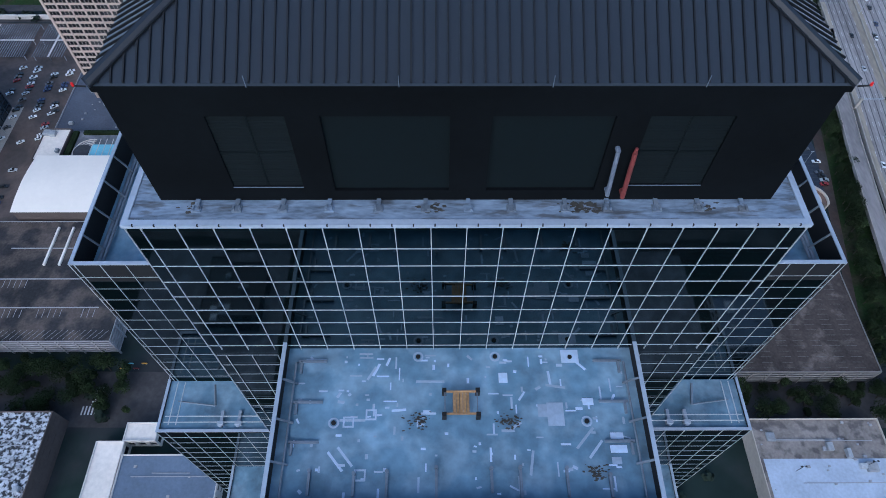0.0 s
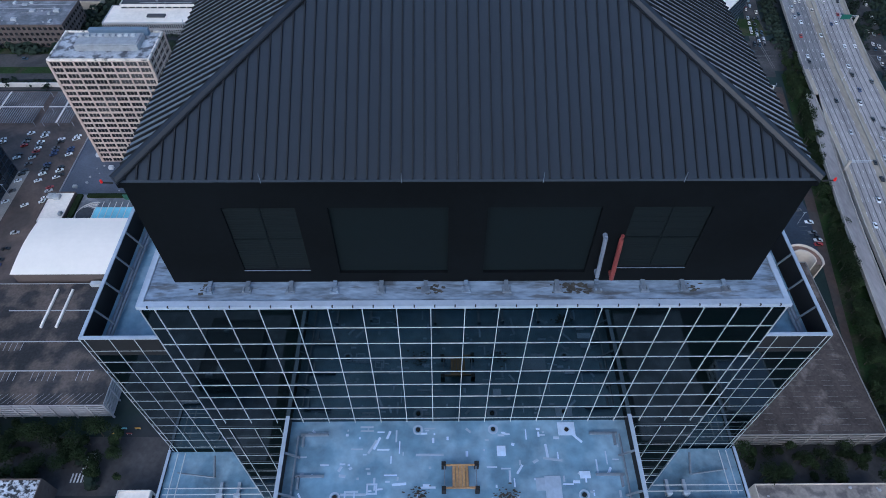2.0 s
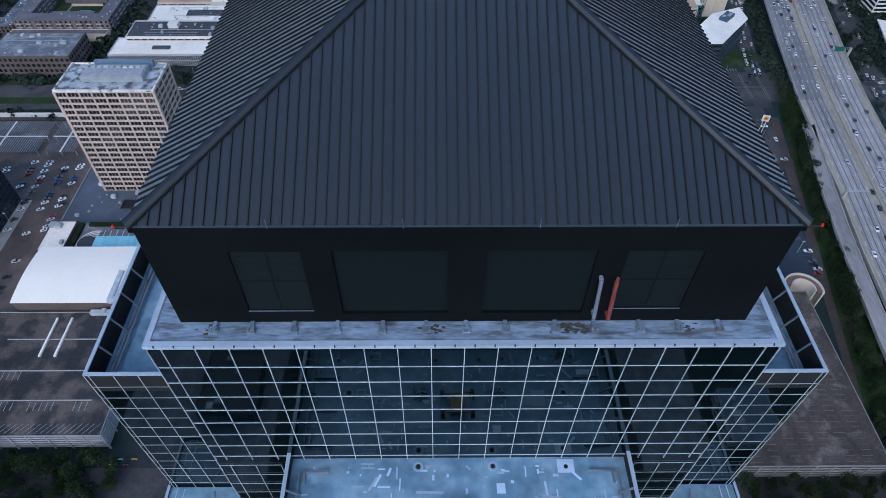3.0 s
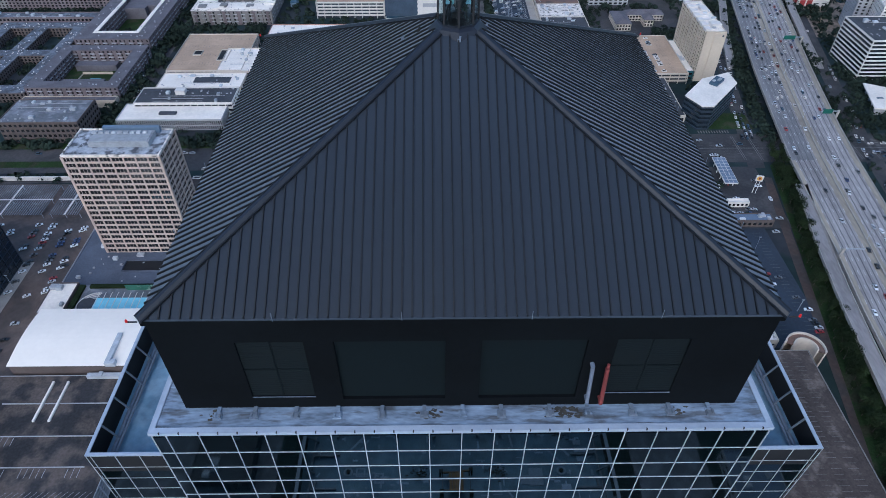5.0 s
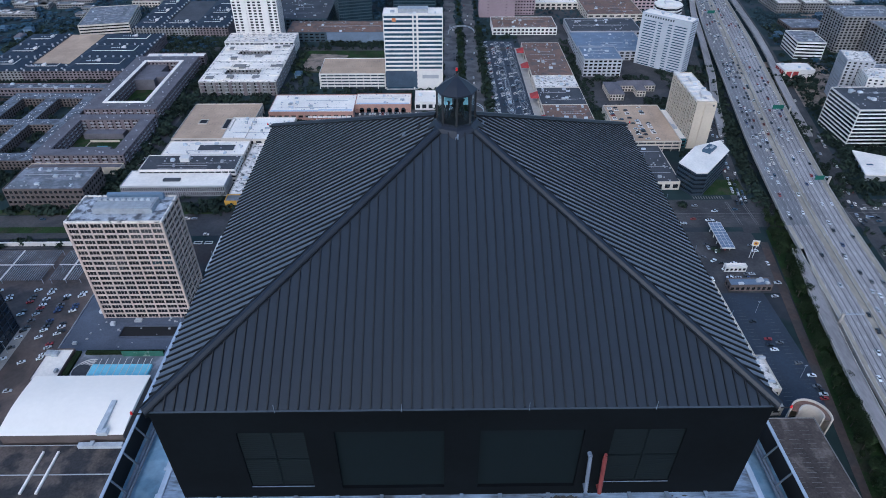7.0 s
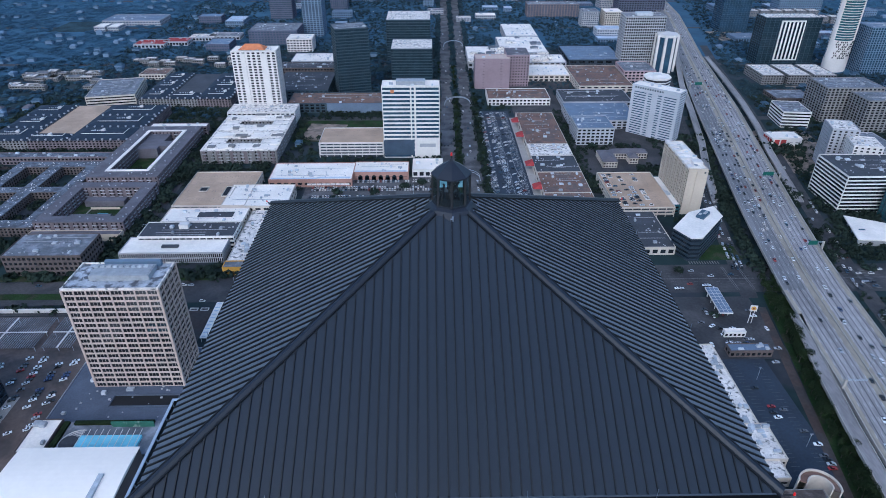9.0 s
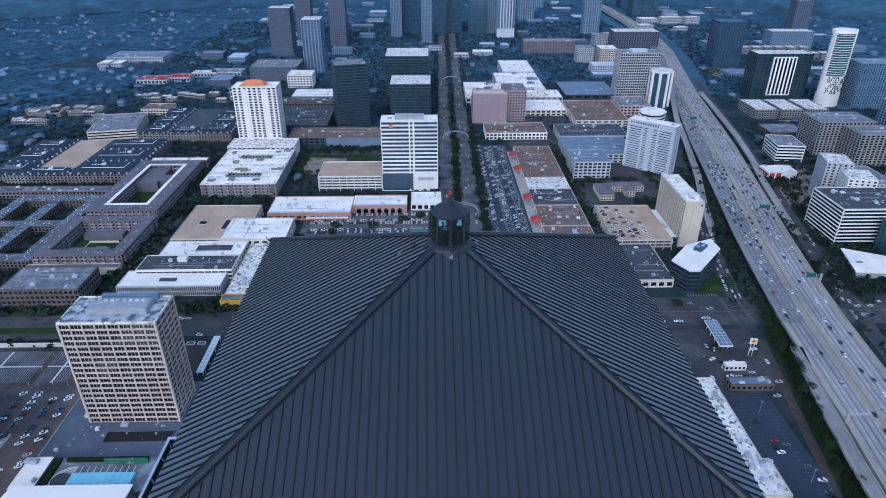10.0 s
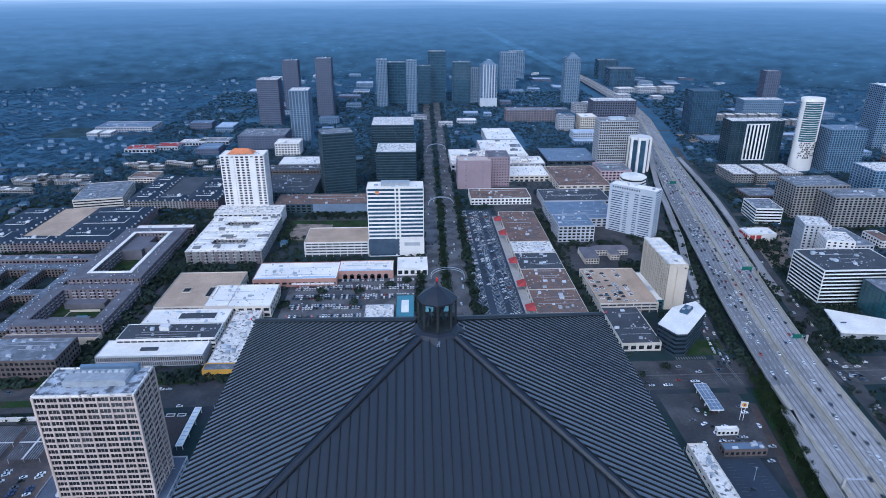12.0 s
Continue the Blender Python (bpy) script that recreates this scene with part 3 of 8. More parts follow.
def grid_x(y, xs, z0, z1, name="mullion_grid"):
    """Mullions on a face that looks along y."""
    s = Solid()
    sg = 1 if y > 0 else -1
    ya, yb = sorted((y, y + sg * 0.03))
    for x in xs:
        s.box(x - 0.019, x + 0.019, ya, yb, z0, z1)
    z = z1
    while z > z0:
        s.box(min(xs), max(xs), min(y, y + sg * 0.025), max(y, y + sg * 0.025), z - 0.016, z + 0.016)
        z -= ROWH
    part(name, s, tower, "pale metal mullion grid", "stuff", MULLION)


def grid_y(x, ys, z0, z1, name="mullion_grid"):
    s = Solid()
    sg = 1 if x > 0 else -1
    xa, xb = sorted((x, x + sg * 0.03))
    for y in ys:
        s.box(xa, xb, y - 0.019, y + 0.019, z0, z1)
    z = z1
    while z > z0:
        s.box(min(x, x + sg * 0.025), max(x, x + sg * 0.025), min(ys), max(ys), z - 0.016, z + 0.016)
        z -= ROWH
    part(name, s, tower, "pale metal mullion grid", "stuff", MULLION)


# front wall of the upper shaft: mullions and panes piece by piece
for x in lines(SH):
    part("mullion", Solid().box(x - 0.018, x + 0.018, -SH - 0.03, -SH + 0.1, FLOOR_Z, LEDGE_Z + 0.13), tower, material=MULLION)
ROW_Z = [LEDGE_Z - 0.1 - ROWH * i for i in range(9)]
for z in ROW_Z[1:]:
    part("transom", Solid().box(-SH, SH, -SH - 0.025, -SH + 0.1, z - 0.016, z + 0.016), tower, material=MULLION)

def pane_mesh(w, h):
    return Solid().box(-w / 2, w / 2, -0.02, 0.02, -h / 2, h / 2).mesh("pane", TGLASS)


PANE, PANE_EDGE = pane_mesh(MOD - 0.036, ROWH - 0.032), pane_mesh(SH - 9 * MOD - 0.036, ROWH - 0.032)


def pane(me, x, y, z):
    ob = part("pane", me, tower)
    ob.matrix_basis = pose(x, y, z, rng.uniform(-0.25, 0.25), 0, rng.uniform(-0.25, 0.25))


for r in range(9):
    z = ROW_Z[r] - ROWH / 2
    if z - ROWH / 2 < FLOOR_Z - 0.7:
        continue
    for c in range(-9, 9):
        pane(PANE, (c + 0.5) * MOD, -SH + 0.03, z)
    for sg in (-1, 1):
        pane(PANE_EDGE, sg * (SH + 9 * MOD) / 2, -SH + 0.03, z)
for r in range(9):
    for c in range(9, 15):
        for sg in (-1, 1):
            pane(PANE, sg * (c + 0.5) * MOD, -WY + 0.03, WING_Z - (r + 0.5) * ROWH)
for sg in (-1, 1):
    xs = [sg * x for x in [c * MOD for c in range(7, 16)] + [WX]]
    grid_x(-WY, xs, 120, WING_Z - 0.1)
    grid_y(sg * WX, lines(WY), 120, WING_Z - 0.1)
    grid_y(sg * WF, [-WX + i * MOD for i in range(7)], 120, FRONT_Z - 0.1)
    grid_y(sg * SH, lines(SH), FLOOR_Z, LEDGE_Z - 0.1)
    grid_x(-SH, [sg * c * MOD for c in range(7, 10)] + [sg * SH], 150, FLOOR_Z - 0.75)
    grid_y(sg * SH, [-SH, -9 * MOD, -8 * MOD, -7 * MOD], 150, FLOOR_Z - 0.1)
    xs = [sg * c * MOD for c in range(6, 16)] + [sg * T2_X]
    grid_x(-T2_W, xs, 110, T2_Z - 0.1)
    grid_y(sg * T2_X, lines(T2_W), 110, T2_Z - 0.1)
    grid_y(sg * T2_W, [-T2_X + i * MOD for i in range(7)], 110, T2_Z - 0.1)
    grid_y(sg * T3, lines(T3), 110, T3_Z - 0.1)
    grid_x(-T3, [sg * c * MOD for c in range(8, 14)] + [sg * T3], 110, T3_Z - 0.1)
grid_x(WY, lines(WX), 200, WING_Z - 0.1)
grid_x(SH, lines(SH), FLOOR_Z, LEDGE_Z - 0.1)


# arm terraces: membrane floors, parapets with dark lining, struts and copings
def terrace(x0, x1, y0, y1, floor_z, top_z, open_sides, struts):
    """open_sides: those of 'wesn' that have a parapet."""
    part("terrace_floor", Solid().box(x0 + 0.02, x1 - 0.02, y0 + 0.02, y1 - 0.02, floor_z - 0.1, floor_z), tower, "blue-grey roofing membrane", material=MEMBRANE)
    w = 0.16
    xl = x0 + (w + 0.03 if "w" in open_sides else 0)
    xr = x1 - (w + 0.03 if "e" in open_sides else 0)
    sides = {"w": (x0, x0 + w, y0, y1), "e": (x1 - w, x1, y0, y1), "s": (xl, xr, y0, y0 + w), "n": (xl, xr, y1 - w, y1)}
    for k in open_sides:
        a, b, c, d = sides[k]
        part("parapet", Solid().box(a, b, c, d, floor_z - 0.08, top_z - 0.08), tower, "black-lined parapet", material=INNER)
        part("coping", Solid().box(a - (0.03 if k in "we" else 0), b + (0.03 if k in "we" else 0), c - 0.03, d + 0.03, top_z - 0.08, top_z), tower, "pale metal coping", material=COPING)
        if k in struts:
            length = (d - c) if k in "we" else (b - a)
            n = max(2, round(length / 2.1))
            for i in range(1, n):
                q = i / n
                if k == "w":
                    p, o = (a + w, c + q * length), (0.75, 0)
                elif k == "e":
                    p, o = (b - w, c + q * length), (-0.75, 0)
                else:
                    p, o = (a + q * length, c + w), (0, 0.75)
                part("strut", Solid().bar((p[0], p[1], top_z - 0.1), (p[0] + o[0], p[1] + o[1], floor_z + 0.05), 0.07), tower, "galvanised brace", material=STRUT)
            ry = 0.85
            if top_z == FRONT_Z:
                sg = 1 if k == "w" else -1
                xp = (a if k == "w" else b) + sg * (w + 0.55)
                part("rail_pipe", Solid().bar((xp, c + 0.3, floor_z + 0.2), (xp, d - 1.0, floor_z + 0.2), 0.06, sides=8), tower, "thin grey track pipe", material=STRUT)
                continue
            if k == "w":
                s = Solid().bar((a + w + ry, c + 0.3, floor_z + 0.35), (a + w + ry, d - 0.4, floor_z + 0.35), 0.09, sides=8)
                s.bar((a + w + ry - 0.35, c + 0.3, floor_z + 0.2), (a + w + ry - 0.35, d - 0.4, floor_z + 0.2), 0.14, sides=6)
            elif k == "e":
                s = Solid().bar((b - w - ry, c + 0.3, floor_z + 0.35), (b - w - ry, d - 0.4, floor_z + 0.35), 0.09, sides=8)
                s.bar((b - w - ry + 0.35, c + 0.3, floor_z + 0.2), (b - w - ry + 0.35, d - 0.4, floor_z + 0.2), 0.14, sides=6)
            else:
                continue
            part("rail_pipe", s, tower, "grey track pipe", material=STRUT)


for sg in (-1, 1):
    x0, x1 = (-WX, -SH) if sg < 0 else (SH, WX)
    terrace(x0, x1, -WY, WY, FLOOR_Z, WING_Z, ("w" if sg < 0 else "e") + "sn", "w" if sg < 0 else "e")
    x0, x1 = (-T2_X, -WY) if sg < 0 else (WY, T2_X)
    terrace(x0, x1, -T2_W, -WY, T2_Z - 0.3, T2_Z, ("w" if sg < 0 else "e") + "s", "")
    x0, x1 = (-T2_W, -WY) if sg < 0 else (WY, T2_W)
    terrace(x0, x1, -T2_X, -T2_W + 0.3, T2_Z - 0.31, T2_Z - 0.01, ("w" if sg < 0 else "e") + "s", "")
    x0, x1 = (-T3, -T2_W) if sg < 0 else (T2_W, T3)
    terrace(x0, x1, -T3, -T2_W, T3_Z - 0.3, T3_Z, ("w" if sg < 0 else "e") + "s", "")
    for y in (-6.2, -3.4, 0.6, 4.0):
        xa = sg * (SH + 4.6)
        part("davit_base", Solid().box(min(xa, xa + sg * 1.6), max(xa, xa + sg * 1.6), y - 0.09, y + 0.09, FLOOR_Z, FLOOR_Z + 0.16).box(xa + sg * 1.4 - 0.08, xa + sg * 1.4 + 0.08, y, y + 0.8, FLOOR_Z, FLOOR_Z + 0.2), tower, "pale pipe bracket", material=COPING)
    # rails, brackets and pipes on the low corner terraces
    z = T2_Z - 0.3
    for o in (0.9, 1.5):
        part("track_rail", Solid().bar((sg * (T2_X - o), -T2_W + 0.5, z + 0.4), (sg * (T2_X - o), -WY - 0.3, z + 0.4), 0.045), tower, "pale track rail", material=MULLION)
        part("track_rail", Solid().bar((sg * (T2_X - 0.5), -T2_W + o * 0.8, z + 0.4), (sg * (WY + 0.6), -T2_W + o * 0.8, z + 0.4), 0.045), tower, "pale track rail", material=MULLION)
    for x in (17.2, 18.6):
        part("davit_base", Solid().box(sg * x - 0.12, sg * x + 0.12, -T2_W + 0.4, -T2_W + 1.7, z, z + 0.3).box(sg * x - 0.25, sg * x + 0.25, -T2_W + 0.5, -T2_W + 0.8, z, z + 0.45), tower, "pale bracket", material=COPING)
    part("pipe_run", Solid().bar((sg * 19.3, -12.0, z + 0.3), (sg * 19.6, -10.3, z + 0.5), 0.1, sides=8).bar((sg * 19.3, -12.0, z + 0.25), (sg * 22.4, -11.6, z + 0.25), 0.06, sides=8), tower, "dark pipe", material=STRUT)

terrace(-WF, WF, -WX, -SH + 0.1, FLOOR_Z, FRONT_Z, "wes", "we")
terrace(-WF, WF, SH - 0.1, WX, FLOOR_Z, FRONT_Z, "wen", "")

# white seam-tape repairs on the front terrace: x, y, length, turn
TAPES = [(-1.7, -16.4, 1.6, 0), (-6.65, -20.8, 1.3, -50), (-6.15, -20.55, 1.3, -50), (-3.4, -18.05, 0.8, 5), (-5.0, -15.9, 0.9, 60), (-4.75, -15.7, 0.8, 65), (3.65, -20.9, 1.3, 80), (6.6, -19.6, 1.5, 48), (7.1, -20.2, 1.2, 50), (5.3, -16.7, 1.1, -8), (5.0, -16.2, 0.8, 95), (-4.1, -15.2, 0.5, 70), (3.0, -18.9, 0.6, 35), (2.5, -19.2, 0.7, 0), (-8.2, -15.1, 1.2, 0), (6.8, -15.4, 0.9, -45), (8.4, -17.4, 0.5, 60), (-5.9, -18.6, 1.4, 0)]
for i, (x, y, n, a) in enumerate(TAPES):
    ob = part("tape_patch", Solid().box(-n / 2, n / 2, -0.07, 0.07, 0, 0.012), tower, "white tape repair", material=PATCH)
    ob.matrix_basis = pose(x, y, FLOOR_Z + 0.002, 0, 0, a)
r2 = random.Random(21)
for i in range(170):
    x, y = r2.uniform(-9.2, 9.2), r2.uniform(-22.6, -14.7)
    if abs(x) < 1.5 and -18.9 < y < -16.6:
        continue
    if r2.random() < 0.35 and y < -19:
        continue
    n, w = (r2.uniform(0.12, 0.4), r2.uniform(0.07, 0.17)) if r2.random() < 0.7 else (r2.uniform(0.4, 0.9), r2.uniform(0.07, 0.12))
    ob = part("tape_patch", Solid().box(-n / 2, n / 2, -w / 2, w / 2, 0, 0.01), tower, material=PATCH)
    ob.matrix_basis = pose(x, y, FLOOR_Z + 0.003 + 0.0001 * i, 0, 0, r2.choice((0, 0, 90, 90, r2.uniform(-60, 60))))
for x, y, a, b in ((5.15, -18.3, 0.9, 1.3), (4.5, -18.1, 0.6, 0.7), (6.3, -14.9, 1.0, 0.8), (8.3, -20.2, 0.9, 0.4), (8.3, -19.5, 0.7, 0.35), (7.0, -17.6, 0.6, 0.4), (2.4, -16.2, 0.5, 0.6), (8.1, -20.8, 0.5, 0.35)):
    ob = part("membrane_patch", Solid().box(-a / 2, a / 2, -b / 2, b / 2, 0, 0.015), tower, "pale square membrane patch", material=PATCH)
    ob.matrix_basis = pose(x, y, FLOOR_Z + 0.02 + 0.004 * a, 0, 0, 0)


def blob(s, x, y, r, z):
    """A thin irregular fleck."""
    n = 9
    k = [r * r2.uniform(0.5, 1.3) for _ in range(n)]
    s.prism([(x + 1.5 * k[i] * math.cos(6.283 * i / n), y + 0.8 * k[i] * math.sin(6.283 * i / n)) for i in range(n)], z - 0.01, z)


def square_ring(x, y, r):
    s = Solid()
    s.box(x - r, x + r, y - r, y - r + 0.09, FLOOR_Z, FLOOR_Z + 0.03).box(x - r, x + r, y + r - 0.09, y + r, FLOOR_Z, FLOOR_Z + 0.03)
    s.box(x - r, x - r + 0.09, y - r + 0.09, y + r - 0.09, FLOOR_Z, FLOOR_Z + 0.03).box(x + r - 0.09, x + r, y - r + 0.09, y + r - 0.09, FLOOR_Z, FLOOR_Z + 0.03)
    part("membrane_patch", s, tower, "white square outline patch", material=PATCH)


for x, y in ((-5.3, -21.5), (-6.1, -18.7), (-4.9, -18.3)):
    square_ring(x, y, 0.3)


def drain(x, y):
    s = Solid()
    n = 16
    for i in range(n):
        a, b = 2 * math.pi * i / n, 2 * math.pi * (i + 1) / n
        s.prism([(x + 0.2 * math.cos(a), y + 0.2 * math.sin(a)), (x + 0.3 * math.cos(a), y + 0.3 * math.sin(a)), (x + 0.3 * math.cos(b), y + 0.3 * math.sin(b)), (x + 0.2 * math.cos(b), y + 0.2 * math.sin(b))], FLOOR_Z, FLOOR_Z + 0.04)
    part("drain_collar", s, tower, "white drain collar", material=PATCH)
    part("drain", Solid().bar((x, y, FLOOR_Z), (x, y, FLOOR_Z + 0.08), 0.13, sides=10), tower, "dark roof drain", material=BLACK)


for x, y in ((6.8, -18.7), (-6.9, -18.75), (-2.4, -14.9), (2.0, -14.9), (6.3, -14.95)):
    drain(x, y)
for x, y in ((-2.3, -18.6), (2.6, -18.7), (7.0, -21.4)):
    s = Solid()
    for i in range(60):
        blob(s, x + r2.gauss(0, 0.32), y + r2.gauss(0, 0.2), r2.uniform(0.02, 0.07), FLOOR_Z + 0.03 + 0.0005 * i)
    part("grime", s, tower, "dark grime and leaf litter", "stuff", STAIN)
for x, y, n in ((-7.9, -21.9, 1.2), (-5.6, -22.0, 1.1), (-3.9, -22.0, 1.3), (3.0, -21.9, 1.5), (5.4, -21.9, 1.4), (7.6, -22.1, 1.1), (-1.35, -21.9, 1.5), (1.5, -21.8, 1.2)):
    part("davit_base", Solid().box(x - 0.07, x + 0.07, y - n / 2, y + n / 2, FLOOR_Z, FLOOR_Z + 0.16).bar((x, y + n / 2, FLOOR_Z), (x, y + n / 2, FLOOR_Z + 0.3), 0.1, sides=8), tower, "weathered steel bracket", material=STRUT)
for sg in (-1, 1):
    for y in (-15.2, -17.6, -19.8):
        part("davit_base", Solid().box(min(sg * 9.2, sg * 7.6), max(sg * 9.2, sg * 7.6), y - 0.06, y + 0.06, FLOOR_Z, FLOOR_Z + 0.16).box(sg * 9.0 - 0.06, sg * 9.0 + 0.06, y - 0.7, y, FLOOR_Z, FLOOR_Z + 0.16), tower, "weathered steel bracket", material=STRUT)

# ledge round the penthouse
for a in ((-SH, SH, -SH, -HALF), (-SH, SH, HALF, SH), (-SH, -HALF, -HALF, HALF), (HALF, SH, -HALF, HALF)):
    part("ledge", Solid().box(*a, 253.42, 253.62), tower, "stained pale concrete ledge", material=WALKWAY)
for a, b, c, d in ((-SH - 0.07, SH + 0.07, -SH - 0.09, -SH + 0.22), (-SH - 0.07, SH + 0.07, SH - 0.22, SH + 0.07), (-SH - 0.07, -SH + 0.2, -SH + 0.22, SH - 0.22), (SH - 0.2, SH + 0.07, -SH + 0.22, SH - 0.22)):
    part("coping", Solid().box(a, b, c, d, 253.46, 253.68), tower, "pale metal coping", material=COPING)
for i in range(32):
    x = -13.95 + i * 0.9
    part("coping_bolt", Solid().box(x - 0.03, x + 0.03, -SH - 0.11, -SH - 0.03, 253.58, 253.695), tower, "dark clip", material=BLACK)
for i in range(13):
    x = -11.6 + i * 1.95 + r2.uniform(-0.2, 0.2)
    s = Solid().box(x - 0.2, x + 0.2, -13.78, -13.42, 253.62, 253.7).box(x - 0.09, x + 0.09, -13.42, -13.12, 253.62, 253.74)
    s.box(x - 0.16, x - 0.08, -13.72, -13.5, 253.7, 253.78).box(x + 0.08, x + 0.16, -13.72, -13.5, 253.7, 253.78)
    part("plinth", s, tower, "pale weathered davit plinth with two lugs", material=STRUT if i % 3 else WALKWAY)
for x, spread, k in ((-11.8, 0.2, 12), (-1.4, 0.35, 26), (4.7, 0.42, 48), (5.2, 0.3, 30), (10.3, 0.3, 10)):
    s = Solid()
    for i in range(k):
        blob(s, x + r2.gauss(0, spread), -13.5 + r2.uniform(-0.28, 0.24), r2.uniform(0.02, 0.1), 253.622 + 0.0007 * i)
    part("grime", s, tower, "brown rust and leaf litter", "stuff", STAIN)

# penthouse walls with louvres and recessed panels
def pent_wall():
    holes = [(-9.75, -6.83, 254.5, 258.5), (-5.55, -0.77, 254.25, 258.5), (0.8, 5.35, 254.25, 258.5), (6.6, 9.75, 254.6, 258.5)]
    y0, y1 = -HALF, -HALF + 0.3
    part("penthouse_wall", Solid().box(-HALF, HALF, y0, y1, 258.5, EAVE), tower, "matt black penthouse wall", material=PENT)
    xs = [-HALF] + [v for h in holes for v in h[:2]] + [HALF]
    for a, b in zip(xs[::2], xs[1::2]):
        part("wall_pier", Solid().box(a, b, y0, y1, 253.6, 258.5), tower, material=PENT)
    for a, b, c, d in holes:
        part("wall_base", Solid().box(a, b, y0, y1, 253.6, c), tower, material=PENT)
    for a, b, c, d in holes[1:3]:
        part("wall_panel", Solid().box(a, b, y0 + 0.16, y1, c, d), tower, "recessed dark panel", material=LOUVER)
    for a, b, c, d in (holes[0], holes[3]):
        z = c + 0.1
        n = 26
        for i in range(n):
            z = c + 0.05 + (d - c - 0.1) * i / n
            q = Solid()
            q.v = [(a, y0 + 0.06, z), (b, y0 + 0.06, z), (b, y1 - 0.02, z + 0.16), (a, y1 - 0.02, z + 0.16), (a, y0 + 0.06, z - 0.02), (b, y0 + 0.06, z - 0.02), (b, y1 - 0.02, z + 0.14), (a, y1 - 0.02, z + 0.14)]
            q.f = [(0, 1, 2, 3), (4, 7, 6, 5), (0, 4, 5, 1), (2, 6, 7, 3)]
            part("slat", q, tower, material=LOUVER)
        part("louver_post", Solid().box((a + b) / 2 - 0.03, (a + b) / 2 + 0.03, y0 + 0.05, y1, c, d), tower, material=LOUVER)
        part("louver_rail", Solid().box(a, b, y0 + 0.05, y1, (c + d) / 2 - 0.03, (c + d) / 2 + 0.03), tower, material=LOUVER)
        part("louver_sill", Solid().box(a, b, y0 - 0.03, y0, c - 0.025, c), tower, "dusty metal sill", material=GREYPIPE)
    part("penthouse_back", Solid().box(-HALF, HALF, y1, HALF, 253.6, EAVE - 0.05), tower, material=PENT)


pent_wall()
part("leaning_pipe", Solid().bar((5.85, -13.42, 254.3), (5.74, -13.3, 256.9), 0.09, sides=10).bar((5.74, -13.3, 256.85), (5.74, -13.05, 256.85), 0.1, sides=10).bar((5.85, -13.4, 254.4), (5.85, -13.05, 254.4), 0.1, sides=10), tower, "grey vent pipe", material=GREYPIPE)
part("leaning_pipe", Solid().bar((6.5, -13.45, 254.2), (6.42, -13.3, 256.75), 0.1, sides=10).bar((6.42, -13.3, 256.75), (6.42, -13.3, 257.0), 0.07, sides=8).bar((6.5, -13.45, 254.3), (6.5, -13.05, 254.3), 0.1, sides=8), tower, "faded red standpipe", material=REDPIPE)

# pyramid roof: standing-seam panels on four faces
PEAK = EAVE + 0.15 + HALF * 0.535
OV = 0.12


def roof_face(turn):
    n = 62
    half = HALF + OV
    w = 2 * half / n
    slope = (PEAK - EAVE - 0.15) / HALF
    rot = pose(0, 0, 0, 0, 0, turn)
    for i in range(n):
        xa, xb = -half + i * w, -half + (i + 1) * w
        ra, rb = max(abs(xa), 1.15), max(abs(xb), 1.15)
        z = lambda y: EAVE + 0.15 + (half - y) * slope
        q = Solid()
        q.v = [(xa, -half, z(half)), (xb, -half, z(half)), (xb, -rb, z(rb)), (xa, -ra, z(ra)), (xa, -half, z(half) - 0.12), (xb, -half, z(half) - 0.12)]
        q.f = [(0, 1, 2, 3), (4, 5, 1, 0)]
        m = max(abs(xa), 1.15)
        k = len(q.v)
        if half - m > 0.1:
            t, e = 0.028, 0.1
            q.v += [(xa - t, -half, z(half)), (xa + t, -half, z(half)), (xa + t, -m, z(m)), (xa - t, -m, z(m)), (xa - t, -half, z(half) + e), (xa + t, -half, z(half) + e), (xa + t, -m, z(m) + e), (xa - t, -m, z(m) + e)]
            q.f += [(k + 4, k + 5, k + 6, k + 7), (k, k + 1, k + 5, k + 4), (k + 1, k + 2, k + 6, k + 5), (k + 3, k, k + 4, k + 7)]
        ob = part("roof_panel", q, tower, material=ROOF_METAL)
        ob.data.materials.append(SHADED_SEAM)
        for p in ob.data.polygons[2:]:
            p.material_index = 1
        ob.matrix_basis = rot
    # hip cap
    a, b = Vector((-half, -half, z(half) + 0.1)), Vector((-1.0, -1.0, z(1.0) + 0.1))
    side = Vector((1, -1, 0)).normalized() * 0.24
    up = Vector((0, 0, 0.1))
    q = Solid()
    for p in (a, b):
        q.v += [tuple(p - side - up * 1.6), tuple(p - side * 0.35 + up * 0.6), tuple(p + side * 0.35 + up * 0.6), tuple(p + side - up * 1.6)]
    q.f = [(0, 4, 5, 1), (1, 5, 6, 2), (2, 6, 7, 3), (0, 1, 2, 3), (7, 6, 5, 4)]
    part("hip_cap", q, tower, "folded metal hip cap", material=RIDGE_METAL).matrix_basis = rot
    for sg in (-1, 1):
        o = side * 1.06 * sg - up * 0.9
        part("hip_edge", Solid().bar(a + o, b + o, 0.05), tower, "dark hip edge line", material=SHADED_SEAM).matrix_basis = rot
    part("eave_fascia", Solid().box(-half, half, -half + 0.01, -HALF + 0.02, EAVE - 0.25, EAVE + 0.03), tower, "dark eave fascia", material=PENT).matrix_basis = rot
    for x in (-7.8, -2.55, 2.75, 8.05):
        part("lightning_rod", Solid().bar((x, -half - 0.02, EAVE), (x, -half - 0.02, EAVE + 0.5), 0.014, sides=5), tower, "thin lightning rod", material=STRUT).matrix_basis = rot


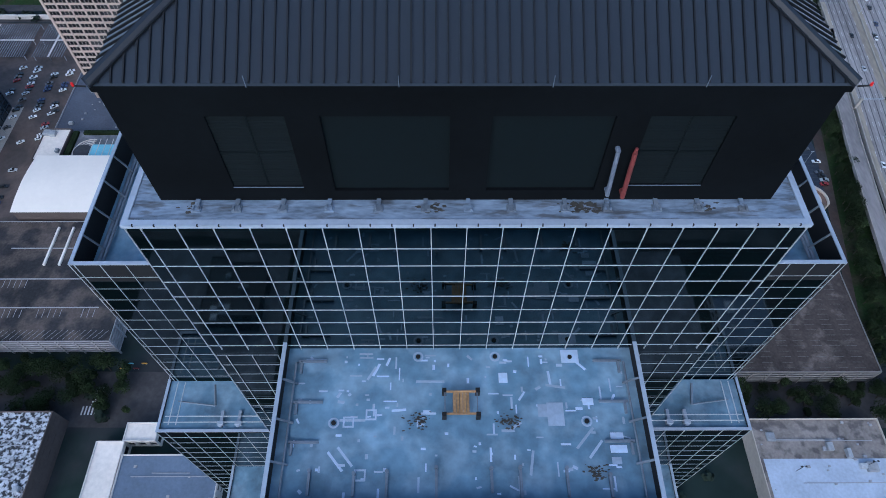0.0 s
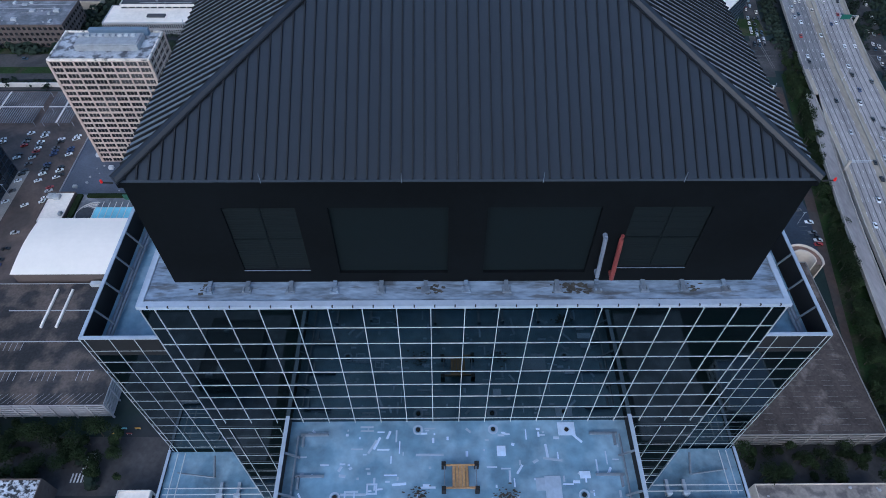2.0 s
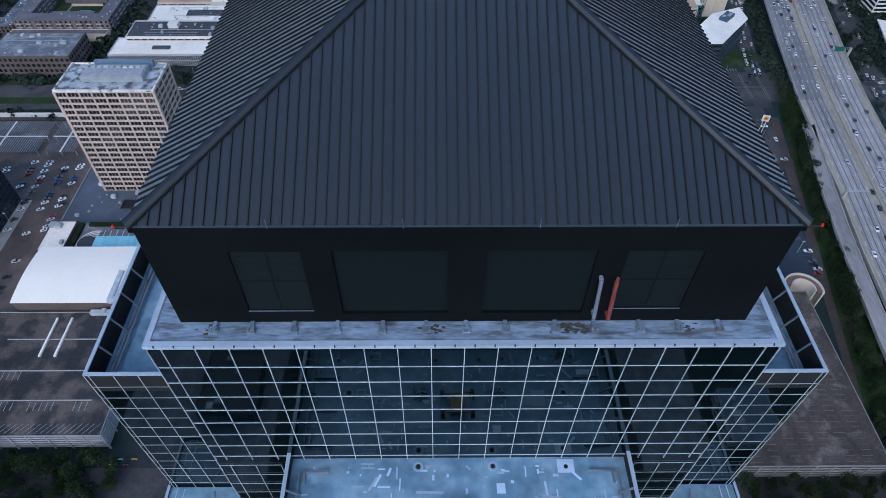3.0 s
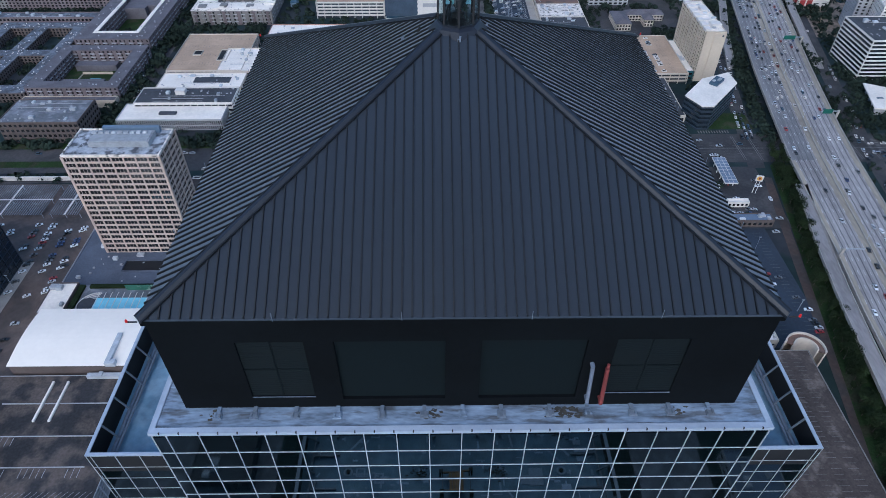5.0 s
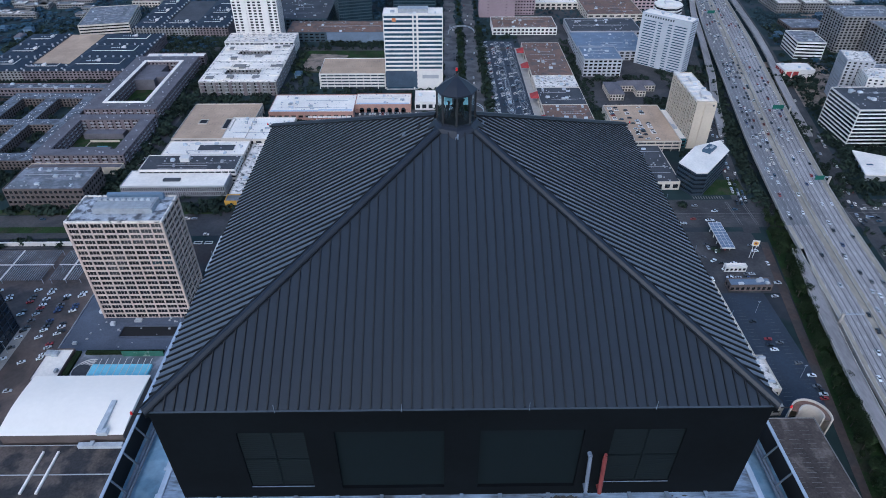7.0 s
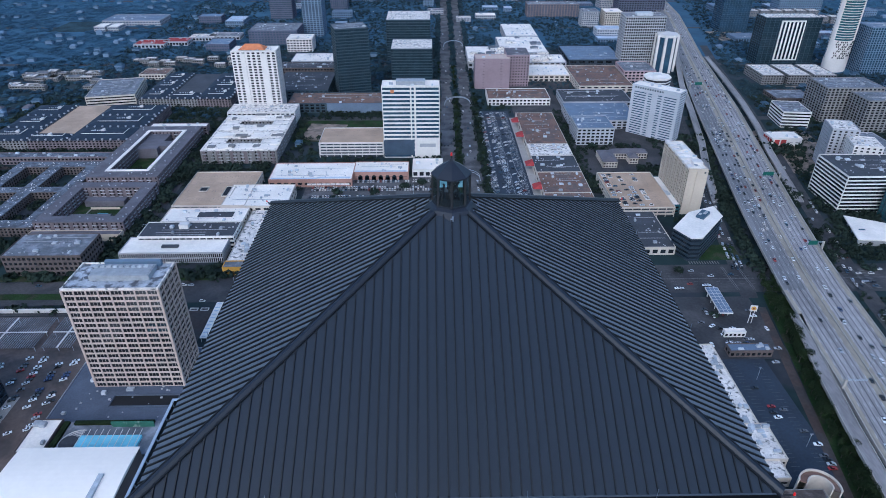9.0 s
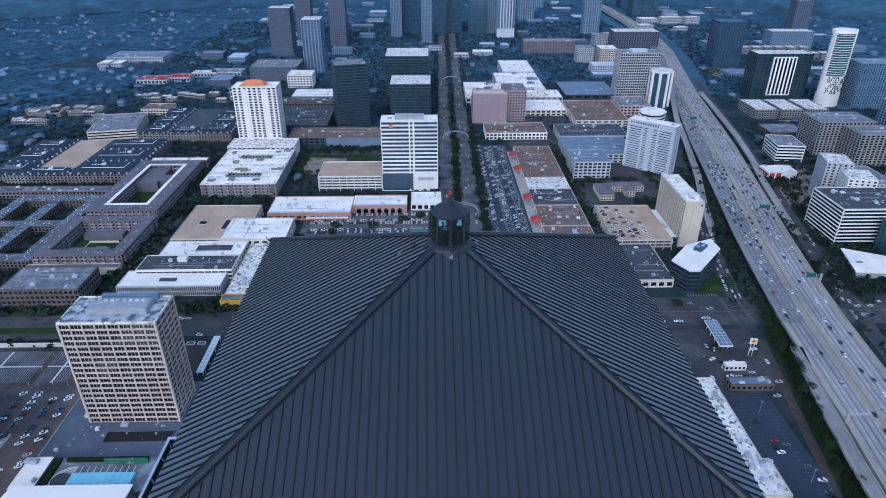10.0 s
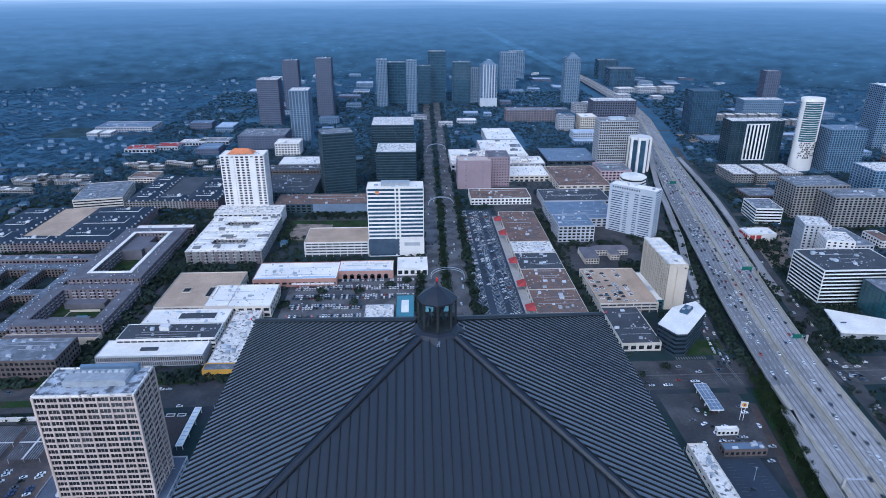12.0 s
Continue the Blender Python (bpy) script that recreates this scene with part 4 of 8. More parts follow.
for turn in (0, 90, 180, 270):
    roof_face(turn)
for sx, sy in ((-1, -1), (1, -1), (-1, 1), (1, 1)):
    p = Vector((sx * (HALF + 0.15), sy * (HALF + 0.15), EAVE + 0.05))
    o = p + Vector((sx * 0.35, sy * 0.1, 0.12))
    lamp = part("obstruction_light", Solid().bar(p, o, 0.035, sides=6), tower, "bracket with a red beacon", material=BLACK)
    part("beacon", Solid().bar(o, o + Vector((0, 0, 0.13)), 0.055, 0.04, sides=8), lamp, "red glass beacon", material=LIME)
for x, y, c in ((-2.75, 0.3, GREYPIPE), (-1.95, 0.35, BLACK), (1.4, 0.1, GREYPIPE), (0.02, -1.42, GREYPIPE)):
    z = PEAK - 0.535 * max(abs(x), abs(y))
    part("roof_fixture", Solid().box(x - 0.08, x + 0.08, y - 0.06, y + 0.06, z, z + 0.16).bar((x, y, z + 0.12), (x + 0.06, y, z + 0.3), 0.05, sides=6), tower, "small roof floodlight", material=c)

# glazed lantern on the peak
lantern = thing("roof_lantern", "octagonal dark metal roof lantern with glass sides and a beacon", "lantern", at=(0, 0, 0))


def ring8(r, z, s, k=8):
    n = len(s.v)
    s.v += [(r * math.cos(math.pi / k + 2 * math.pi * i / k + math.pi / k), r * math.sin(math.pi / k + 2 * math.pi * i / k + math.pi / k), z) for i in range(k)]
    return n


def lathe8(profile, material, name, label):
    s = Solid()
    rows = [ring8(r, z, s) for r, z in profile]
    for a, b in zip(rows, rows[1:]):
        s.f += [(a + i, a + (i + 1) % 8, b + (i + 1) % 8, b + i) for i in range(8)]
    s.f += [tuple(rows[0] + 7 - i for i in range(8)), tuple(rows[-1] + i for i in range(8))]
    return part(name, s, lantern, label, material=material)


LZ = 266.5
lathe8([(1.52, LZ - 0.25), (1.48, LZ - 0.02), (1.22, LZ + 0.26), (1.03, LZ + 0.36), (1.03, LZ + 0.46)], RIDGE_METAL, "base_flashing", "folded metal base flashing")
lathe8([(0.98, LZ + 1.9), (1.06, LZ + 1.94), (1.06, LZ + 2.02), (0.62, LZ + 2.36), (0.12, LZ + 2.66), (0.07, LZ + 2.78)], RIDGE_METAL, "cap", "dark metal faceted cap")
for i in range(8):
    a, b = math.pi / 4 * i, math.pi / 4 * (i + 1)
    pa, pb = Vector((0.98 * math.cos(a), 0.98 * math.sin(a), 0)), Vector((0.98 * math.cos(b), 0.98 * math.sin(b), 0))
    part("post", Solid().bar(pa + Vector((0, 0, LZ + 0.45)), pa + Vector((0, 0, LZ + 1.92)), 0.075), lantern, "dark metal post", material=INNER)
    qa, qb = pa.lerp(pb, 0.06) * 0.985, pa.lerp(pb, 0.94) * 0.985
    ia, ib = qa * 0.985, qb * 0.985
    s = Solid().prism([(qa.x, qa.y), (qb.x, qb.y), (ib.x, ib.y), (ia.x, ia.y)], LZ + 0.46, LZ + 1.91)
    part("pane", s, lantern, "clear glass pane", material=LANTERN_GLASS).visible_shadow = False
part("beacon_lamp", Solid().bar((0, 0, LZ + 0.3), (0, 0, LZ + 1.0), 0.12, sides=8).bar((0, 0, LZ + 1.0), (0.25, 0.1, LZ + 1.5), 0.17, 0.22, sides=10).bar((0.35, 0, LZ + 0.4), (-0.3, 0.2, LZ + 1.2), 0.05), lantern, "dark searchlight on a stand", material=BLACK)
part("stand", Solid().box(-0.28, 0.28, 0.05, 0.35, LZ + 0.46, LZ + 0.75).bar((-0.5, -0.2, LZ + 0.46), (-0.35, 0.1, LZ + 1.3), 0.05).bar((-0.62, 0.2, LZ + 0.46), (-0.4, 0.2, LZ + 1.3), 0.05).bar((0.45, -0.1, LZ + 0.46), (0.3, 0.1, LZ + 1.2), 0.05).box(-0.14, 0.14, -0.1, 0.2, LZ + 0.9, LZ + 1.42), lantern, "dark equipment stand", material=INNER)
part("inner_floor", Solid().bar((0, 0, LZ + 0.4), (0, 0, LZ + 0.47), 0.94, sides=8), lantern, "dark floor plate", material=INNER)
# added pale plates imitate bright sky reflections in the panes
for x in (-0.4, 0.42):
    s = Solid()
    s.v = [(x - 0.2, 0.1, LZ + 1.12), (x + 0.2, 0.1, LZ + 1.12), (x + 0.18, 0.35, LZ + 1.58), (x - 0.18, 0.35, LZ + 1.58), (x - 0.2, 0.15, LZ + 1.1), (x + 0.2, 0.15, LZ + 1.1), (x + 0.18, 0.4, LZ + 1.56), (x - 0.18, 0.4, LZ + 1.56)]
    s.f = [(0, 1, 2, 3), (4, 7, 6, 5), (0, 4, 5, 1), (2, 6, 7, 3), (1, 5, 6, 2), (3, 7, 4, 0)]
    part("reflector", s, lantern, "pale teal plate imitating bright reflections in the panes", material=PANE_GLINT)
part("mast", Solid().bar((0, 0, LZ + 2.7), (0, 0, LZ + 2.98), 0.04, sides=6), lantern, "short mast", material=BLACK)
part("beacon", Solid().bar((0, 0, LZ + 2.96), (0, 0, LZ + 3.12), 0.06, 0.045, sides=8), lantern, "red glass beacon", material=LIME)

# timber-topped crate on the front terrace
crate = thing("timber_platform", "weathered timber platform on black feet with a grey tarp", "platform", at=(0, -17.8, FLOOR_Z))
for i in range(5):
    x = -0.36 + i * 0.18
    part("plank", Solid().box(x - 0.078, x + 0.078, -0.6, 0.6, 0.5, 0.56), crate, material=WOOD)
for y in (-0.62, 0.62):
    part("rail", Solid().box(-0.9, 0.9, y - 0.035, y + 0.035, 0.42, 0.58), crate, material=WOOD)
for x in (-0.88, 0.88):
    part("end_rail", Solid().box(x - 0.03, x + 0.03, -0.58, 0.58, 0.42, 0.52), crate, "thin steel rail", material=STRUT)
part("tarp", Solid().box(-0.46, 0.46, -0.5, 0.5, 0.1, 0.42), crate, "grey-teal sheet", material=GREYPIPE)
for sx in (-1, 1):
    for sy in (-1, 1):
        part("foot", Solid().box(sx * 0.92 - 0.12, sx * 0.92 + 0.12, sy * 0.68 - 0.12, sy * 0.68 + 0.12, 0, 0.62), crate, "black corner foot", material=BLACK)

# ---- city buildings ----
FOOT = []


def unit_part(parent, x, y, z, a, b, h, r):
    s = Solid().box(x - a, x + a, y - b, y + b, z, z + h)
    s.box(x - a * 0.9, x + a * 0.9, y - b * 0.9, y + b * 0.9, z + h, z + h + 0.15)
    s.bar((x, y, z + h), (x, y, z + h + 0.4), min(a, b) * 0.55, sides=8)
    part("rooftop_unit", s, parent, material=UNIT)


def building(name, label, box, h, floors, bays, wall, glass=WINDOW, roof=GREYROOF, band=0.45, pier=0.35, out=0.35, units=4, rz=0.0, z0=0.0, parapet=1.0, penthouse=None, category="building", base_floors=0, base_wall=None):
    """A block with glazing behind real floor bands and piers. box: x0, x1, y0, y1 before the turn rz."""
    x0, x1, y0, y1 = box
    cx, cy = (x0 + x1) / 2, (y0 + y1) / 2
    w, d = (x1 - x0) / 2, (y1 - y0) / 2
    FOOT.append((cx, cy, max(w, d * 0.9) + 3, max(d, w * 0.9 if rz else d) + 3))
    top = thing(name, label, category, at=(cx, cy, z0), rz=rz)
    r = random.Random(int(cx * 7 + cy * 13))
    part("glazing", Solid().box(-w + out, w - out, -d + out, d - out, 0, h - 0.2), top, "dark window glazing", material=glass)
    s = Solid()
    fh = h / floors
    for i in range(floors + 1):
        zb = i * fh - band * fh * 0.55
        s.box(-w, w, -d, d, max(0, zb), min(h, zb + band * fh))
    nx, ny = bays
    pw = pier * (2 * w / max(nx, 1)) / 2
    for i in range(nx + 1):
        x = -w + 2 * w * i / max(nx, 1)
        a, b = max(-w, x - pw), min(w, x + pw)
        if b - a > 0.05:
            s.box(a, b, -d - 0.06, -d + out + 0.1, 0, h).box(a, b, d - out - 0.1, d + 0.06, 0, h)
    pw = pier * (2 * d / max(ny, 1)) / 2
    for i in range(ny + 1):
        y = -d + 2 * d * i / max(ny, 1)
        a, b = max(-d, y - pw), min(d, y + pw)
        if b - a > 0.05:
            s.box(-w - 0.06, -w + out + 0.1, a, b, 0, h).box(w - out - 0.1, w + 0.06, a, b, 0, h)
    part("wall", s, top, kind="stuff", material=wall)
    if base_floors:
        part("base", Solid().box(-w - 0.15, w + 0.15, -d - 0.15, d + 0.15, 0, base_floors * fh), top, material=base_wall or wall)
    t = 0.4
    p = Solid().box(-w, w, -d, -d + t, h, h + parapet).box(-w, w, d - t, d, h, h + parapet).box(-w, -w + t, -d + t, d - t, h, h + parapet).box(w - t, w, -d + t, d - t, h, h + parapet)
    part("parapet", p, top, material=wall)
    part("roof", Solid().box(-w + t, w - t, -d + t, d - t, h - 0.1, h + 0.25), top, material=roof)
    if penthouse:
        a, b, ph = penthouse
        part("plant_room", Solid().box(-w * a, w * a, -d * b, d * b, h + 0.25, h + ph).box(-w * a - 0.2, w * a + 0.2, -d * b - 0.2, d * b + 0.2, h + ph, h + ph + 0.3), top, material=UNIT)
    if w * d > 380 and units:
        s = Solid()
        for i in range(min(40, int(w * d / 28))):
            x, y, q = r.uniform(-w * 0.92, w * 0.92), r.uniform(-d * 0.92, d * 0.92), r.uniform(0.25, 0.7)
            s.box(x - q, x + q, y - q * 0.8, y + q * 0.8, h + 0.25, h + 0.25 + q * 1.3)
        for i in range(3):
            y = r.uniform(-d * 0.8, d * 0.8)
            s.box(-w * r.uniform(0.2, 0.9), w * r.uniform(0.2, 0.9), y - 0.15, y + 0.15, h + 0.25, h + 0.5)
        part("roof_vents", s, top, "scattered small vents and pipes", "stuff", GREYWALL)
    for i in range(units):
        x, y = r.uniform(-w * 0.85, w * 0.85), r.uniform(-d * 0.85, d * 0.85)
        if penthouse and abs(x) < w * penthouse[0] + 2 and abs(y) < d * penthouse[1] + 2:
            continue
        unit_part(top, x, y, h + 0.25, r.uniform(0.8, 2.2), r.uniform(0.8, 2.0), r.uniform(0.8, 2.0), r)
    return top


# the pink precast tower with its ribbons of triple windows
def pink_tower():
    x0, x1, y0, y1, h, z0 = -211, -156, 264, 292, 73.0, 6.0
    cx, cy, w, d = (x0 + x1) / 2, (y0 + y1) / 2, (x1 - x0) / 2, (y1 - y0) / 2
    FOOT.append((cx, cy, w + 3, d + 3))
    top = thing("precast_office_tower", "pink-beige precast office tower with rows of triple windows", "tower", at=(cx, cy, z0))
    floors, nx, ny = 19, 8, 4
    fh = h / floors
    part("core", Solid().box(-w + 0.9, w - 0.9, -d + 0.9, d - 0.9, 0, h - 0.3), top, "dark recess behind the frame", material=BLACKGLASS)
    for i in range(floors + 1):
        z = i * fh
        part("floor_band", Solid().box(-w, w, -d, d, max(0, z - 0.62), min(h + 0.0, z + 0.62)), top, material=PINKSTONE)
    for i in range(nx + 1):
        x = -w + 2 * w * i / nx
        for sg in (-1, 1):
            y = sg * d
            part("pier", Solid().box(x - 0.4, x + 0.4, min(y, y - sg) - (0.25 if sg < 0 else 0), max(y, y - sg) + (0.25 if sg > 0 else 0), 0, h), top, material=PINKSTONE)
    for i in range(ny + 1):
        y = -d + 2 * d * i / ny
        for sg in (-1, 1):
            x = sg * w
            part("pier", Solid().box(min(x, x - sg) - (0.25 if sg < 0 else 0), max(x, x - sg) + (0.25 if sg > 0 else 0), y - 0.4, y + 0.4, 0, h), top, material=PINKSTONE)

    def strip(width):
        q = Solid()
        k = width / 3
        for j in range(3):
            q.box(-width / 2 + j * k + 0.05, -width / 2 + (j + 1) * k - 0.05, -0.05, 0.05, 0, fh - 1.24)
        return q.mesh("window", WINDOW)

    def frames(width):
        q = Solid()
        a, t, top_z = width / 6, 0.07, fh - 1.24
        q.prism([(-a - t, 0), (a + t, 0), (a + t, top_z), (a - t, top_z), (a - t, 0.1), (-a + t, 0.1), (-a + t, top_z), (-a - t, top_z)], -0.35, 0.1)
        q.v = [(x, -z * 0.45, y) for x, y, z in q.v]
        return q.mesh("window_frame", PINKSTONE)

    fx, fy = 2 * w / nx - 0.8, 2 * d / ny - 0.8
    mx, my, gx, gy = strip(fx), strip(fy), frames(fx), frames(fy)
    for i in range(floors):
        for j in range(nx):
            m = pose(-w + 2 * w * (j + 0.5) / nx, -d + 0.32, i * fh + 0.62)
            ob = part("window", mx, top)
            ob.matrix_basis = m
            part("window_frame", gx, ob).matrix_basis = pose(0, -0.2, 0)
        for j in range(ny):
            ob = part("window", my, top)
            ob.matrix_basis = pose(w - 0.32, -d + 2 * d * (j + 0.5) / ny, i * fh + 0.62, 0, 0, 90)
            part("window_frame", gy, ob).matrix_basis = pose(0, -0.2, 0)
    p = Solid().box(-w, w, -d, -d + 0.8, h, h + 1.2).box(-w, w, d - 0.8, d, h, h + 1.2).box(-w, -w + 0.8, -d + 0.8, d - 0.8, h, h + 1.2).box(w - 0.8, w, -d + 0.8, d - 0.8, h, h + 1.2)
    part("parapet", p, top, material=WHITE_WORN)
    part("roof", Solid().box(-w + 0.8, w - 0.8, -d + 0.8, d - 0.8, h - 0.1, h + 0.4), top, "stained blue-grey roof", material=STAINED)
    part("screen", Solid().box(-w * 0.45, w * 0.75, d * 0.72, d * 0.9, h + 0.4, h + 4.2), top, "blue-grey louvred roof screen", material=BLUE_HAZE_FRAME)
    s = Solid().box(-w * 0.55, w * 0.7, -d * 0.35, d * 0.55, h + 0.4, h + 3.6).box(-w * 0.52, w * 0.67, -d * 0.3, d * 0.5, h + 3.6, h + 4.0)
    part("plant_room", s, top, "pale rooftop plant enclosure", material=UNIT)
    for i in range(9):
        unit_part(top, -w * 0.5 + i * w * 0.13, d * 0.3, h + 4.0, 1.2, 1.0, 0.8, rng)
    part("mast", Solid().bar((-w * 0.7, -d * 0.2, h), (-w * 0.7, -d * 0.2, h + 7), 0.15, sides=6), top, material=UNIT)


pink_tower()

B = building
# podium, pool terrace and hall beside the pink tower
B("podium_block", "low podium with a grey-blue gravel roof", (-228, -150, 232, 300), 6, 2, (10, 10), GREYWALL, roof=PODIUM, units=5)
B("pool_house", "small white-roofed pool building", (-228, -213, 207, 231), 12, 3, (3, 4), BROWNWALL, roof=WHITE, units=3)
pool = thing("roof_pool", "cyan covered pool on a planted roof terrace", "pool", at=(-186, 219, 0))
part("terrace", Solid().box(-26, 30, -12, 12, 0, 10.5), pool, "grey terrace deck", material=GREYROOF)
part("pool_cover", Solid().box(-12, 22, -10, 0, 10.5, 12.2), pool, "bright cyan cover", material=CYAN)
for i in range(10):
    part("cover_rib", Solid().bar((-11.5 + i * 3.6, -10, 12.2), (-11.5 + i * 3.6, 4, 12.6), 0.18, sides=5), pool, "white arched rib", material=WHITEWALL)
part("spa_ring", Solid().bar((-17, -4, 10.5), (-17, -4, 11.2), 5, sides=20), pool, "round dark spa deck", material=DARKROOF)
part("planter", Solid().box(-26, -23, -11, 11, 10.5, 12).box(-20, 25, 9, 11.5, 10.5, 12), pool, "dark green hedge", material=FOLIAGE)
part("mural_wall", Solid().box(2, 26, 7.5, 8.0, 10.5, 14.5), pool, "green painted wall", material=MURAL)
for i in range(4):
    q, n = Solid(), 14
    for j in range(n):
        a, b, r = math.pi * (0.45 + 0.9 * j / n), math.pi * (0.45 + 0.9 * (j + 1) / n), 5.5 + 1.3 * i
        q.prism([(-13 + r * math.cos(a), -4 + r * math.sin(a)), (-13 + r * math.cos(b), -4 + r * math.sin(b)), (-13 + (r - 0.35) * math.cos(b), -4 + (r - 0.35) * math.sin(b)), (-13 + (r - 0.35) * math.cos(a), -4 + (r - 0.35) * math.sin(a))], 10.5, 10.9 + 0.05 * i)
    part("curved_step", q, pool, "pale curved pool step", material=WHITEWALL)
hall = thing("white_roofed_hall", "large hall with a smooth white membrane roof", "hall", at=(-189, 185, 0))
FOOT.append((-189, 185, 38, 22))
part("wall", Solid().box(-31, 31, -19, 19, 0, 19), hall, "brown side walls", material=BROWNWALL)
s = Solid()
n = 12
for i in range(n + 1):
    y = -19.5 + 39 * i / n
    z = 19 + 1.8 * math.sin(math.pi * i / n)
    s.v += [(-31.5, y, z), (31.5, y, z)]
s.f = [(2 * i, 2 * i + 1, 2 * i + 3, 2 * i + 2) for i in range(n)] + [tuple(range(0, 2 * n + 2, 2))[::-1], tuple(range(1, 2 * n + 2, 2))]
part("roof", s, hall, "seamless bright white roof", material=HALLWHITE)
part("duct", Solid().box(19, 21.5, -19, 0, 20.2, 21.8).box(19, 24, -20, -17, 19, 21.6), hall, "galvanised roof duct", material=UNIT)

# parking structure west of the tower: stacked decks with striped roof
def deck_garage(name, label, box, h, levels, roof, wall, stripe_rows, along="x", rail=(-0.7, 0.95), skew=0.0, paint=FAINT):
    x0, x1, y0, y1 = box
    cx, cy, w, d = (x0 + x1) / 2, (y0 + y1) / 2, (x1 - x0) / 2, (y1 - y0) / 2
    FOOT.append((cx, cy, w + 2, d + 2))
    top = thing(name, label, "parking garage", at=(cx, cy, 0))
    # solid dark core imitates the shade inside the open levels
    part("core", Solid().box(-w + 1.5, w - 1.5, -d + 1.5, d - 1.5, 0, h - 0.6), top, "solid dark block standing for shaded parking levels", material=DARKWALL)
    fh = h / levels
    for i in range(1, levels + 1):
        part("deck", Solid().box(-w, w, -d, d, i * fh - 0.5, i * fh), top, material=roof if i == levels else wall)
        for a in ((-w, w, -d - 0.1, -d + 0.2), (-w, w, d - 0.2, d + 0.1), (-w - 0.1, -w + 0.2, -d, d), (w - 0.2, w + 0.1, -d, d)):
            part("spandrel", Solid().box(*a, i * fh + rail[0], i * fh + rail[1]), top, material=wall)
    s = Solid()
    n = max(2, int(w * 2 / 8))
    for i in range(n + 1):
        x = -w + 2 * w * i / n
        s.box(x - 0.3, x + 0.3, -d - 0.15, -d + 0.4, 0, h)
    m = max(2, int(d * 2 / 8))
    for i in range(m + 1):
        y = -d + 2 * d * i / m
        s.box(-w - 0.15, -w + 0.4, y - 0.3, y + 0.3, 0, h).box(w - 0.4, w + 0.15, y - 0.3, y + 0.3, 0, h)
    part("column", s, top, "concrete columns", "stuff", wall)
    if stripe_rows:
        q = Solid()
        for row in stripe_rows:
            k = -w + 2 if along == "x" else -d + 2
            end = w if along == "x" else d
            while k < end - 2:
                if along == "x":
                    m = len(q.v)
                    q.box(k - 0.08, k + 0.08, row - 2.4, row + 2.4, h, h + 0.02)
                    q.v[m:] = [(x + (y - row) * skew, y, z) for x, y, z in q.v[m:]]
                else:
                    q.box(row - 2.4, row + 2.4, k - 0.08, k + 0.08, h, h + 0.02)
                k += 2.7
        part("bay_marking", q, top, "faded white bay lines", "stuff", paint)
    return top


deck_garage("parking_garage", "dark stained parking garage roof with faded bays", (-236, -152, 96, 164), 13, 6, DARKDECK, GREYWALL, (-30.6,), "x", (-0.3, 0.3), 0.8, GREYWALL)
for x in (-196, -188.5):
    single("roof_beam", Solid().box(-0.5, 0.5, -11, 12, 0, 1.0), WHITE, "white painted ramp wall on the garage roof", "wall", at=(x, 148, 13))
for y, x0, x1 in ((113.5, -40, 32), (129.3, -40, 36), (147.3, -22, 38)):
    single("deck_curb", Solid().box(x0, x1, -0.22, 0.22, 0, 0.35), GREYWALL, "pale concrete curb across the garage roof", "curb", at=(-194, y, 13))
bays = Solid()
for x0, n, y in ((-206, 4, 110.6), (-190, 5, 110.6), (-169, 3, 110.6), (-212, 5, 126.6)):
    for i in range(n):
        bays.box(x0 + i * 2.7 - 0.1, x0 + i * 2.7 + 0.1, y - 2.3, y + 2.3, 0, 0.02)
single("bay_lines", bays, GREYWALL, "faded white bay lines beside the curbs", "road marking", "stuff", at=(0, 0, 13.0))
single("hall_ducts", Solid().box(-10, 12, -1.2, 1.2, 0, 2.2).box(-4, -2, -1.5, 1.5, 2.2, 3), UNIT, "jumble of grey ducts beside the hall", "duct", at=(-170, 163, 13))
deck_garage("parking_garage", "brown weathered parking garage deck with faint bay lines", (131, 196, 80, 176), 13, 5, DIRTROOF, GREIGE, (-26, -17, -8, 0, 8, 16, 24), "y", (-0.4, 0.5))
spiral = thing("spiral_ramp", "round concrete garage ramp with pale walls", "ramp", at=(196, 178, 0))
for nm, r0, r1, z0, z1 in (("outer_wall", 9.5, 10.2, 0, 14), ("inner_wall", 5.6, 6.2, 0, 14), ("ramp_deck", 6.2, 9.5, 12.2, 12.7)):
    s, tail = Solid(), []
    for i in range(18):
        a, b = math.pi * i / 18 - 0.4, math.pi * (i + 1) / 18 - 0.4
        for r, zz in ((r0, z0), (r1, z0), (r1, z1), (r0, z1)):
            s.v.append((r * math.cos(a), r * math.sin(a), zz))
            if i == 17:
                tail.append((r * math.cos(b), r * math.sin(b), zz))
    s.v += tail
    for i in range(18):
        s.f += [(4 * i + j, 4 * i + (j + 1) % 4, 4 * i + 4 + (j + 1) % 4, 4 * i + 4 + j) for j in range(4)]
    s.f += [(3, 2, 1, 0), (72, 73, 74, 75)]
    part(nm, s, spiral, material=BROWNROOF if nm == "ramp_deck" else BEIGE)
B("flat_store", "low building with a dusty brown patchy roof", (132, 188, 20, 60), 9, 2, (8, 4), BEIGE, roof=DUSTY, units=6, band=0.96)
single("roof_parking", Solid().box(-26, 26, -9, 9, 0, 0.06), PALEBLUE, "pale blue painted roof parking", "roof", at=(160, 34, 9.3))
B("corner_store", "flat building with a mottled white roof and brown walls", (-205, -166, 24, 63), 13, 3, (6, 6), BROWNWALL, roof=MOTTLED, units=5, band=0.96)
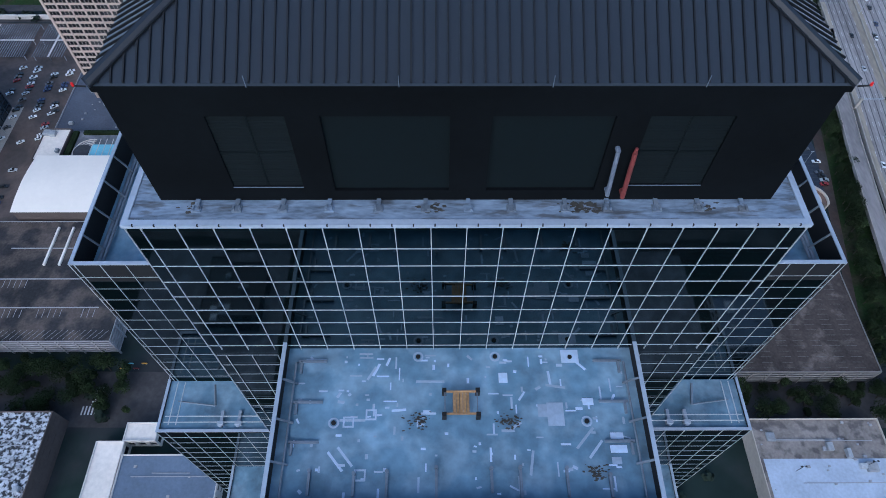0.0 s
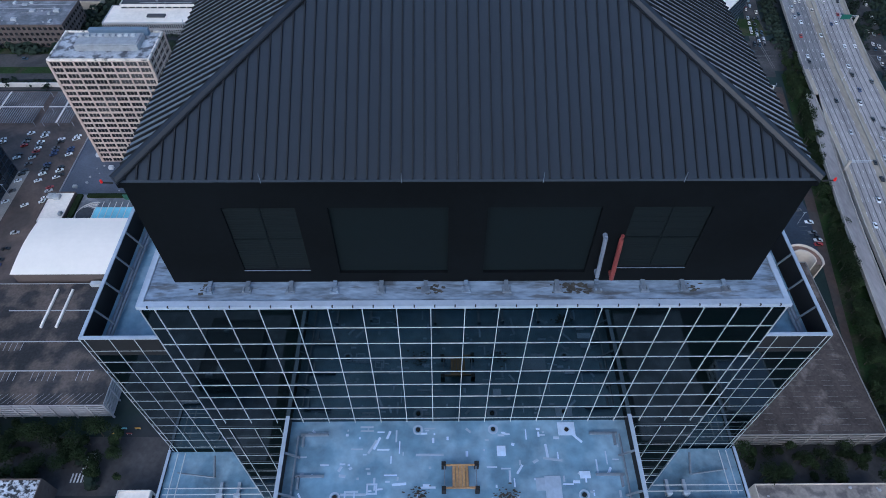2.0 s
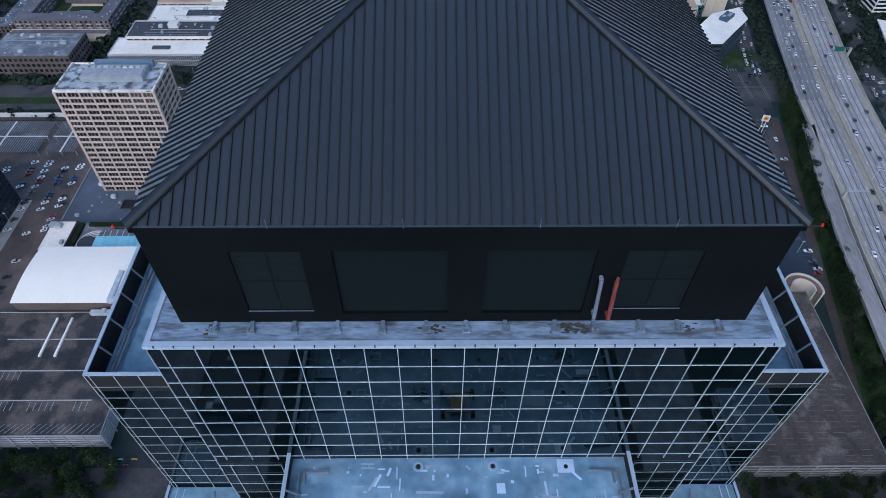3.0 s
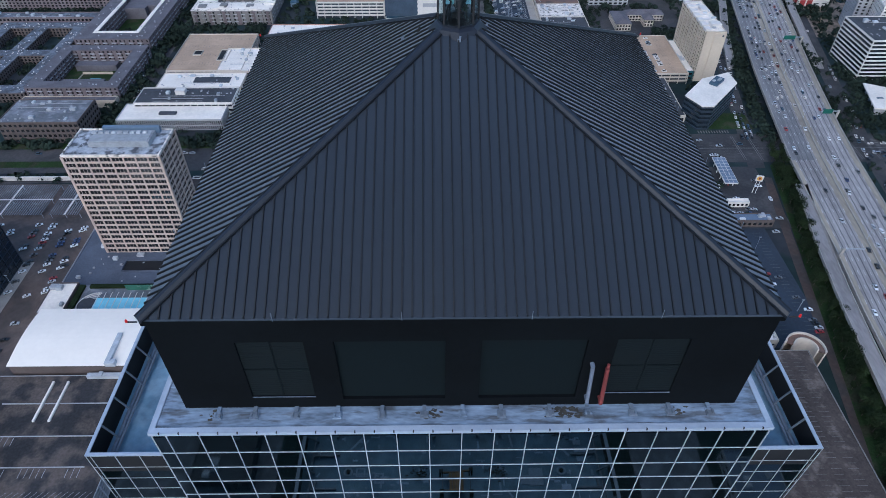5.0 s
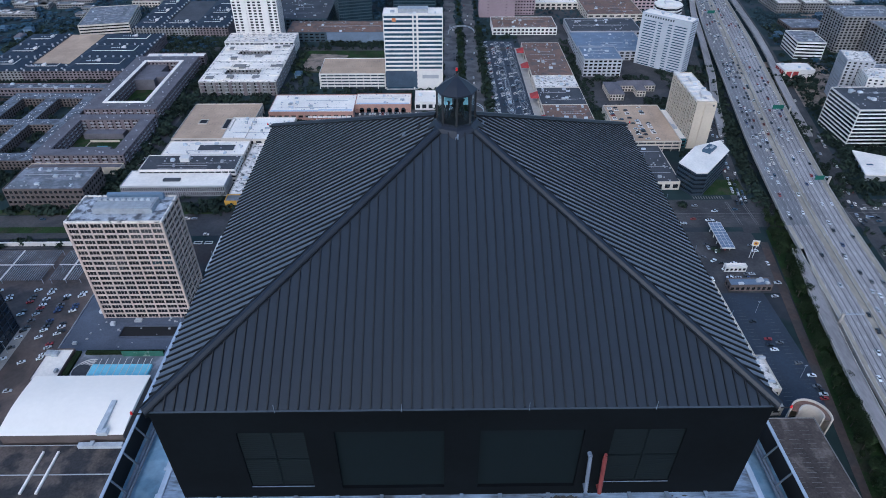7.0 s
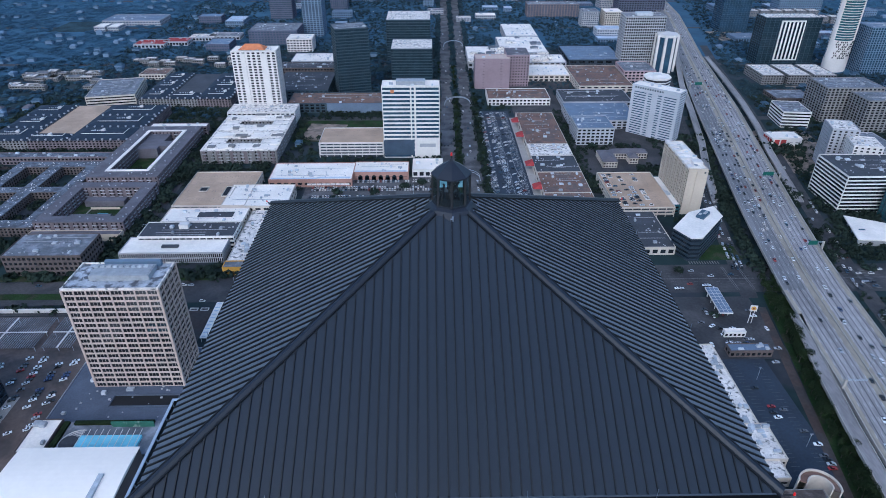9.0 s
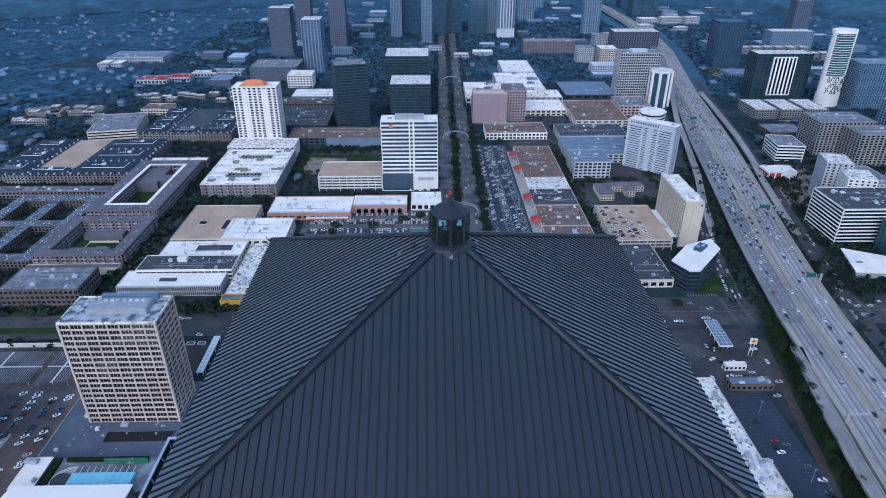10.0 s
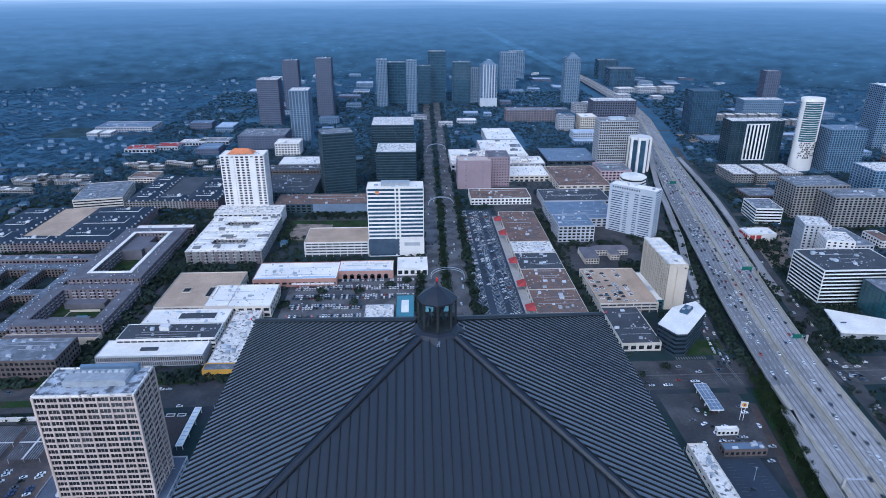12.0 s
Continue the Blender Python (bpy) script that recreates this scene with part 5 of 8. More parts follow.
B("blue_roofed_hall", "low hall with a blue membrane roof and white edge", (-134, -92, 8, 46), 8, 2, (6, 5), WHITEWALL, roof=BLUEROOF, units=1)
B("white_canopy", "narrow white flat canopy building", (-136, -122, 52, 60), 7, 1, (3, 2), WHITEWALL, roof=WHITE, units=0)
B("white_canopy", "long narrow white flat canopy", (-147, -135, 14, 52), 7, 1, (2, 6), WHITEWALL, roof=WHITE, units=0)
B("black_glass_block", "black glass office block beside the parking lot", (-340, -266, 200, 262), 38, 10, (12, 10), DARKWALL, BLACKGLASS, GREYROOF, band=0.12, pier=0.06)

# south of the tower, mirrored in its glass: pale paving round two low buildings and a street
sheet("pavement_south", -152, -78, -184, -104, GREYROOF, "grey concrete paving lot south of the tower", 0.05)
B("low_building", "low building with a dark flat roof amid pale paving", (-116, -88, -173, -139), 7, 2, (7, 8), DARKWALL, roof=DARKROOF, units=4)
sheet("pavement_south", 92, 126, -182, -112, GREYROOF, "grey paving lot with worn bays", 0.05)
B("low_building", "low building with a pale blue-grey flat roof", (132, 157, -149, -112), 8, 2, (6, 8), GREYWALL, roof=BLUEROOF, units=5)
single("road_south", ribbon([(-420, -212), (420, -206)], [(-420, -192), (420, -188)], 0.04), BLVD, "grey asphalt street south of the tower", "road", "structure")

# strip of shops, fuel station and diner east of the tower
B("strip_shops", "long low shop row with a worn white roof", (176, 188, 188, 298), 6, 1, (2, 18), BEIGE, roof=WHITE_WORN, units=14, band=0.7)
B("strip_shop_end", "low shop with a worn white roof", (176, 192, 200, 226), 6.8, 1, (3, 5), BEIGE, roof=WHITE_WORN, units=5)
fuel = thing("fuel_canopy", "fuel station canopy with a pale blue flat roof", "fuel station", at=(214, 350.5, 0), rz=-2)
part("canopy", Solid().box(-4.8, 4.8, -16.4, 16.4, 4.6, 5.6), fuel, "pale canopy slab", material=WHITEWALL)
for i in range(8):
    for x0, x1 in ((-4.5, -1.7), (-1.4, 1.4), (1.7, 4.5)):
        part("roof_panel", Solid().box(x0, x1, -16.1 + i * 4.05, -12.4 + i * 4.05, 5.6, 5.66), fuel, "blue-grey roof sheet", material=BLUEROOF)
for y in (-12, -4, 4, 12):
    for x in (-3.5, 3.5):
        part("column", Solid().box(x - 0.25, x + 0.25, y - 0.25, y + 0.25, 0, 4.6), fuel, material=WHITEWALL)
    part("pump", Solid().box(-0.5, 0.5, y - 0.4, y + 0.4, 0, 2), fuel, material=REDPIPE)
sign = thing("pole_sign", "tall square sign with a yellow and red disc on two legs", "sign", at=(229, 329, 0), rz=-12)
for x in (-1.1, 1.1):
    part("leg", Solid().bar((x, 0, 0), (x, 0, 11.5), 0.22, sides=8), sign, "white steel leg", material=WHITEWALL)
part("board", Solid().box(-2.4, 2.4, -0.4, 0.4, 11, 15.6), sign, "white sign board", material=WHITEWALL)
part("disc", Solid().bar((0, -0.4, 13.4), (0, -0.55, 13.4), 1.7, sides=20), sign, "yellow disc", material=YELLOW)
part("inner_disc", Solid().bar((0, -0.55, 13.4), (0, -0.62, 13.4), 0.8, sides=14), sign, "red inner disc", material=REDPIPE)
B("diner", "small diner with a blue-grey metal roof", (199, 228, 292, 300), 4.6, 1, (8, 2), BROWNWALL, roof=BLUEROOF, units=4)
B("kiosk", "low white car-wash kiosk", (204, 219, 313, 317), 4, 1, (5, 1), WHITEWALL, roof=WHITE, units=0)

# black faceted office with a white roof
hexb = thing("faceted_office", "black banded six-sided office with a bright white roof", "building", at=(231, 446, 0))
FOOT.append((231, 446, 34, 34))
HEX = [(-27, -14), (-18, -32), (-9, -32), (23, 6), (22, 25), (-4, 14)]
part("glazing", Solid().prism([(x * 0.97, y * 0.97) for x, y in HEX], 0, 21.4), hexb, "black glazing", material=BLACKGLASS)
for i in range(6):
    part("floor_band", Solid().prism(HEX, i * 4.0, i * 4.0 + 1.5), hexb, "black floor band", material=DARKWALL)
part("roof", Solid().prism([(x * 1.01, y * 1.01) for x, y in HEX], 21.4, 22.2), hexb, "bright white roof", material=WHITE)
part("plant_room", Solid().box(3, 10, 0, 14, 22.2, 24.6, rot=-0.75, c=(6, 8)), hexb, "dark blue rooftop plant", material=BLUE_HAZE_BAND)
part("plant_units", Solid().box(4.2, 6.2, 2, 5, 24.6, 25.4, rot=-0.75, c=(6, 8)).box(6.8, 9.0, 6, 11, 24.6, 25.6, rot=-0.75, c=(6, 8)), hexb, "grey rooftop units", material=UNIT)
B("dark_flat_store", "low dark-roofed store with pale parapets", (172, 206, 424, 490), 7, 1, (5, 8), BEIGE, roof=DARKROOF, units=4)

# boulevard frontage
woff = B("white_office_tower", "white banded office tower with blue glass base", (-55, 8, 640, 662), 82, 18, (2, 1), WHITEWALL, BLUEGLASS, WHITE, band=0.42, pier=0.05, units=6, penthouse=(0.5, 0.5, 4), category="tower")
part("corner_pier", Solid().box(3.5, 5.5, -11.4, -10.9, 0, 82), woff, "white vertical pier", material=WHITEWALL)
part("base_glass", Solid().box(-31.6, 3, -11.3, -10.9, 3, 21), woff, "blue-grey glass lower wall", material=PLUM_HAZE_GLASS)
part("base_wall", Solid().box(5.5, 31.7, -11.35, -10.9, 0, 22), woff, "plain white lower wall", material=WHITEWALL)
part("sign_band", Solid().box(9, 27, -11.5, -11.35, 13, 17), woff, "grey lettering bars", material=GREYWALL)
part("logo", Solid().box(-22, -18, -11.35, -11.1, 75, 78.5), woff, "orange square logo", material=ORANGEROOF)
deck_garage("parking_garage", "white parking garage with open levels and tan roof", (-129, -56, 642, 690), 17, 5, TANROOF, WHITEWALL, (-16, 0, 16), "x")
B("shop_row", "long white-roofed shop building with a curving pink arcade", (-170, -84, 563, 606), 8, 1, (12, 5), SALMON, roof=WHITE, band=0.7, units=8)
for i in range(9):
    single("shop_awning", Solid().box(-2.2, 2.2, -2.0, 0, 3.0, 3.4).box(-2.2, 2.2, -0.5, 0, 3.4, 4.2), WHITEWALL, "white fabric shop awning on the salmon wall", "awning", at=(-128 + i * 4.9, 562.9, 0), group="shop awnings")
arc = B("arcade_row", "white-roofed arcade row with brick arches", (-84, -26, 580, 608), 8, 1, (8, 3), SALMON, roof=WHITE, band=0.95, units=4)
for i in range(7):
    x = -22 + i * 7.2
    # dark panels on the wall imitate the shade of open arches
    part("archway", Solid().box(x - 2.3, x + 2.3, -14.3, -13.9, 0, 3.2).bar((x, -14.3, 3.2), (x, -13.9, 3.2), 2.3, sides=16), arc, "dark panel imitating shade inside an arch", material=BLACKGLASS)
for x0, x1, y in ((-168, -120, 564), (-120, -86, 566), (-82, -28, 581)):
    single("roof_edge", Solid().box(-(x1 - x0) / 2, (x1 - x0) / 2, 0, 4, 0, 0.3).box(-(x1 - x0) / 2, (x1 - x0) / 2, 0.4, 1.0, 0.3, 0.9), PALEBLUE, "pale blue sheet metal roof edge", "roof", at=((x0 + x1) / 2, y, 8.26))
B("corner_pavilion", "white flat-roofed restaurant pavilion", (-22, 11, 586, 616), 8, 1, (5, 4), WHITEWALL, roof=WHITE, units=4)
B("white_store", "store with a white membrane roof and curved blue edge", (-200, -138, 498, 545), 11, 2, (8, 6), BEIGE, roof=WHITE, units=7)
deck_garage("parking_garage", "tan-roofed parking deck with flat roof", (-246, -178, 500, 577), 11, 3, TANROOF, BEIGE, (-24, -6, 12, 28), "x")
for x, y, w, d in ((-226.5, 536, 4, 5), (-201, 531, 4.5, 11)):
    well = thing("light_well", "square light well with a pale kerb on the parking deck", "light well", at=(x, y, 11))
    part("kerb", Solid().box(-w, w, -d, -d + 0.4, 0, 0.9).box(-w, w, d - 0.4, d, 0, 0.9).box(-w, -w + 0.4, -d + 0.4, d - 0.4, 0, 0.9).box(w - 0.4, w, -d + 0.4, d - 0.4, 0, 0.9), well, "pale concrete kerb", material=BEIGE)
    # no open shaft: a black plate carries the well's shade
    part("grate", Solid().box(-w + 0.4, w - 0.4, -d + 0.4, d - 0.4, 0.0, 0.08), well, "black plate standing for shade in the well", material=BLACK)
B("round_store", "small cafe with a pale rounded roof", (-50, -23, 478, 506), 6, 1, (4, 4), GREYWALL, roof=WHITE_WORN, units=4)
B("teal_pavilion", "teal-walled pavilion with a white roof light", (-21, -4, 480, 526), 6, 1, (3, 6), TEALGLASS, TEALGLASS, TEALROOF, units=0)
single("roof_light", Solid().box(-3.5, 3.5, -14, 10, 0, 0.8), WHITE, "white raised roof light", "roof light", at=(-12.5, 503, 7.0))
B("grey_store_row", "long store row with a patched grey roof", (-170, -145, 408, 505), 7, 1, (4, 14), BEIGE, roof=WHITE_WORN, units=12)
B("yellow_store", "bright yellow low store front", (-171, -146, 398, 408), 7, 1, (5, 2), YELLOW, roof=GREYROOF, units=0, band=0.8)
B("fin_office", "low office with white roof and vertical fins", (-262, -176, 418, 444), 9, 2, (50, 14), GREYWALL, roof=WHITE, band=0.2, pier=0.35, units=0)
single("skylight", Solid().box(-7, 7, -2, 2, 0, 1.2), DARKROOF, "dark glazed skylight on the roof", "skylight", at=(-222.5, 428.5, 9.3))
single("roof_plant", Solid().box(-4, 4, -3, 3, 0, 3.4).box(-4.2, 4.2, -3.2, 3.2, 3.4, 3.7), WHITEWALL, "white rooftop plant cube on the dark roof", "roof plant", at=(-219, 457, 12.3))
B("dark_roof_office", "two-storey office with dark roof and white bands", (-254, -172, 440, 466), 12, 3, (14, 5), WHITEWALL, roof=DARKROOF, units=5, band=0.5, pier=0.1)
B("white_roof_court", "white-roofed court building with flat roof", (-246, -172, 470, 497), 10, 2, (12, 4), BEIGE, roof=WHITE, units=5)
# raised dark slab takes the place of a shaded opening
single("court", Solid().box(-16, 16, -5, 5, 0, 0.4), DARKROOF, "dark slab imitating the shade of a light court", "court", at=(-200, 484, 10.3))
B("brown_office", "brown brick office with rows of dark windows", (-345, -282, 400, 436), 18, 4, (16, 9), BROWNWALL, roof=GREYROOF, units=8, band=0.45)

# retail row with red tiled gables
for i, (y0, y1, m) in enumerate(((480, 530, BROWNROOF), (530, 580, BROWNROOF), (580, 625, DARKROOF), (625, 660, WHITE_WORN), (660, 770, BROWNROOF))):
    B("shop_unit", "flat-roofed shop unit with pale front parapet", (110, 158, y0, y1 - 0.5), 7.5, 1, (4, 4), BEIGE, roof=m, units=7, parapet=0.7)
for y in (492, 545, 603, 690, 740):
    s = Solid()
    s.v = [(-5, -6.5, 7), (4, -6.5, 7), (4, 6.5, 7), (-5, 6.5, 7), (1.5, -3, 11), (3, -3, 11), (3, 3, 11), (1.5, 3, 11)]
    s.f = BOX_FACES
    single("tile_gable", s, REDROOF, "red tiled hipped entrance roof", "roof", at=(106, y, 0.6))
sheet("pavement_arcade", 102, 110, 478, 772, BARRIER, "pale walkway beside the lot", 0.2)

# hotels and offices by the freeway
deck_garage("parking_garage", "beige parking deck with cars on top", (172, 228, 492, 572), 10, 3, TANROOF, BEIGE, (-16, 0, 16), "y")
B("podium_roof", "low white-roofed podium with teal front", (214, 236, 500, 566), 8, 2, (3, 8), TEALGLASS, roof=WHITE, units=6)
slab = B("beige_slab_tower", "beige balcony slab tower with a white roof", (236, 253.5, 498, 568), 46, 15, (4, 21), CREAM, roof=WHITE, band=0.3, pier=0.34, units=8, category="tower")
part("end_wall", Solid().box(-8.9, 8.9, -35.5, -34.9, 0, 47).box(-1.2, 8.95, -36.4, -35.4, 0, 45.5), slab, "plain cream end wall with a shallow bay", material=CREAM)
part("end_emblem", Solid().bar((6.2, -36.4, 43.5), (6.2, -36.6, 43.5), 0.9, sides=14), slab, "dark round emblem", material=DARKWALL)
for j in range(7):
    part("bay_head", Solid().box(-9.4, -4.5, -33.2 + j * 10, -26.4 + j * 10, 46, 48.2).box(-9.0, 3.0, -31 + j * 10, -28.5 + j * 10, 46, 47.6), slab, "raised white bay parapet", material=WHITEWALL)
    part("bay_wall", Solid().box(-9.3, -8.6, -33.0 + j * 10, -32.2 + j * 10, 0, 46).box(-9.3, -8.6, -27.3 + j * 10, -26.5 + j * 10, 0, 46), slab, "pale vertical bay edge", material=CREAM)
part("lift_house", Solid().box(-2, 7, -26, -18, 46.2, 49.5).box(0, 6, 8, 18, 46.2, 49), slab, "white roof lift house", material=WHITEWALL)
for i in range(1, 15):
    for j in range(7):
        part("balcony", Solid().box(-9.9, -8.7, -32 + j * 10, -27.5 + j * 10, i * 3.07 - 0.2, i * 3.07 + 0.8), slab, material=CREAM)
B("white_hotel_tower", "white hotel slab with horizontal windows", (242, 302, 698, 716), 60, 20, (3, 1), PALEWALL, BLUEGLASS, WHITE, band=0.6, pier=0.14, rz=-42, units=4, category="tower")
hotel = bpy.data.objects["white_hotel_tower"]
part("central_pier", Solid().box(-3.5, 3.5, -9.5, -8.9, 0, 60), hotel, "plain pale wall strip", material=PALEWALL)
for x in (-30, 26.5):
    part("end_pier", Solid().box(x, x + 3.5, -9.5, -8.9, 0, 60), hotel, "plain pale wall strip", material=PALEWALL)
part("top_band", Solid().box(-30, 30, -9.55, -8.85, 55, 61), hotel, "plain pale top band", material=PALEWALL)
for i in range(12):
    part("sign_bar", Solid().box(-26 + i * 3.1, -24.4 + i * 3.1, -9.75, -9.55, 56.8, 59), hotel, "dark lettering bar", material=DARKWALL)
cap = thing("hotel_crown", "white octagonal hotel roof pavilion", "pavilion", at=(287, 762, 0))
OCT = [(17 * math.cos(math.pi / 8 + math.pi * i / 4), 17 * math.sin(math.pi / 8 + math.pi * i / 4)) for i in range(8)]
part("glazing", Solid().prism([(x * 0.96, y * 0.96) for x, y in OCT], 0, 56), cap, material=WINDOW)
for i in range(15):
    part("floor_band", Solid().prism(OCT, i * 4 - 0.1 + 0.1, i * 4 + 1.6), cap, material=WHITEWALL)
part("roof", Solid().prism([(x * 1.02, y * 1.02) for x, y in OCT], 57.6, 58.6), cap, "white roof", material=WHITE)
part("roof_housing", Solid().box(-5, 5, -4, 4, 58.6, 60.5), cap, "white roof housing", material=WHITEWALL)
B("blue_roof_office", "five-storey office with a blue roof", (172, 216, 676, 720), 20, 5, (8, 8), GREYWALL, roof=BLUEROOF, units=5)
B("grey_complex", "low grey office complex with setback blocks", (176, 262, 728, 800), 11, 3, (12, 8), GREYWALL, roof=BLUEROOF, units=8)
B("dark_complex", "low dark-roofed store block", (180, 275, 806, 862), 10, 2, (12, 8), GREYWALL, roof=DARKROOF, units=6)
B("brown_deck", "square block with a brown flat roof", (216, 296, 876, 990), 11, 3, (8, 10), BEIGE, roof=BROWNROOF, units=4)
B("blue_roof_store", "big store with a pale blue roof", (228, 318, 1020, 1118), 12, 2, (6, 6), DARKWALL, roof=BLUEROOF, units=5)
B("grid_office_tower", "white gridded office tower", (311, 376, 1010, 1045), 82, 19, (18, 9), GREYWALL, roof=GREYROOF, band=0.34, pier=0.28, units=4, category="tower", penthouse=(0.4, 0.4, 4))
cyl = thing("rounded_tower", "slim white faceted tower with dark glass strips", "tower", at=(378, 1000, 0))
part("glazing", Solid().bar((0, 0, 0), (0, 0, 55), 17, sides=8), cyl, material=BLUEGLASS)
for i in range(8):
    a = math.pi / 4 * i + math.pi / 8
    part("pier", Solid().bar((17 * math.cos(a), 17 * math.sin(a), 0), (17 * math.cos(a), 17 * math.sin(a), 58), 2.6, sides=4), cyl, material=WHITEWALL)
part("roof", Solid().bar((0, 0, 55), (0, 0, 59), 17.5, sides=8), cyl, material=WHITEWALL)
B("grey_annex", "grey low annex with flat roof", (296, 345, 930, 985), 18, 4, (8, 8), PINKWALL, roof=GREYROOF, units=3)
motel = thing("garden_motel", "beige motel with grey-brown hipped roofs round a yard", "motel", at=(218, 628, 0))
FOOT.append((218, 628, 32, 24))
for a, b, c, e in ((-30, -14, -20, 14), (-14, 26, 4, 16), (2, 12, -10, 4)):
    q = Solid()
    for z in (0, 3.2, 6.4):
        q.box(a, b, c, e, max(0, z - 0.7), z + 0.6)
    for i in range(int((b - a) / 3.2) + 1):
        x = a + 0.4 + i * (b - a - 0.8) / int((b - a) / 3.2)
        q.box(x - 0.5, x + 0.5, c - 0.1, c + 0.5, 0, 7)
    for i in range(int((e - c) / 3.2) + 1):
        y = c + 0.4 + i * (e - c - 0.8) / max(1, int((e - c) / 3.2))
        q.box(b - 0.5, b + 0.1, y - 0.5, y + 0.5, 0, 7).box(a - 0.1, a + 0.5, y - 0.5, y + 0.5, 0, 7)
    wing = part("wing", q, motel, "beige wall", "stuff", BEIGE)
    part("glazing", Solid().box(a + 0.35, b - 0.35, c + 0.35, e - 0.35, 0, 6.8), wing, material=WINDOW)
    q = Solid()
    j = min(b - a, e - c) / 2
    k = [(a + j, (c + e) / 2, 10.6), (b - j, (c + e) / 2, 10.6)] if b - a > e - c else [((a + b) / 2, c + j, 10.6), ((a + b) / 2, e - j, 10.6)]
    q.v = [(a - 0.7, c - 0.7, 7), (b + 0.7, c - 0.7, 7), (b + 0.7, e + 0.7, 7), (a - 0.7, e + 0.7, 7)] + k
    q.f = [(3, 2, 1, 0)] + ([(0, 1, 5, 4), (2, 3, 4, 5), (1, 2, 5), (3, 0, 4)] if b - a > e - c else [(1, 2, 5, 4), (3, 0, 4, 5), (0, 1, 4), (2, 3, 5)])
    part("roof", q, motel, "grey-brown hipped roof", material=MAUVEROOF)
B("mauve_hotel", "mauve brick hotel block with small windows", (64, 116, 902, 930), 44, 11, (2, 2), MAUVEHOTEL, roof=PINKSTONE, band=0.9, pier=0.9, units=2, category="tower")
B("mauve_hotel", "mauve brick hotel wing with rows of windows", (112, 146, 914, 960), 46, 11, (8, 9), MAUVEHOTEL, roof=MAUVEROOF, band=0.5, pier=0.5, units=2, category="tower")
B("arcade_shops", "white arcaded shops with red corner roof", (78, 165, 824, 872), 9, 2, (16, 5), WHITEWALL, roof=BROWNROOF, units=6)
B("shopping_mall", "large mall with a jumble of white roofs", (60, 130, 1000, 1110), 13, 2, (10, 8), GREYWALL, roof=WHITE, units=14)
B("shopping_mall", "mall wing with white roofs", (130, 222, 1010, 1060), 11, 2, (10, 6), GREYWALL, roof=WHITE, units=10)
B("shopping_mall", "mall wing with white roofs", (120, 200, 1064, 1180), 14, 2, (10, 8), GREYWALL, roof=WHITE, units=12)
B("shopping_mall", "mall anchor store with a white roof", (140, 200, 1184, 1290), 15, 2, (10, 8), GREYWALL, roof=WHITE, units=8)
for i in range(34):
    x, y = rng.uniform(64, 216), rng.uniform(1004, 1200)
    if (x > 130 and 1062 > y) or y > 1070 and x > 122 or x < 128 and y < 1106:
        w, d, z = rng.uniform(3, 10), rng.uniform(3, 9), rng.uniform(1.5, 4.5)
        single("roof_block", Solid().box(-w, w, -d, d, 0, z).box(-w * 0.6, w * 0.3, -d * 0.5, d * 0.6, z, z + 1.2), WHITE_WORN if i % 3 else GREYROOF, "raised pale roof block on the mall", "roof", at=(x, y, 13), group="mall roof blocks")
B("mall_annex", "low annex with a white roof", (150, 215, 940, 1002), 9, 2, (8, 6), BEIGE, roof=WHITE, units=6)

# condominium tower and courtyard blocks
condo = B("white_condo_tower", "white condominium tower with an orange tiled crown", (-256, -199, 786, 814), 84, 24, (9, 5), WHITEWALL, roof=WHITE, band=0.42, pier=0.42, units=2, category="tower")
s = Solid()
s.v = [(-20, -9, 85), (14, -9, 85), (14, 9, 85), (-20, 9, 85), (-12, 0, 91), (6, 0, 91)]
s.f = [(0, 1, 5, 4), (1, 2, 5), (2, 3, 4, 5), (3, 0, 4)]
part("crown_roof", s, condo, "orange tiled hipped roof", material=ORANGEROOF)
for x in (-14, 14):
    part("bay", Solid().box(x - 3, x + 3, -15.2, -13.9, 0, 82), condo, "projecting white bay", material=WHITEWALL)
B("condo_podium", "white parking podium below the condominium", (-262, -176, 750, 784), 16, 4, (14, 6), WHITEWALL, roof=WHITE_WORN, units=6)


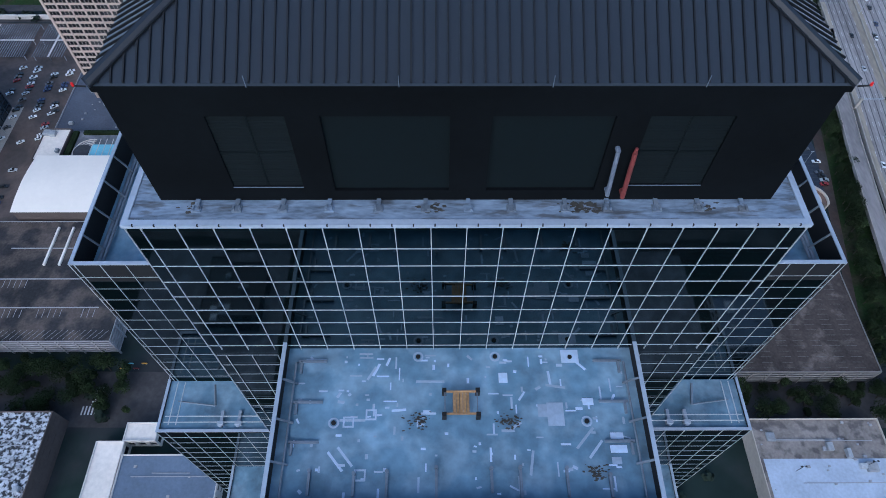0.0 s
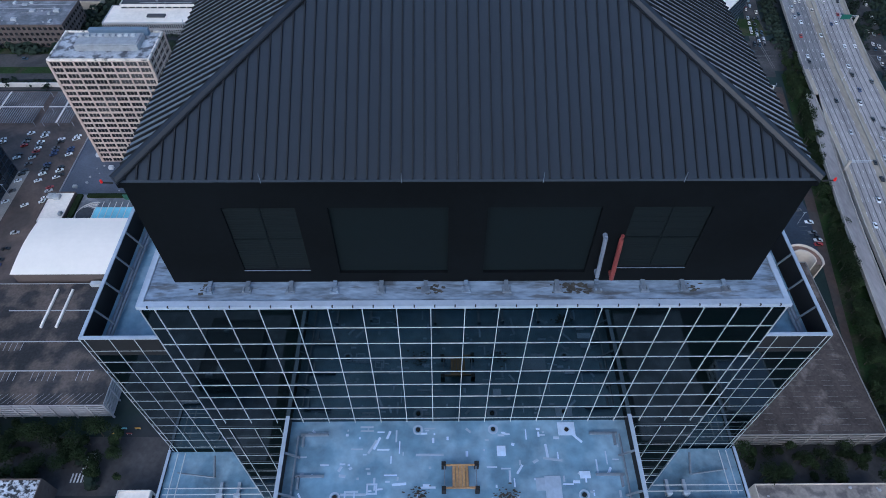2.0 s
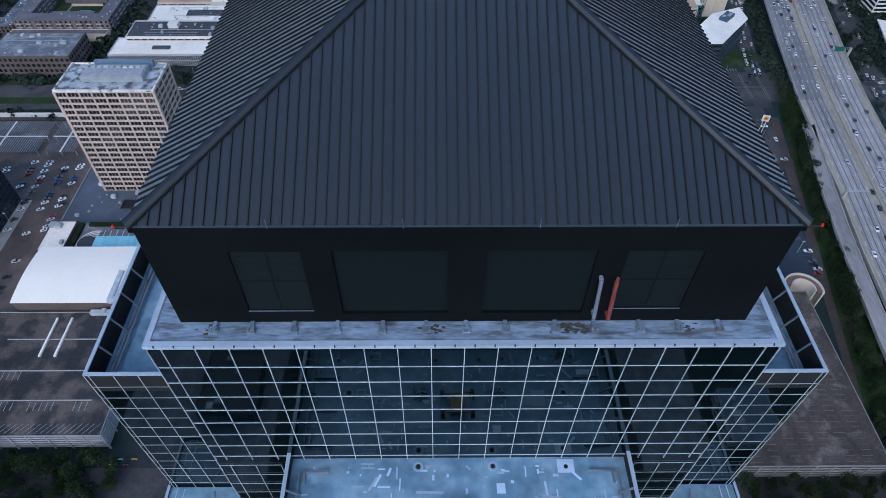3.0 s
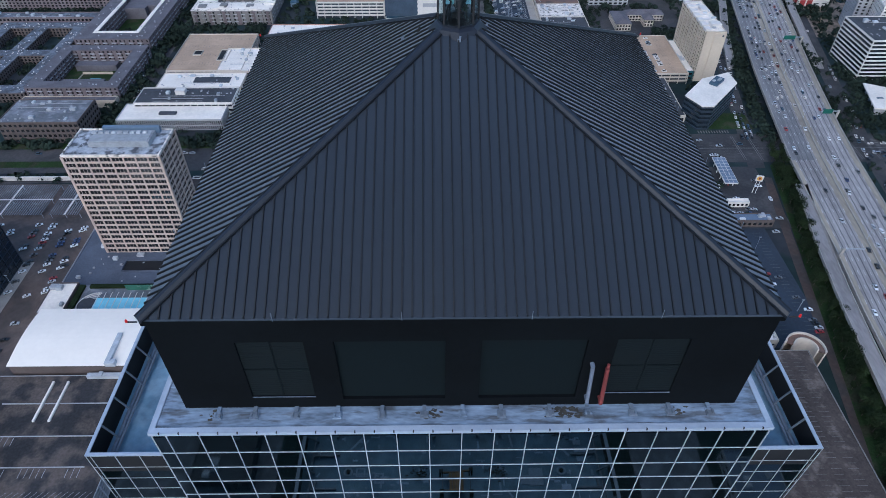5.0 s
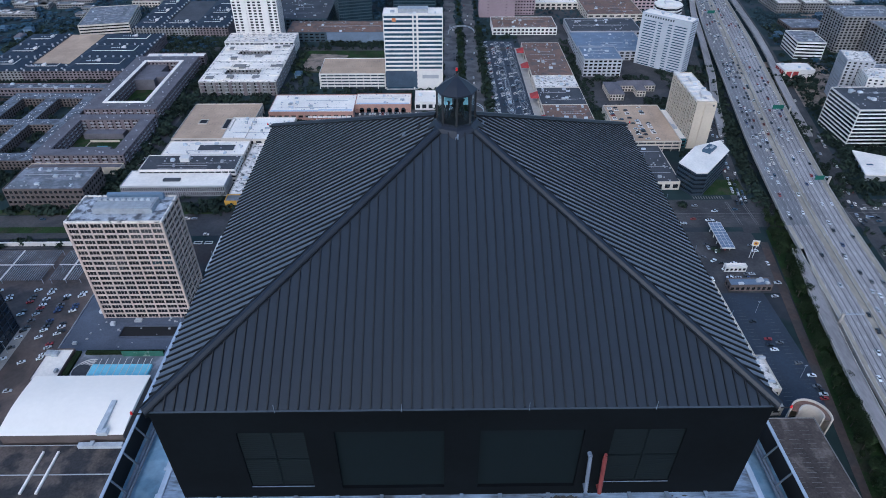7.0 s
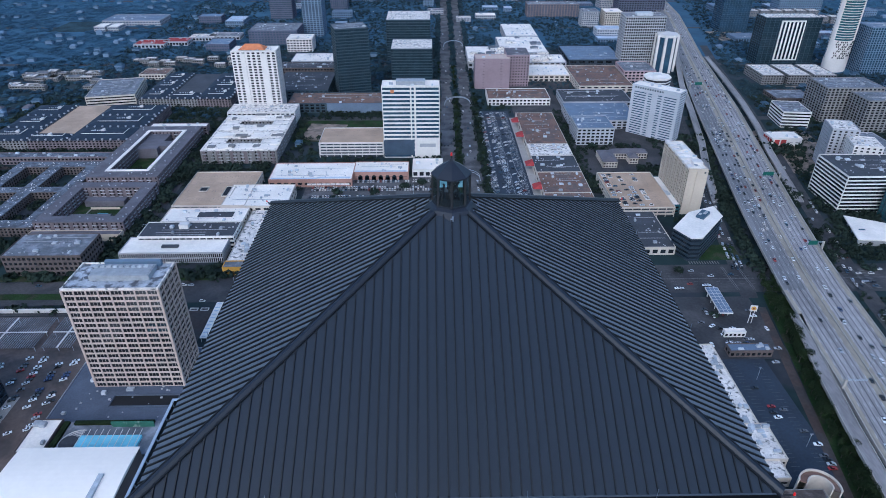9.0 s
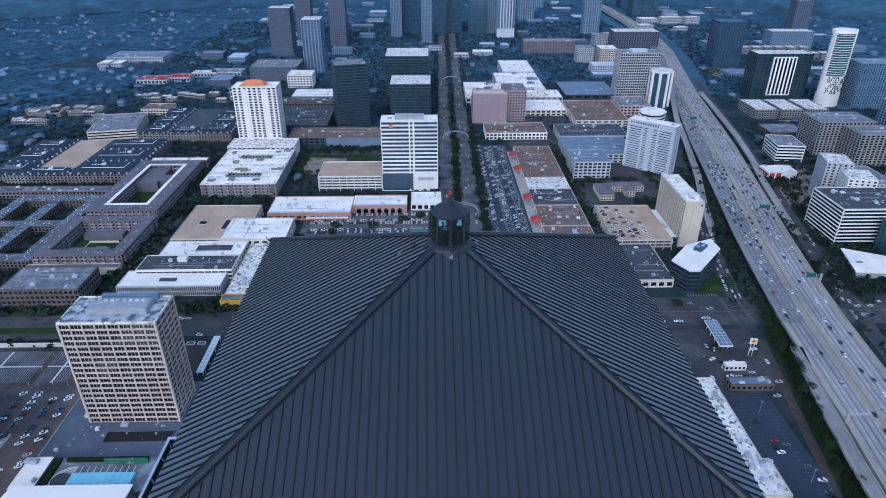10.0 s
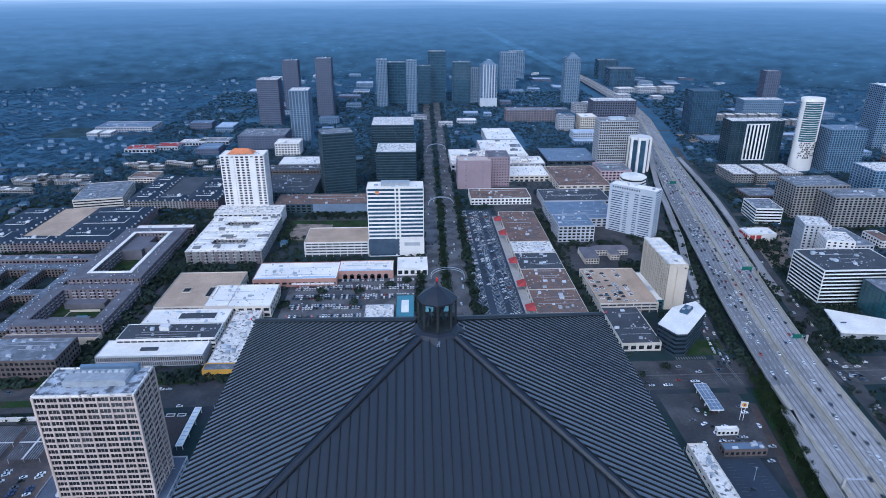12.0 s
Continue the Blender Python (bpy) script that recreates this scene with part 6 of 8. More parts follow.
def court_block(name, label, box, h, floors, wall, roof, strip=None, depth=16, rz=0.0, hip=False):
    """Four wings round a courtyard."""
    x0, x1, y0, y1 = box
    cx, cy, w, d = (x0 + x1) / 2, (y0 + y1) / 2, (x1 - x0) / 2, (y1 - y0) / 2
    FOOT.append((cx, cy, w + 3, d + 3))
    top = thing(name, label, "apartment block", at=(cx, cy, 0), rz=rz)
    fh = h / floors
    k = depth
    wings = [(-w, w, -d, -d + k), (-w, w, d - k, d), (-w, -w + k, -d + k, d - k), (w - k, w, -d + k, d - k)]
    for a, b, c, e in wings:
        s, g = Solid(), Solid().box(a + 0.4, b - 0.4, c + 0.4, e - 0.4, 0, h - 0.2)
        for i in range(floors + 1):
            s.box(a, b, c, e, max(0, i * fh - 0.8), min(h, i * fh + 0.7))
        n = max(2, int((b - a) / 4.2))
        for i in range(n + 1):
            x = a + (b - a) * i / n
            q = 1.15 if i % 4 else 1.9
            s.box(max(a, x - q), min(b, x + q), c - 0.1, c + 0.6, 0, h).box(max(a, x - q), min(b, x + q), e - 0.6, e + 0.1, 0, h)
        n = max(2, int((e - c) / 4.2))
        for i in range(n + 1):
            y = c + (e - c) * i / n
            s.box(a - 0.1, a + 0.6, max(c, y - 1.2), min(e, y + 1.2), 0, h).box(b - 0.6, b + 0.1, max(c, y - 1.2), min(e, y + 1.2), 0, h)
        wing = part("wing", s, top, material=wall)
        part("glazing", g, wing, material=WINDOW)
        bal = Solid()
        for i in range(1, floors):
            for j in range(int((b - a) / 8.4)):
                x = a + 4.2 + j * 8.4
                bal.box(x - 2.0, x + 2.0, c - 1.1, c, i * fh - 0.2, i * fh).box(x - 2.0, x + 2.0, c - 1.1, c - 1.0, i * fh, i * fh + 0.9)
            for j in range(int((e - c) / 8.4)):
                y = c + 4.2 + j * 8.4
                bal.box(b, b + 1.1, y - 2.0, y + 2.0, i * fh - 0.2, i * fh).box(b + 1.0, b + 1.1, y - 2.0, y + 2.0, i * fh, i * fh + 0.9)
        part("balcony_rail", bal, wing, "pale balcony slabs and rails", "stuff", GREYWALL)
        r = Solid().box(a - 0.3, b + 0.3, c - 0.3, e + 0.3, h, h + 0.5)
        if hip:
            r.v += [(a - 0.6, c - 0.6, h + 0.5), (b + 0.6, c - 0.6, h + 0.5), (b + 0.6, e + 0.6, h + 0.5), (a - 0.6, e + 0.6, h + 0.5)]
            m = len(r.v) - 4
            if b - a > e - c:
                j = (e - c) / 2
                r.v += [(a + j, (c + e) / 2, h + 4), (b - j, (c + e) / 2, h + 4)]
                r.f += [(m, m + 1, m + 5, m + 4), (m + 2, m + 3, m + 4, m + 5), (m + 1, m + 2, m + 5), (m + 3, m, m + 4)]
            else:
                j = (b - a) / 2
                r.v += [((a + b) / 2, c + j, h + 4), ((a + b) / 2, e - j, h + 4)]
                r.f += [(m + 1, m + 2, m + 5, m + 4), (m + 3, m, m + 4, m + 5), (m, m + 1, m + 4), (m + 2, m + 3, m + 5)]
        part("roof", r, top, material=roof)
        if strip and depth < 20:
            m = 3.6
            c2 = (a + k - m, b - k + m, e - m, e) if c == -d else (a + k - m, b - k + m, c, c + m) if e == d else (b - m, b, c, e) if a == -w else (a, a + m, c, e)
            part("roof_strip", Solid().box(c2[0], c2[1], c2[2], c2[3], h + 0.5, h + 1.1), top, "white flat roof strip", material=strip)
        elif strip:
            part("roof_strip", Solid().box(a + k * 0.28, b - k * 0.28, c + k * 0.28, e - k * 0.28, h + 0.5, h + 0.9) if b - a > k and e - c > k else Solid().box(a + 3, b - 3, c + 3, e - 3, h + 0.5, h + 0.9), top, "white flat roof strip", material=strip)
        rr = random.Random(int(a + b * 3 + c * 7 + cx))
        vents = Solid()
        for i in range(int((b - a) * (e - c) / 110)):
            x, y = rr.uniform(a + 1.5, b - 1.5), rr.uniform(c + 1.5, e - 1.5)
            zz, q = h + (3.0 if hip else 0.9), rr.uniform(0.25, 0.6)
            vents.box(x - q, x + q, y - q * 0.8, y + q * 0.8, h, zz + q)
        part("roof_vents", vents, wing, "scattered small roof vents", "stuff", GREYWALL)
    part("courtyard", Solid().box(-w + k, w - k, -d + k, d - k, 0, 0.3), top, "green courtyard garden", material=GRASS)
    return top


strip_court = court_block("courtyard_flats", "brown brick flats with white roof strips round a court", (-352, -280, 558, 704), 15, 4, MAUVEBRICK, MAUVEROOF, WHITE, 17)
for a in ((-19, 4, 10, 56), (4.02, 19, 18, 34)):
    part("inner_block", Solid().box(*a, 0, 12), strip_court, "inner wing under a mauve roof", material=MAUVEROOF)
B("rear_wing", "narrow flats wing with a white flat roof", (-345, -276, 708, 720), 13, 4, (16, 3), MAUVEBRICK, roof=WHITE, units=3)
beige_a = court_block("courtyard_flats", "beige flats with broad white roofs round courts", (-258, -174, 626, 684), 15, 4, GREIGE, WHITE_WORN, WHITE, 22)
beige_b = court_block("courtyard_flats", "beige flats with broad white roofs round courts", (-258, -174, 686, 744), 15, 4, GREIGE, WHITE_WORN, WHITE, 22)
for top in (beige_a, beige_b):
    for i in range(16):
        x, y = rng.uniform(-38, 38), rng.choice((rng.uniform(-26, -10), rng.uniform(10, 26)))
        w, d, z = rng.uniform(2, 7), rng.uniform(1.5, 4), rng.uniform(16.2, 17.8)
        part("roof_block", Solid().box(x - w, x + w, y - d, y + d, 15.5, z).box(x - w - 0.3, x + w + 0.3, y - d - 0.3, y + d + 0.3, z, z + 0.35), top, "raised roof section", material=WHITE if i % 3 else GREIGE)
    for i in range(11):
        x = -38 + i * 7.6
        part("bay", Solid().box(x - 1.6, x + 1.6, -30.1, -28.9, 0, 14.5), top, "projecting wall bay", material=GREIGE if i % 2 else MAUVEBRICK)

u_block = court_block("courtyard_flats", "mauve-roofed brick flats with balconies round a pool court", (-357, -277, 466, 549), 13, 4, MAUVEBRICK, MAUVEROOF, None, 11)
for a in ((-22, 16, -26, -12), (-22, 16, 14, 24)):
    part("inner_block", Solid().box(*a, 0, 6), u_block, "low inner block under a mauve roof", material=MAUVEROOF)
part("pool", Solid().box(-4, 6, -6, 0, 0.3, 0.6), u_block, "green swimming pool", material=TEALROOF)
part("pool_fence", Solid().box(-14, 14, 8, 8.4, 0.3, 2.6).box(-14, -13.6, -8, 8, 0.3, 1.4), u_block, "cream slatted fence", material=CREAM)
B("cream_fronted_bar", "long low bar with a cream front and dark flat roof", (-358, -277, 455, 463), 6, 1, (1, 1), CREAM, roof=MAUVEROOF, band=0.95, units=0)


def grid_flats():
    """Low flats under grey flat roofs, crossing round planted courts."""
    cx, cy, h = -403, 538, 9.0
    top = thing("grey_roofed_flats", "low flats under blue-grey flat roofs round planted courts", "apartment block", at=(cx, cy, 0))
    FOOT.append((cx, cy, 48, 76))
    rr = random.Random(31)
    bars = [(-448, -358, 464, 478), (-448, -358, 536, 548), (-448, -358, 598, 612)]
    bars += [(x, x + 13, y0, y1) for x in (-448, -410, -371) for y0, y1 in ((478, 536), (548, 598))]
    for x0, x1, y0, y1 in bars:
        a, b, c, e = x0 - cx, x1 - cx, y0 - cy, y1 - cy
        q = Solid()
        for z in (0, 3.0, 6.0, 8.6):
            q.box(a, b, c, e, max(0, z - 0.5), z + 0.4)
        for i in range(int((b - a) / 3.6) + 1):
            x = a + 0.5 + (b - a - 1) * i / int((b - a) / 3.6)
            q.box(x - 0.8, x + 0.8, c - 0.05, c + 0.5, 0, h)
        for i in range(int((e - c) / 3.6) + 1):
            y = c + 0.5 + (e - c - 1) * i / int((e - c) / 3.6)
            q.box(b - 0.5, b + 0.05, y - 0.8, y + 0.8, 0, h)
        wing = part("wing", q, top, "grey-brown wall", "stuff", BROWNWALL)
        part("glazing", Solid().box(a + 0.4, b - 0.4, c + 0.4, e - 0.4, 0, h - 0.2), wing, material=WINDOW)
        part("roof", Solid().box(a, b, c, e, h, h + 0.4).box(a + 0.05, b - 0.05, c + 0.05, c + 0.4, h + 0.4, h + 0.7), top, "blue-grey flat roof", material=COURTROOF)
        q = Solid()
        for i in range(int((b - a) * (e - c) / 34)):
            x, y, k = rr.uniform(a + 1, b - 1), rr.uniform(c + 1, e - 1), rr.uniform(0.2, 0.5)
            q.box(x - k, x + k, y - k * 0.7, y + k * 0.7, h + 0.4, h + 0.5 + k)
        part("roof_vents", q, wing, "small white roof vents", "stuff", WHITEWALL)


grid_flats()


def slate_flats(label, box, h, deck, deck_mat):
    """Flats under low slate roofs, with white dormers and trims, round a parking deck."""
    x0, x1, y0, y1 = box
    cx, cy, w, d = (x0 + x1) / 2, (y0 + y1) / 2, (x1 - x0) / 2, (y1 - y0) / 2
    FOOT.append((cx, cy, w + 3, d + 3))
    top = thing("slate_roofed_flats", label, "apartment block", at=(cx, cy, 0))
    dx0, dx1, dy0, dy1 = deck
    rr = random.Random(int(cx))
    part("parking_deck", Solid().box(dx0 - cx, dx1 - cx, dy0 - cy, dy1 - cy, 0, h - 1), top, "flat parking deck", material=deck_mat)
    blocks = []
    for a, b in ((-w, dx0 - cx - 1), (dx1 - cx + 1, w)):
        n = 3
        for i in range(n):
            blocks.append((a, b, -d + 2 * d * i / n, -d + 2 * d * (i + 1) / n - 1))
    blocks.append((dx0 - cx - 1, dx1 - cx + 1, -d, dy0 - cy - 1))
    for a, b, c, e in blocks:
        if b - a < 4 or e - c < 4:
            continue
        s = Solid()
        fh = h / 4
        for i in range(5):
            s.box(a, b, c, e, max(0, i * fh - 0.7), min(h, i * fh + 0.6))
        for lo, hi, ax in ((a, b, 0), (c, e, 1)):
            n = max(2, int((hi - lo) / 4))
            for i in range(n + 1):
                m = lo + (hi - lo) * i / n
                p, q = max(lo, m - 0.9), min(hi, m + 0.9)
                if ax == 0:
                    s.box(p, q, c - 0.15, c + 0.5, 0, h).box(p, q, e - 0.5, e + 0.15, 0, h)
                else:
                    s.box(a - 0.15, a + 0.5, p, q, 0, h).box(b - 0.5, b + 0.15, p, q, 0, h)
        wing = part("wing", s, top, "brick and pale trim walls", "stuff", rr.choice((MAUVEBRICK, GREIGE)))
        part("glazing", Solid().box(a + 0.4, b - 0.4, c + 0.4, e - 0.4, 0, h - 0.2), wing, material=WINDOW)
        roof = Solid()
        j = min(b - a, e - c) * 0.3
        roof.v = [(a - 0.6, c - 0.6, h), (b + 0.6, c - 0.6, h), (b + 0.6, e + 0.6, h), (a - 0.6, e + 0.6, h), (a + j, c + j, h + 3.4), (b - j, c + j, h + 3.4), (b - j, e - j, h + 3.4), (a + j, e - j, h + 3.4)]
        roof.f = BOX_FACES
        part("roof", roof, top, "dark slate mansard roof", material=SLATE)
        part("roof_trim", Solid().box(a + j, b - j, c + j - 0.3, c + j + 0.3, h + 3.4, h + 3.9).box(b - j - 0.3, b - j + 0.3, c + j, e - j, h + 3.4, h + 3.9), top, "white roof edge trim", material=WHITEWALL)
        x, y = rr.uniform(a + j, (a + b) / 2), (c + e) / 2 + rr.uniform(-2, 2)
        for i in range(6):
            x += rr.uniform(1.5, 3.2)
            if x < b - j:
                part("vent_unit", Solid().box(x - 0.5, x + 0.5, y - 0.6, y + 0.6, h + 3.4, h + rr.uniform(4.0, 5.0)), top, material=UNIT)
        x = min(x + 3, b - j)
        part("gable", Solid().prism([(x - 1.8, y - 1.5), (x + 1.8, y - 1.5), (x + 1.8, y + 2.0), (x, y + 4.0), (x - 1.8, y + 2.0)], h + 3.4, h + 5.4), top, "white roof dormer", material=WHITEWALL)
        n = max(1, int((b - a) / 9))
        for i in range(n):
            x = a + (b - a) * (i + 0.5) / n
            part("dormer", Solid().box(x - 0.9, x + 0.9, c - 0.3, c + 1.6, h - 0.2, h + 1.8), top, "pale dormer", material=GREYWALL)
        n = max(1, int((e - c) / 10))
        for i in range(n):
            y = c + (e - c) * (i + 0.5) / n
            part("dormer", Solid().box(b - 1.6, b + 0.3, y - 0.9, y + 0.9, h - 0.2, h + 1.8), top, "pale dormer", material=GREYWALL)


slate_flats("brick flats under slate mansard roofs round a tan deck", (-522, -352, 668, 798), 12, (-472, -428, 690, 797), TANROOF)
slate_flats("brick flats under slate mansard roofs round a dark deck", (-404, -278, 822, 950), 12, (-365, -325, 850, 948), DARKROOF)
for y in (468, 500, 532, 564):
    B("garden_flats", "low grey-roofed flats with flat roof", (-520, -452, y, y + 14), 7, 2, (14, 3), BROWNWALL, roof=GREYROOF, units=4)
sheet("road_flats", -520, -358, 613, 621, LOT_BROWN, "brown paved lane between the flats", 0.05)
B("garden_flats", "low brick flats with a pale flat roof", (-500, -360, 626, 640), 8, 2, (34, 3), MAUVEBRICK, roof=COURTROOF, units=8)
B("tan_office_slab", "tan stepped low office with long bands", (-484, -420, 824, 910), 15, 4, (1, 1), BEIGE, roof=GREYROOF, band=0.55, pier=0.02, units=4, rz=12)

# dark glass offices and the towers further up the boulevard
B("black_glass_tower", "tall black glass office slab", (-141, -94, 880, 920), 92, 22, (16, 12), HAZED_DARK_BAND, HAZED_DARK_GLASS, GREYROOF, band=0.3, pier=0.03, rz=16, units=3, category="tower")
B("black_glass_block", "black glass stepped office block", (-61, 1, 922, 985), 54, 13, (16, 14), HAZED_DARK_BAND, HAZED_DARK_GLASS, WHITE_WORN, band=0.3, pier=0.03, units=4, category="tower")
B("black_glass_block", "black glass office block with pale roof", (-76, -2, 1062, 1140), 68, 16, (16, 14), HAZED_DARK_BAND, HAZED_DARK_GLASS, WHITE_WORN, band=0.3, pier=0.03, units=4, category="tower")
B("long_deck", "long office deck with tan roof and pale front wall", (-195, -64, 798, 846), 12, 3, (18, 6), HAZED_DARK_BAND, roof=BROWNROOF, units=9, band=0.4)
single("pale_wall", Solid().box(-38, 38, -0.6, 0.6, 0, 13), BLUEROOF, "pale blue plain front wall", "wall", at=(-104, 796, 0))
B("dark_deck", "dark-roofed deck building with flat roof", (-225, -148, 850, 945), 14, 3, (12, 10), HAZED_DARK_BAND, roof=DARKROOF, units=9)
B("white_store", "white-roofed store with flat roof", (-230, -140, 1010, 1060), 14, 2, (10, 6), GREYWALL, roof=WHITE, units=8)
B("office_bar", "long office bar with flat roof", (-250, -150, 960, 996), 16, 4, (20, 6), BROWNWALL, roof=DARKROOF, units=6)
B("white_frame_tower", "dark tower with white frame fins", (-250, -212, 1252, 1300), 100, 26, (6, 6), BLUE_HAZE_FRAME, PLUM_HAZE_GLASS, WHITE_WORN, band=0.25, pier=0.3, category="tower")
B("brown_tower", "brown banded office tower", (-352, -304, 1420, 1466), 100, 24, (14, 12), PLUM_HAZE, PLUM_HAZE_GLASS, WHITE_WORN, band=0.55, pier=0.1, category="tower")
B("brown_deck_office", "wide brown mid-rise office", (-340, -250, 1180, 1250), 26, 6, (16, 10), PLUM_HAZE, PLUM_HAZE_GLASS, roof=GREYROOF, units=6)
B("white_condo_slab", "white mid-rise block with flat roof", (-260, -215, 1130, 1170), 22, 5, (8, 6), WHITEWALL, roof=WHITE)
B("brown_twin_tower", "reddish brown high-rise with flat roof", (-330, -292, 1616, 1650), 122, 30, (8, 8), PLUM_HAZE, PLUM_HAZE_GLASS, GREYROOF, band=0.4, pier=0.4, category="tower")
B("brown_twin_tower", "reddish brown high-rise with flat roof", (-236, -198, 1534, 1570), 134, 32, (8, 8), PLUM_HAZE, PLUM_HAZE_GLASS, GREYROOF, band=0.4, pier=0.4, category="tower")
# bluish walls and glass stand in for haze on these far towers
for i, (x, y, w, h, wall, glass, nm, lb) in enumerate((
        (-84, 1660, 14, 120, BLUE_HAZE_FRAME, PLUM_HAZE_GLASS, "slim_white_tower", "slim white high-rise with dark glass"),
        (-48, 1700, 26, 108, BLUE_HAZE_BAND, BLUEGLASS, "blue_glass_tower", "blue glass high-rise with flat roof"),
        (-6, 1570, 13, 126, BLUE_HAZE_FRAME, PLUM_HAZE_GLASS, "slim_white_tower", "slim pale-framed high-rise with flat roof"),
        (28, 1690, 17, 100, BLUE_HAZE_BAND, BLUEGLASS, "blue_glass_tower", "blue glass stepped tower"),
        (62, 1720, 24, 134, BLUE_HAZE_BAND, BLUEGLASS, "blue_glass_tower", "tall blue glass tower"),
        (128, 1700, 24, 108, BLUE_HAZE_BAND, BLUEGLASS, "blue_glass_tower", "broad blue glass tower"),
        (196, 1652, 22, 106, BLUE_HAZE_FRAME, PLUM_HAZE_GLASS, "white_crowned_tower", "white high-rise with fins and a stepped crown"),
        (158, 1710, 18, 92, BLUE_HAZE_FRAME, PLUM_HAZE_GLASS, "grey_tower", "grey flanking high-rise with flat roof"),
        (292, 1960, 24, 110, BLUE_HAZE_FRAME, PLUM_HAZE_GLASS, "beige_tower", "beige high-rise with flat roof"),
        (360, 2220, 26, 92, BLUE_HAZE_FRAME, PLUM_HAZE_GLASS, "beige_tower", "beige high-rise with flat roof"),
        (428, 1700, 21, 118, BLUE_HAZE_FRAME, PLUM_HAZE_GLASS, "spired_tower", "grey stone high-rise with a stepped crown"),
        (680, 2212, 34, 62, HAZED_BLUE_BAND, HAZED_BLUE_GLASS, "dark_office", "dark glass office block"),
        (664, 2000, 40, 56, HAZED_BLUE_BAND, HAZED_BLUE_GLASS, "dark_office", "dark glass office block"),
        (1026, 1770, 22, 74, PLUM_HAZE, PLUM_HAZE_GLASS, "beige_tower", "beige high-rise with flat roof"),
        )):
    b = B(nm, lb, (x - w, x + w, y, y + 1.6 * w), h, max(4, int(h / 4)), (7, 7), wall, glass, GREYROOF, band=0.2 if wall in (BLUE_HAZE_BAND, HAZED_BLUE_BAND) else 0.3, pier=0.4 if wall not in (BLUE_HAZE_BAND, HAZED_BLUE_BAND) else 0.08, units=2, category="tower")
    if nm in ("white_crowned_tower", "spired_tower"):
        s = Solid()
        for k in range(4):
            q = w * (0.75 - 0.17 * k)
            s.box(-q, q, -q, q, h + k * 3.4, h + k * 3.4 + 3.4)
        part("crown", s, b, "stepped crown", material=wall)
    if nm == "white_crowned_tower":
        for k in range(5):
            part("fin", Solid().box(-15 + k * 7.2, -12.6 + k * 7.2, -1.6 * w / 2 - 0.6, -1.6 * w / 2, 0, h + 2), b, "pale vertical fin", material=PALEWALL)
        part("base_block", Solid().box(-w - 0.6, w + 0.6, -1.6 * w / 2 - 1.2, -1.6 * w / 2 + 2, 0, 22), b, "pale base block", material=PALEWALL)
B("brown_office_pair", "brown brick mid-rise office", (430, 536, 1480, 1530), 40, 10, (18, 8), PLUM_HAZE, roof=WHITE_WORN)
B("beige_midrise", "beige mid-rise office with flat roof", (315, 350, 1334, 1368), 30, 8, (8, 8), GREYWALL, PLUM_HAZE_GLASS, roof=GREYROOF)
B("beige_midrise", "beige mid-rise office with flat roof", (362, 398, 1330, 1372), 30, 8, (8, 8), BEIGE, roof=WHITE)
B("brick_midrise", "long brick mid-rise with flat roof", (215, 330, 1440, 1480), 26, 6, (18, 6), MAUVEBRICK, PLUM_HAZE_GLASS, roof=GREYROOF)

# east of the freeway
B("banded_office", "white banded mid-rise office with dark ribbon windows", (388, 468, 499, 552), 37, 10, (1, 1), WHITEWALL, WINDOW, DARKROOF, band=0.36, pier=0.02, units=9)
B("teal_glass_office", "teal glass office block", (424, 520, 452, 494), 30, 8, (16, 8), DARKWALL, TEALGLASS, GREYROOF, band=0.06, pier=0.04)
tri = thing("wedge_canopy", "white wedge-shaped low roof", "building", at=(0, 0, 0))
part("wall", Solid().prism([(372, 437), (420, 432), (436, 446), (384, 474)], 0, 7), tri, material=GREYWALL)
part("roof", Solid().prism([(369, 434), (424, 428), (440, 448), (381, 478)], 7, 8), tri, "white wedge roof", material=WHITE)
B("white_condo_pair", "white balcony condominium tower", (430, 457, 596, 628), 46, 14, (5, 9), GREYWALL, WINDOW, WHITE_WORN, band=0.45, pier=0.55, rz=-14, category="tower")
B("white_condo_pair", "white balcony condominium tower with grey sides", (436, 464, 564, 594), 40, 12, (5, 7), WHITEWALL, WINDOW, WHITE_WORN, band=0.45, pier=0.55, rz=-14, category="tower")
B("banded_lowrise", "white banded five-storey parking office", (448, 482, 730, 775), 20, 5, (1, 1), WHITEWALL, WINDOW, GREYROOF, band=0.5, pier=0.02, units=4, rz=-6)
red = B("red_sided_store", "white store with red side panels", (404, 440, 668, 690), 9, 1, (4, 3), WHITEWALL, roof=WHITE, units=3, band=0.9)
for y in (-8, -2.5, 3, 8):
    part("panel", Solid().box(-18.4, -18.0, y - 2, y + 2, 0.5, 8), red, "crimson wall panel", material=REDROOF)
for x in (-12, -4):
    part("panel", Solid().box(x - 3, x + 3, -11.4, -11.0, 0.5, 8), red, "crimson wall panel", material=REDROOF)
B("beige_condo_tower", "beige gridded condominium block", (506, 580, 752, 800), 44, 13, (14, 8), GREIGE, WINDOW, GREYROOF, band=0.36, pier=0.36, units=6, category="tower")
B("beige_condo_tower", "beige gridded condominium block with white roof", (536, 620, 712, 750), 40, 12, (14, 6), GREIGE, WINDOW, GREYROOF, band=0.36, pier=0.36, units=6, category="tower")
B("teal_condo_tower", "blue-grey glass condominium with flat roof", (640, 720, 790, 840), 52, 14, (14, 8), BLUE_HAZE_FRAME, BLUEGLASS, WHITE_WORN, band=0.25, pier=0.3, units=5, category="tower")
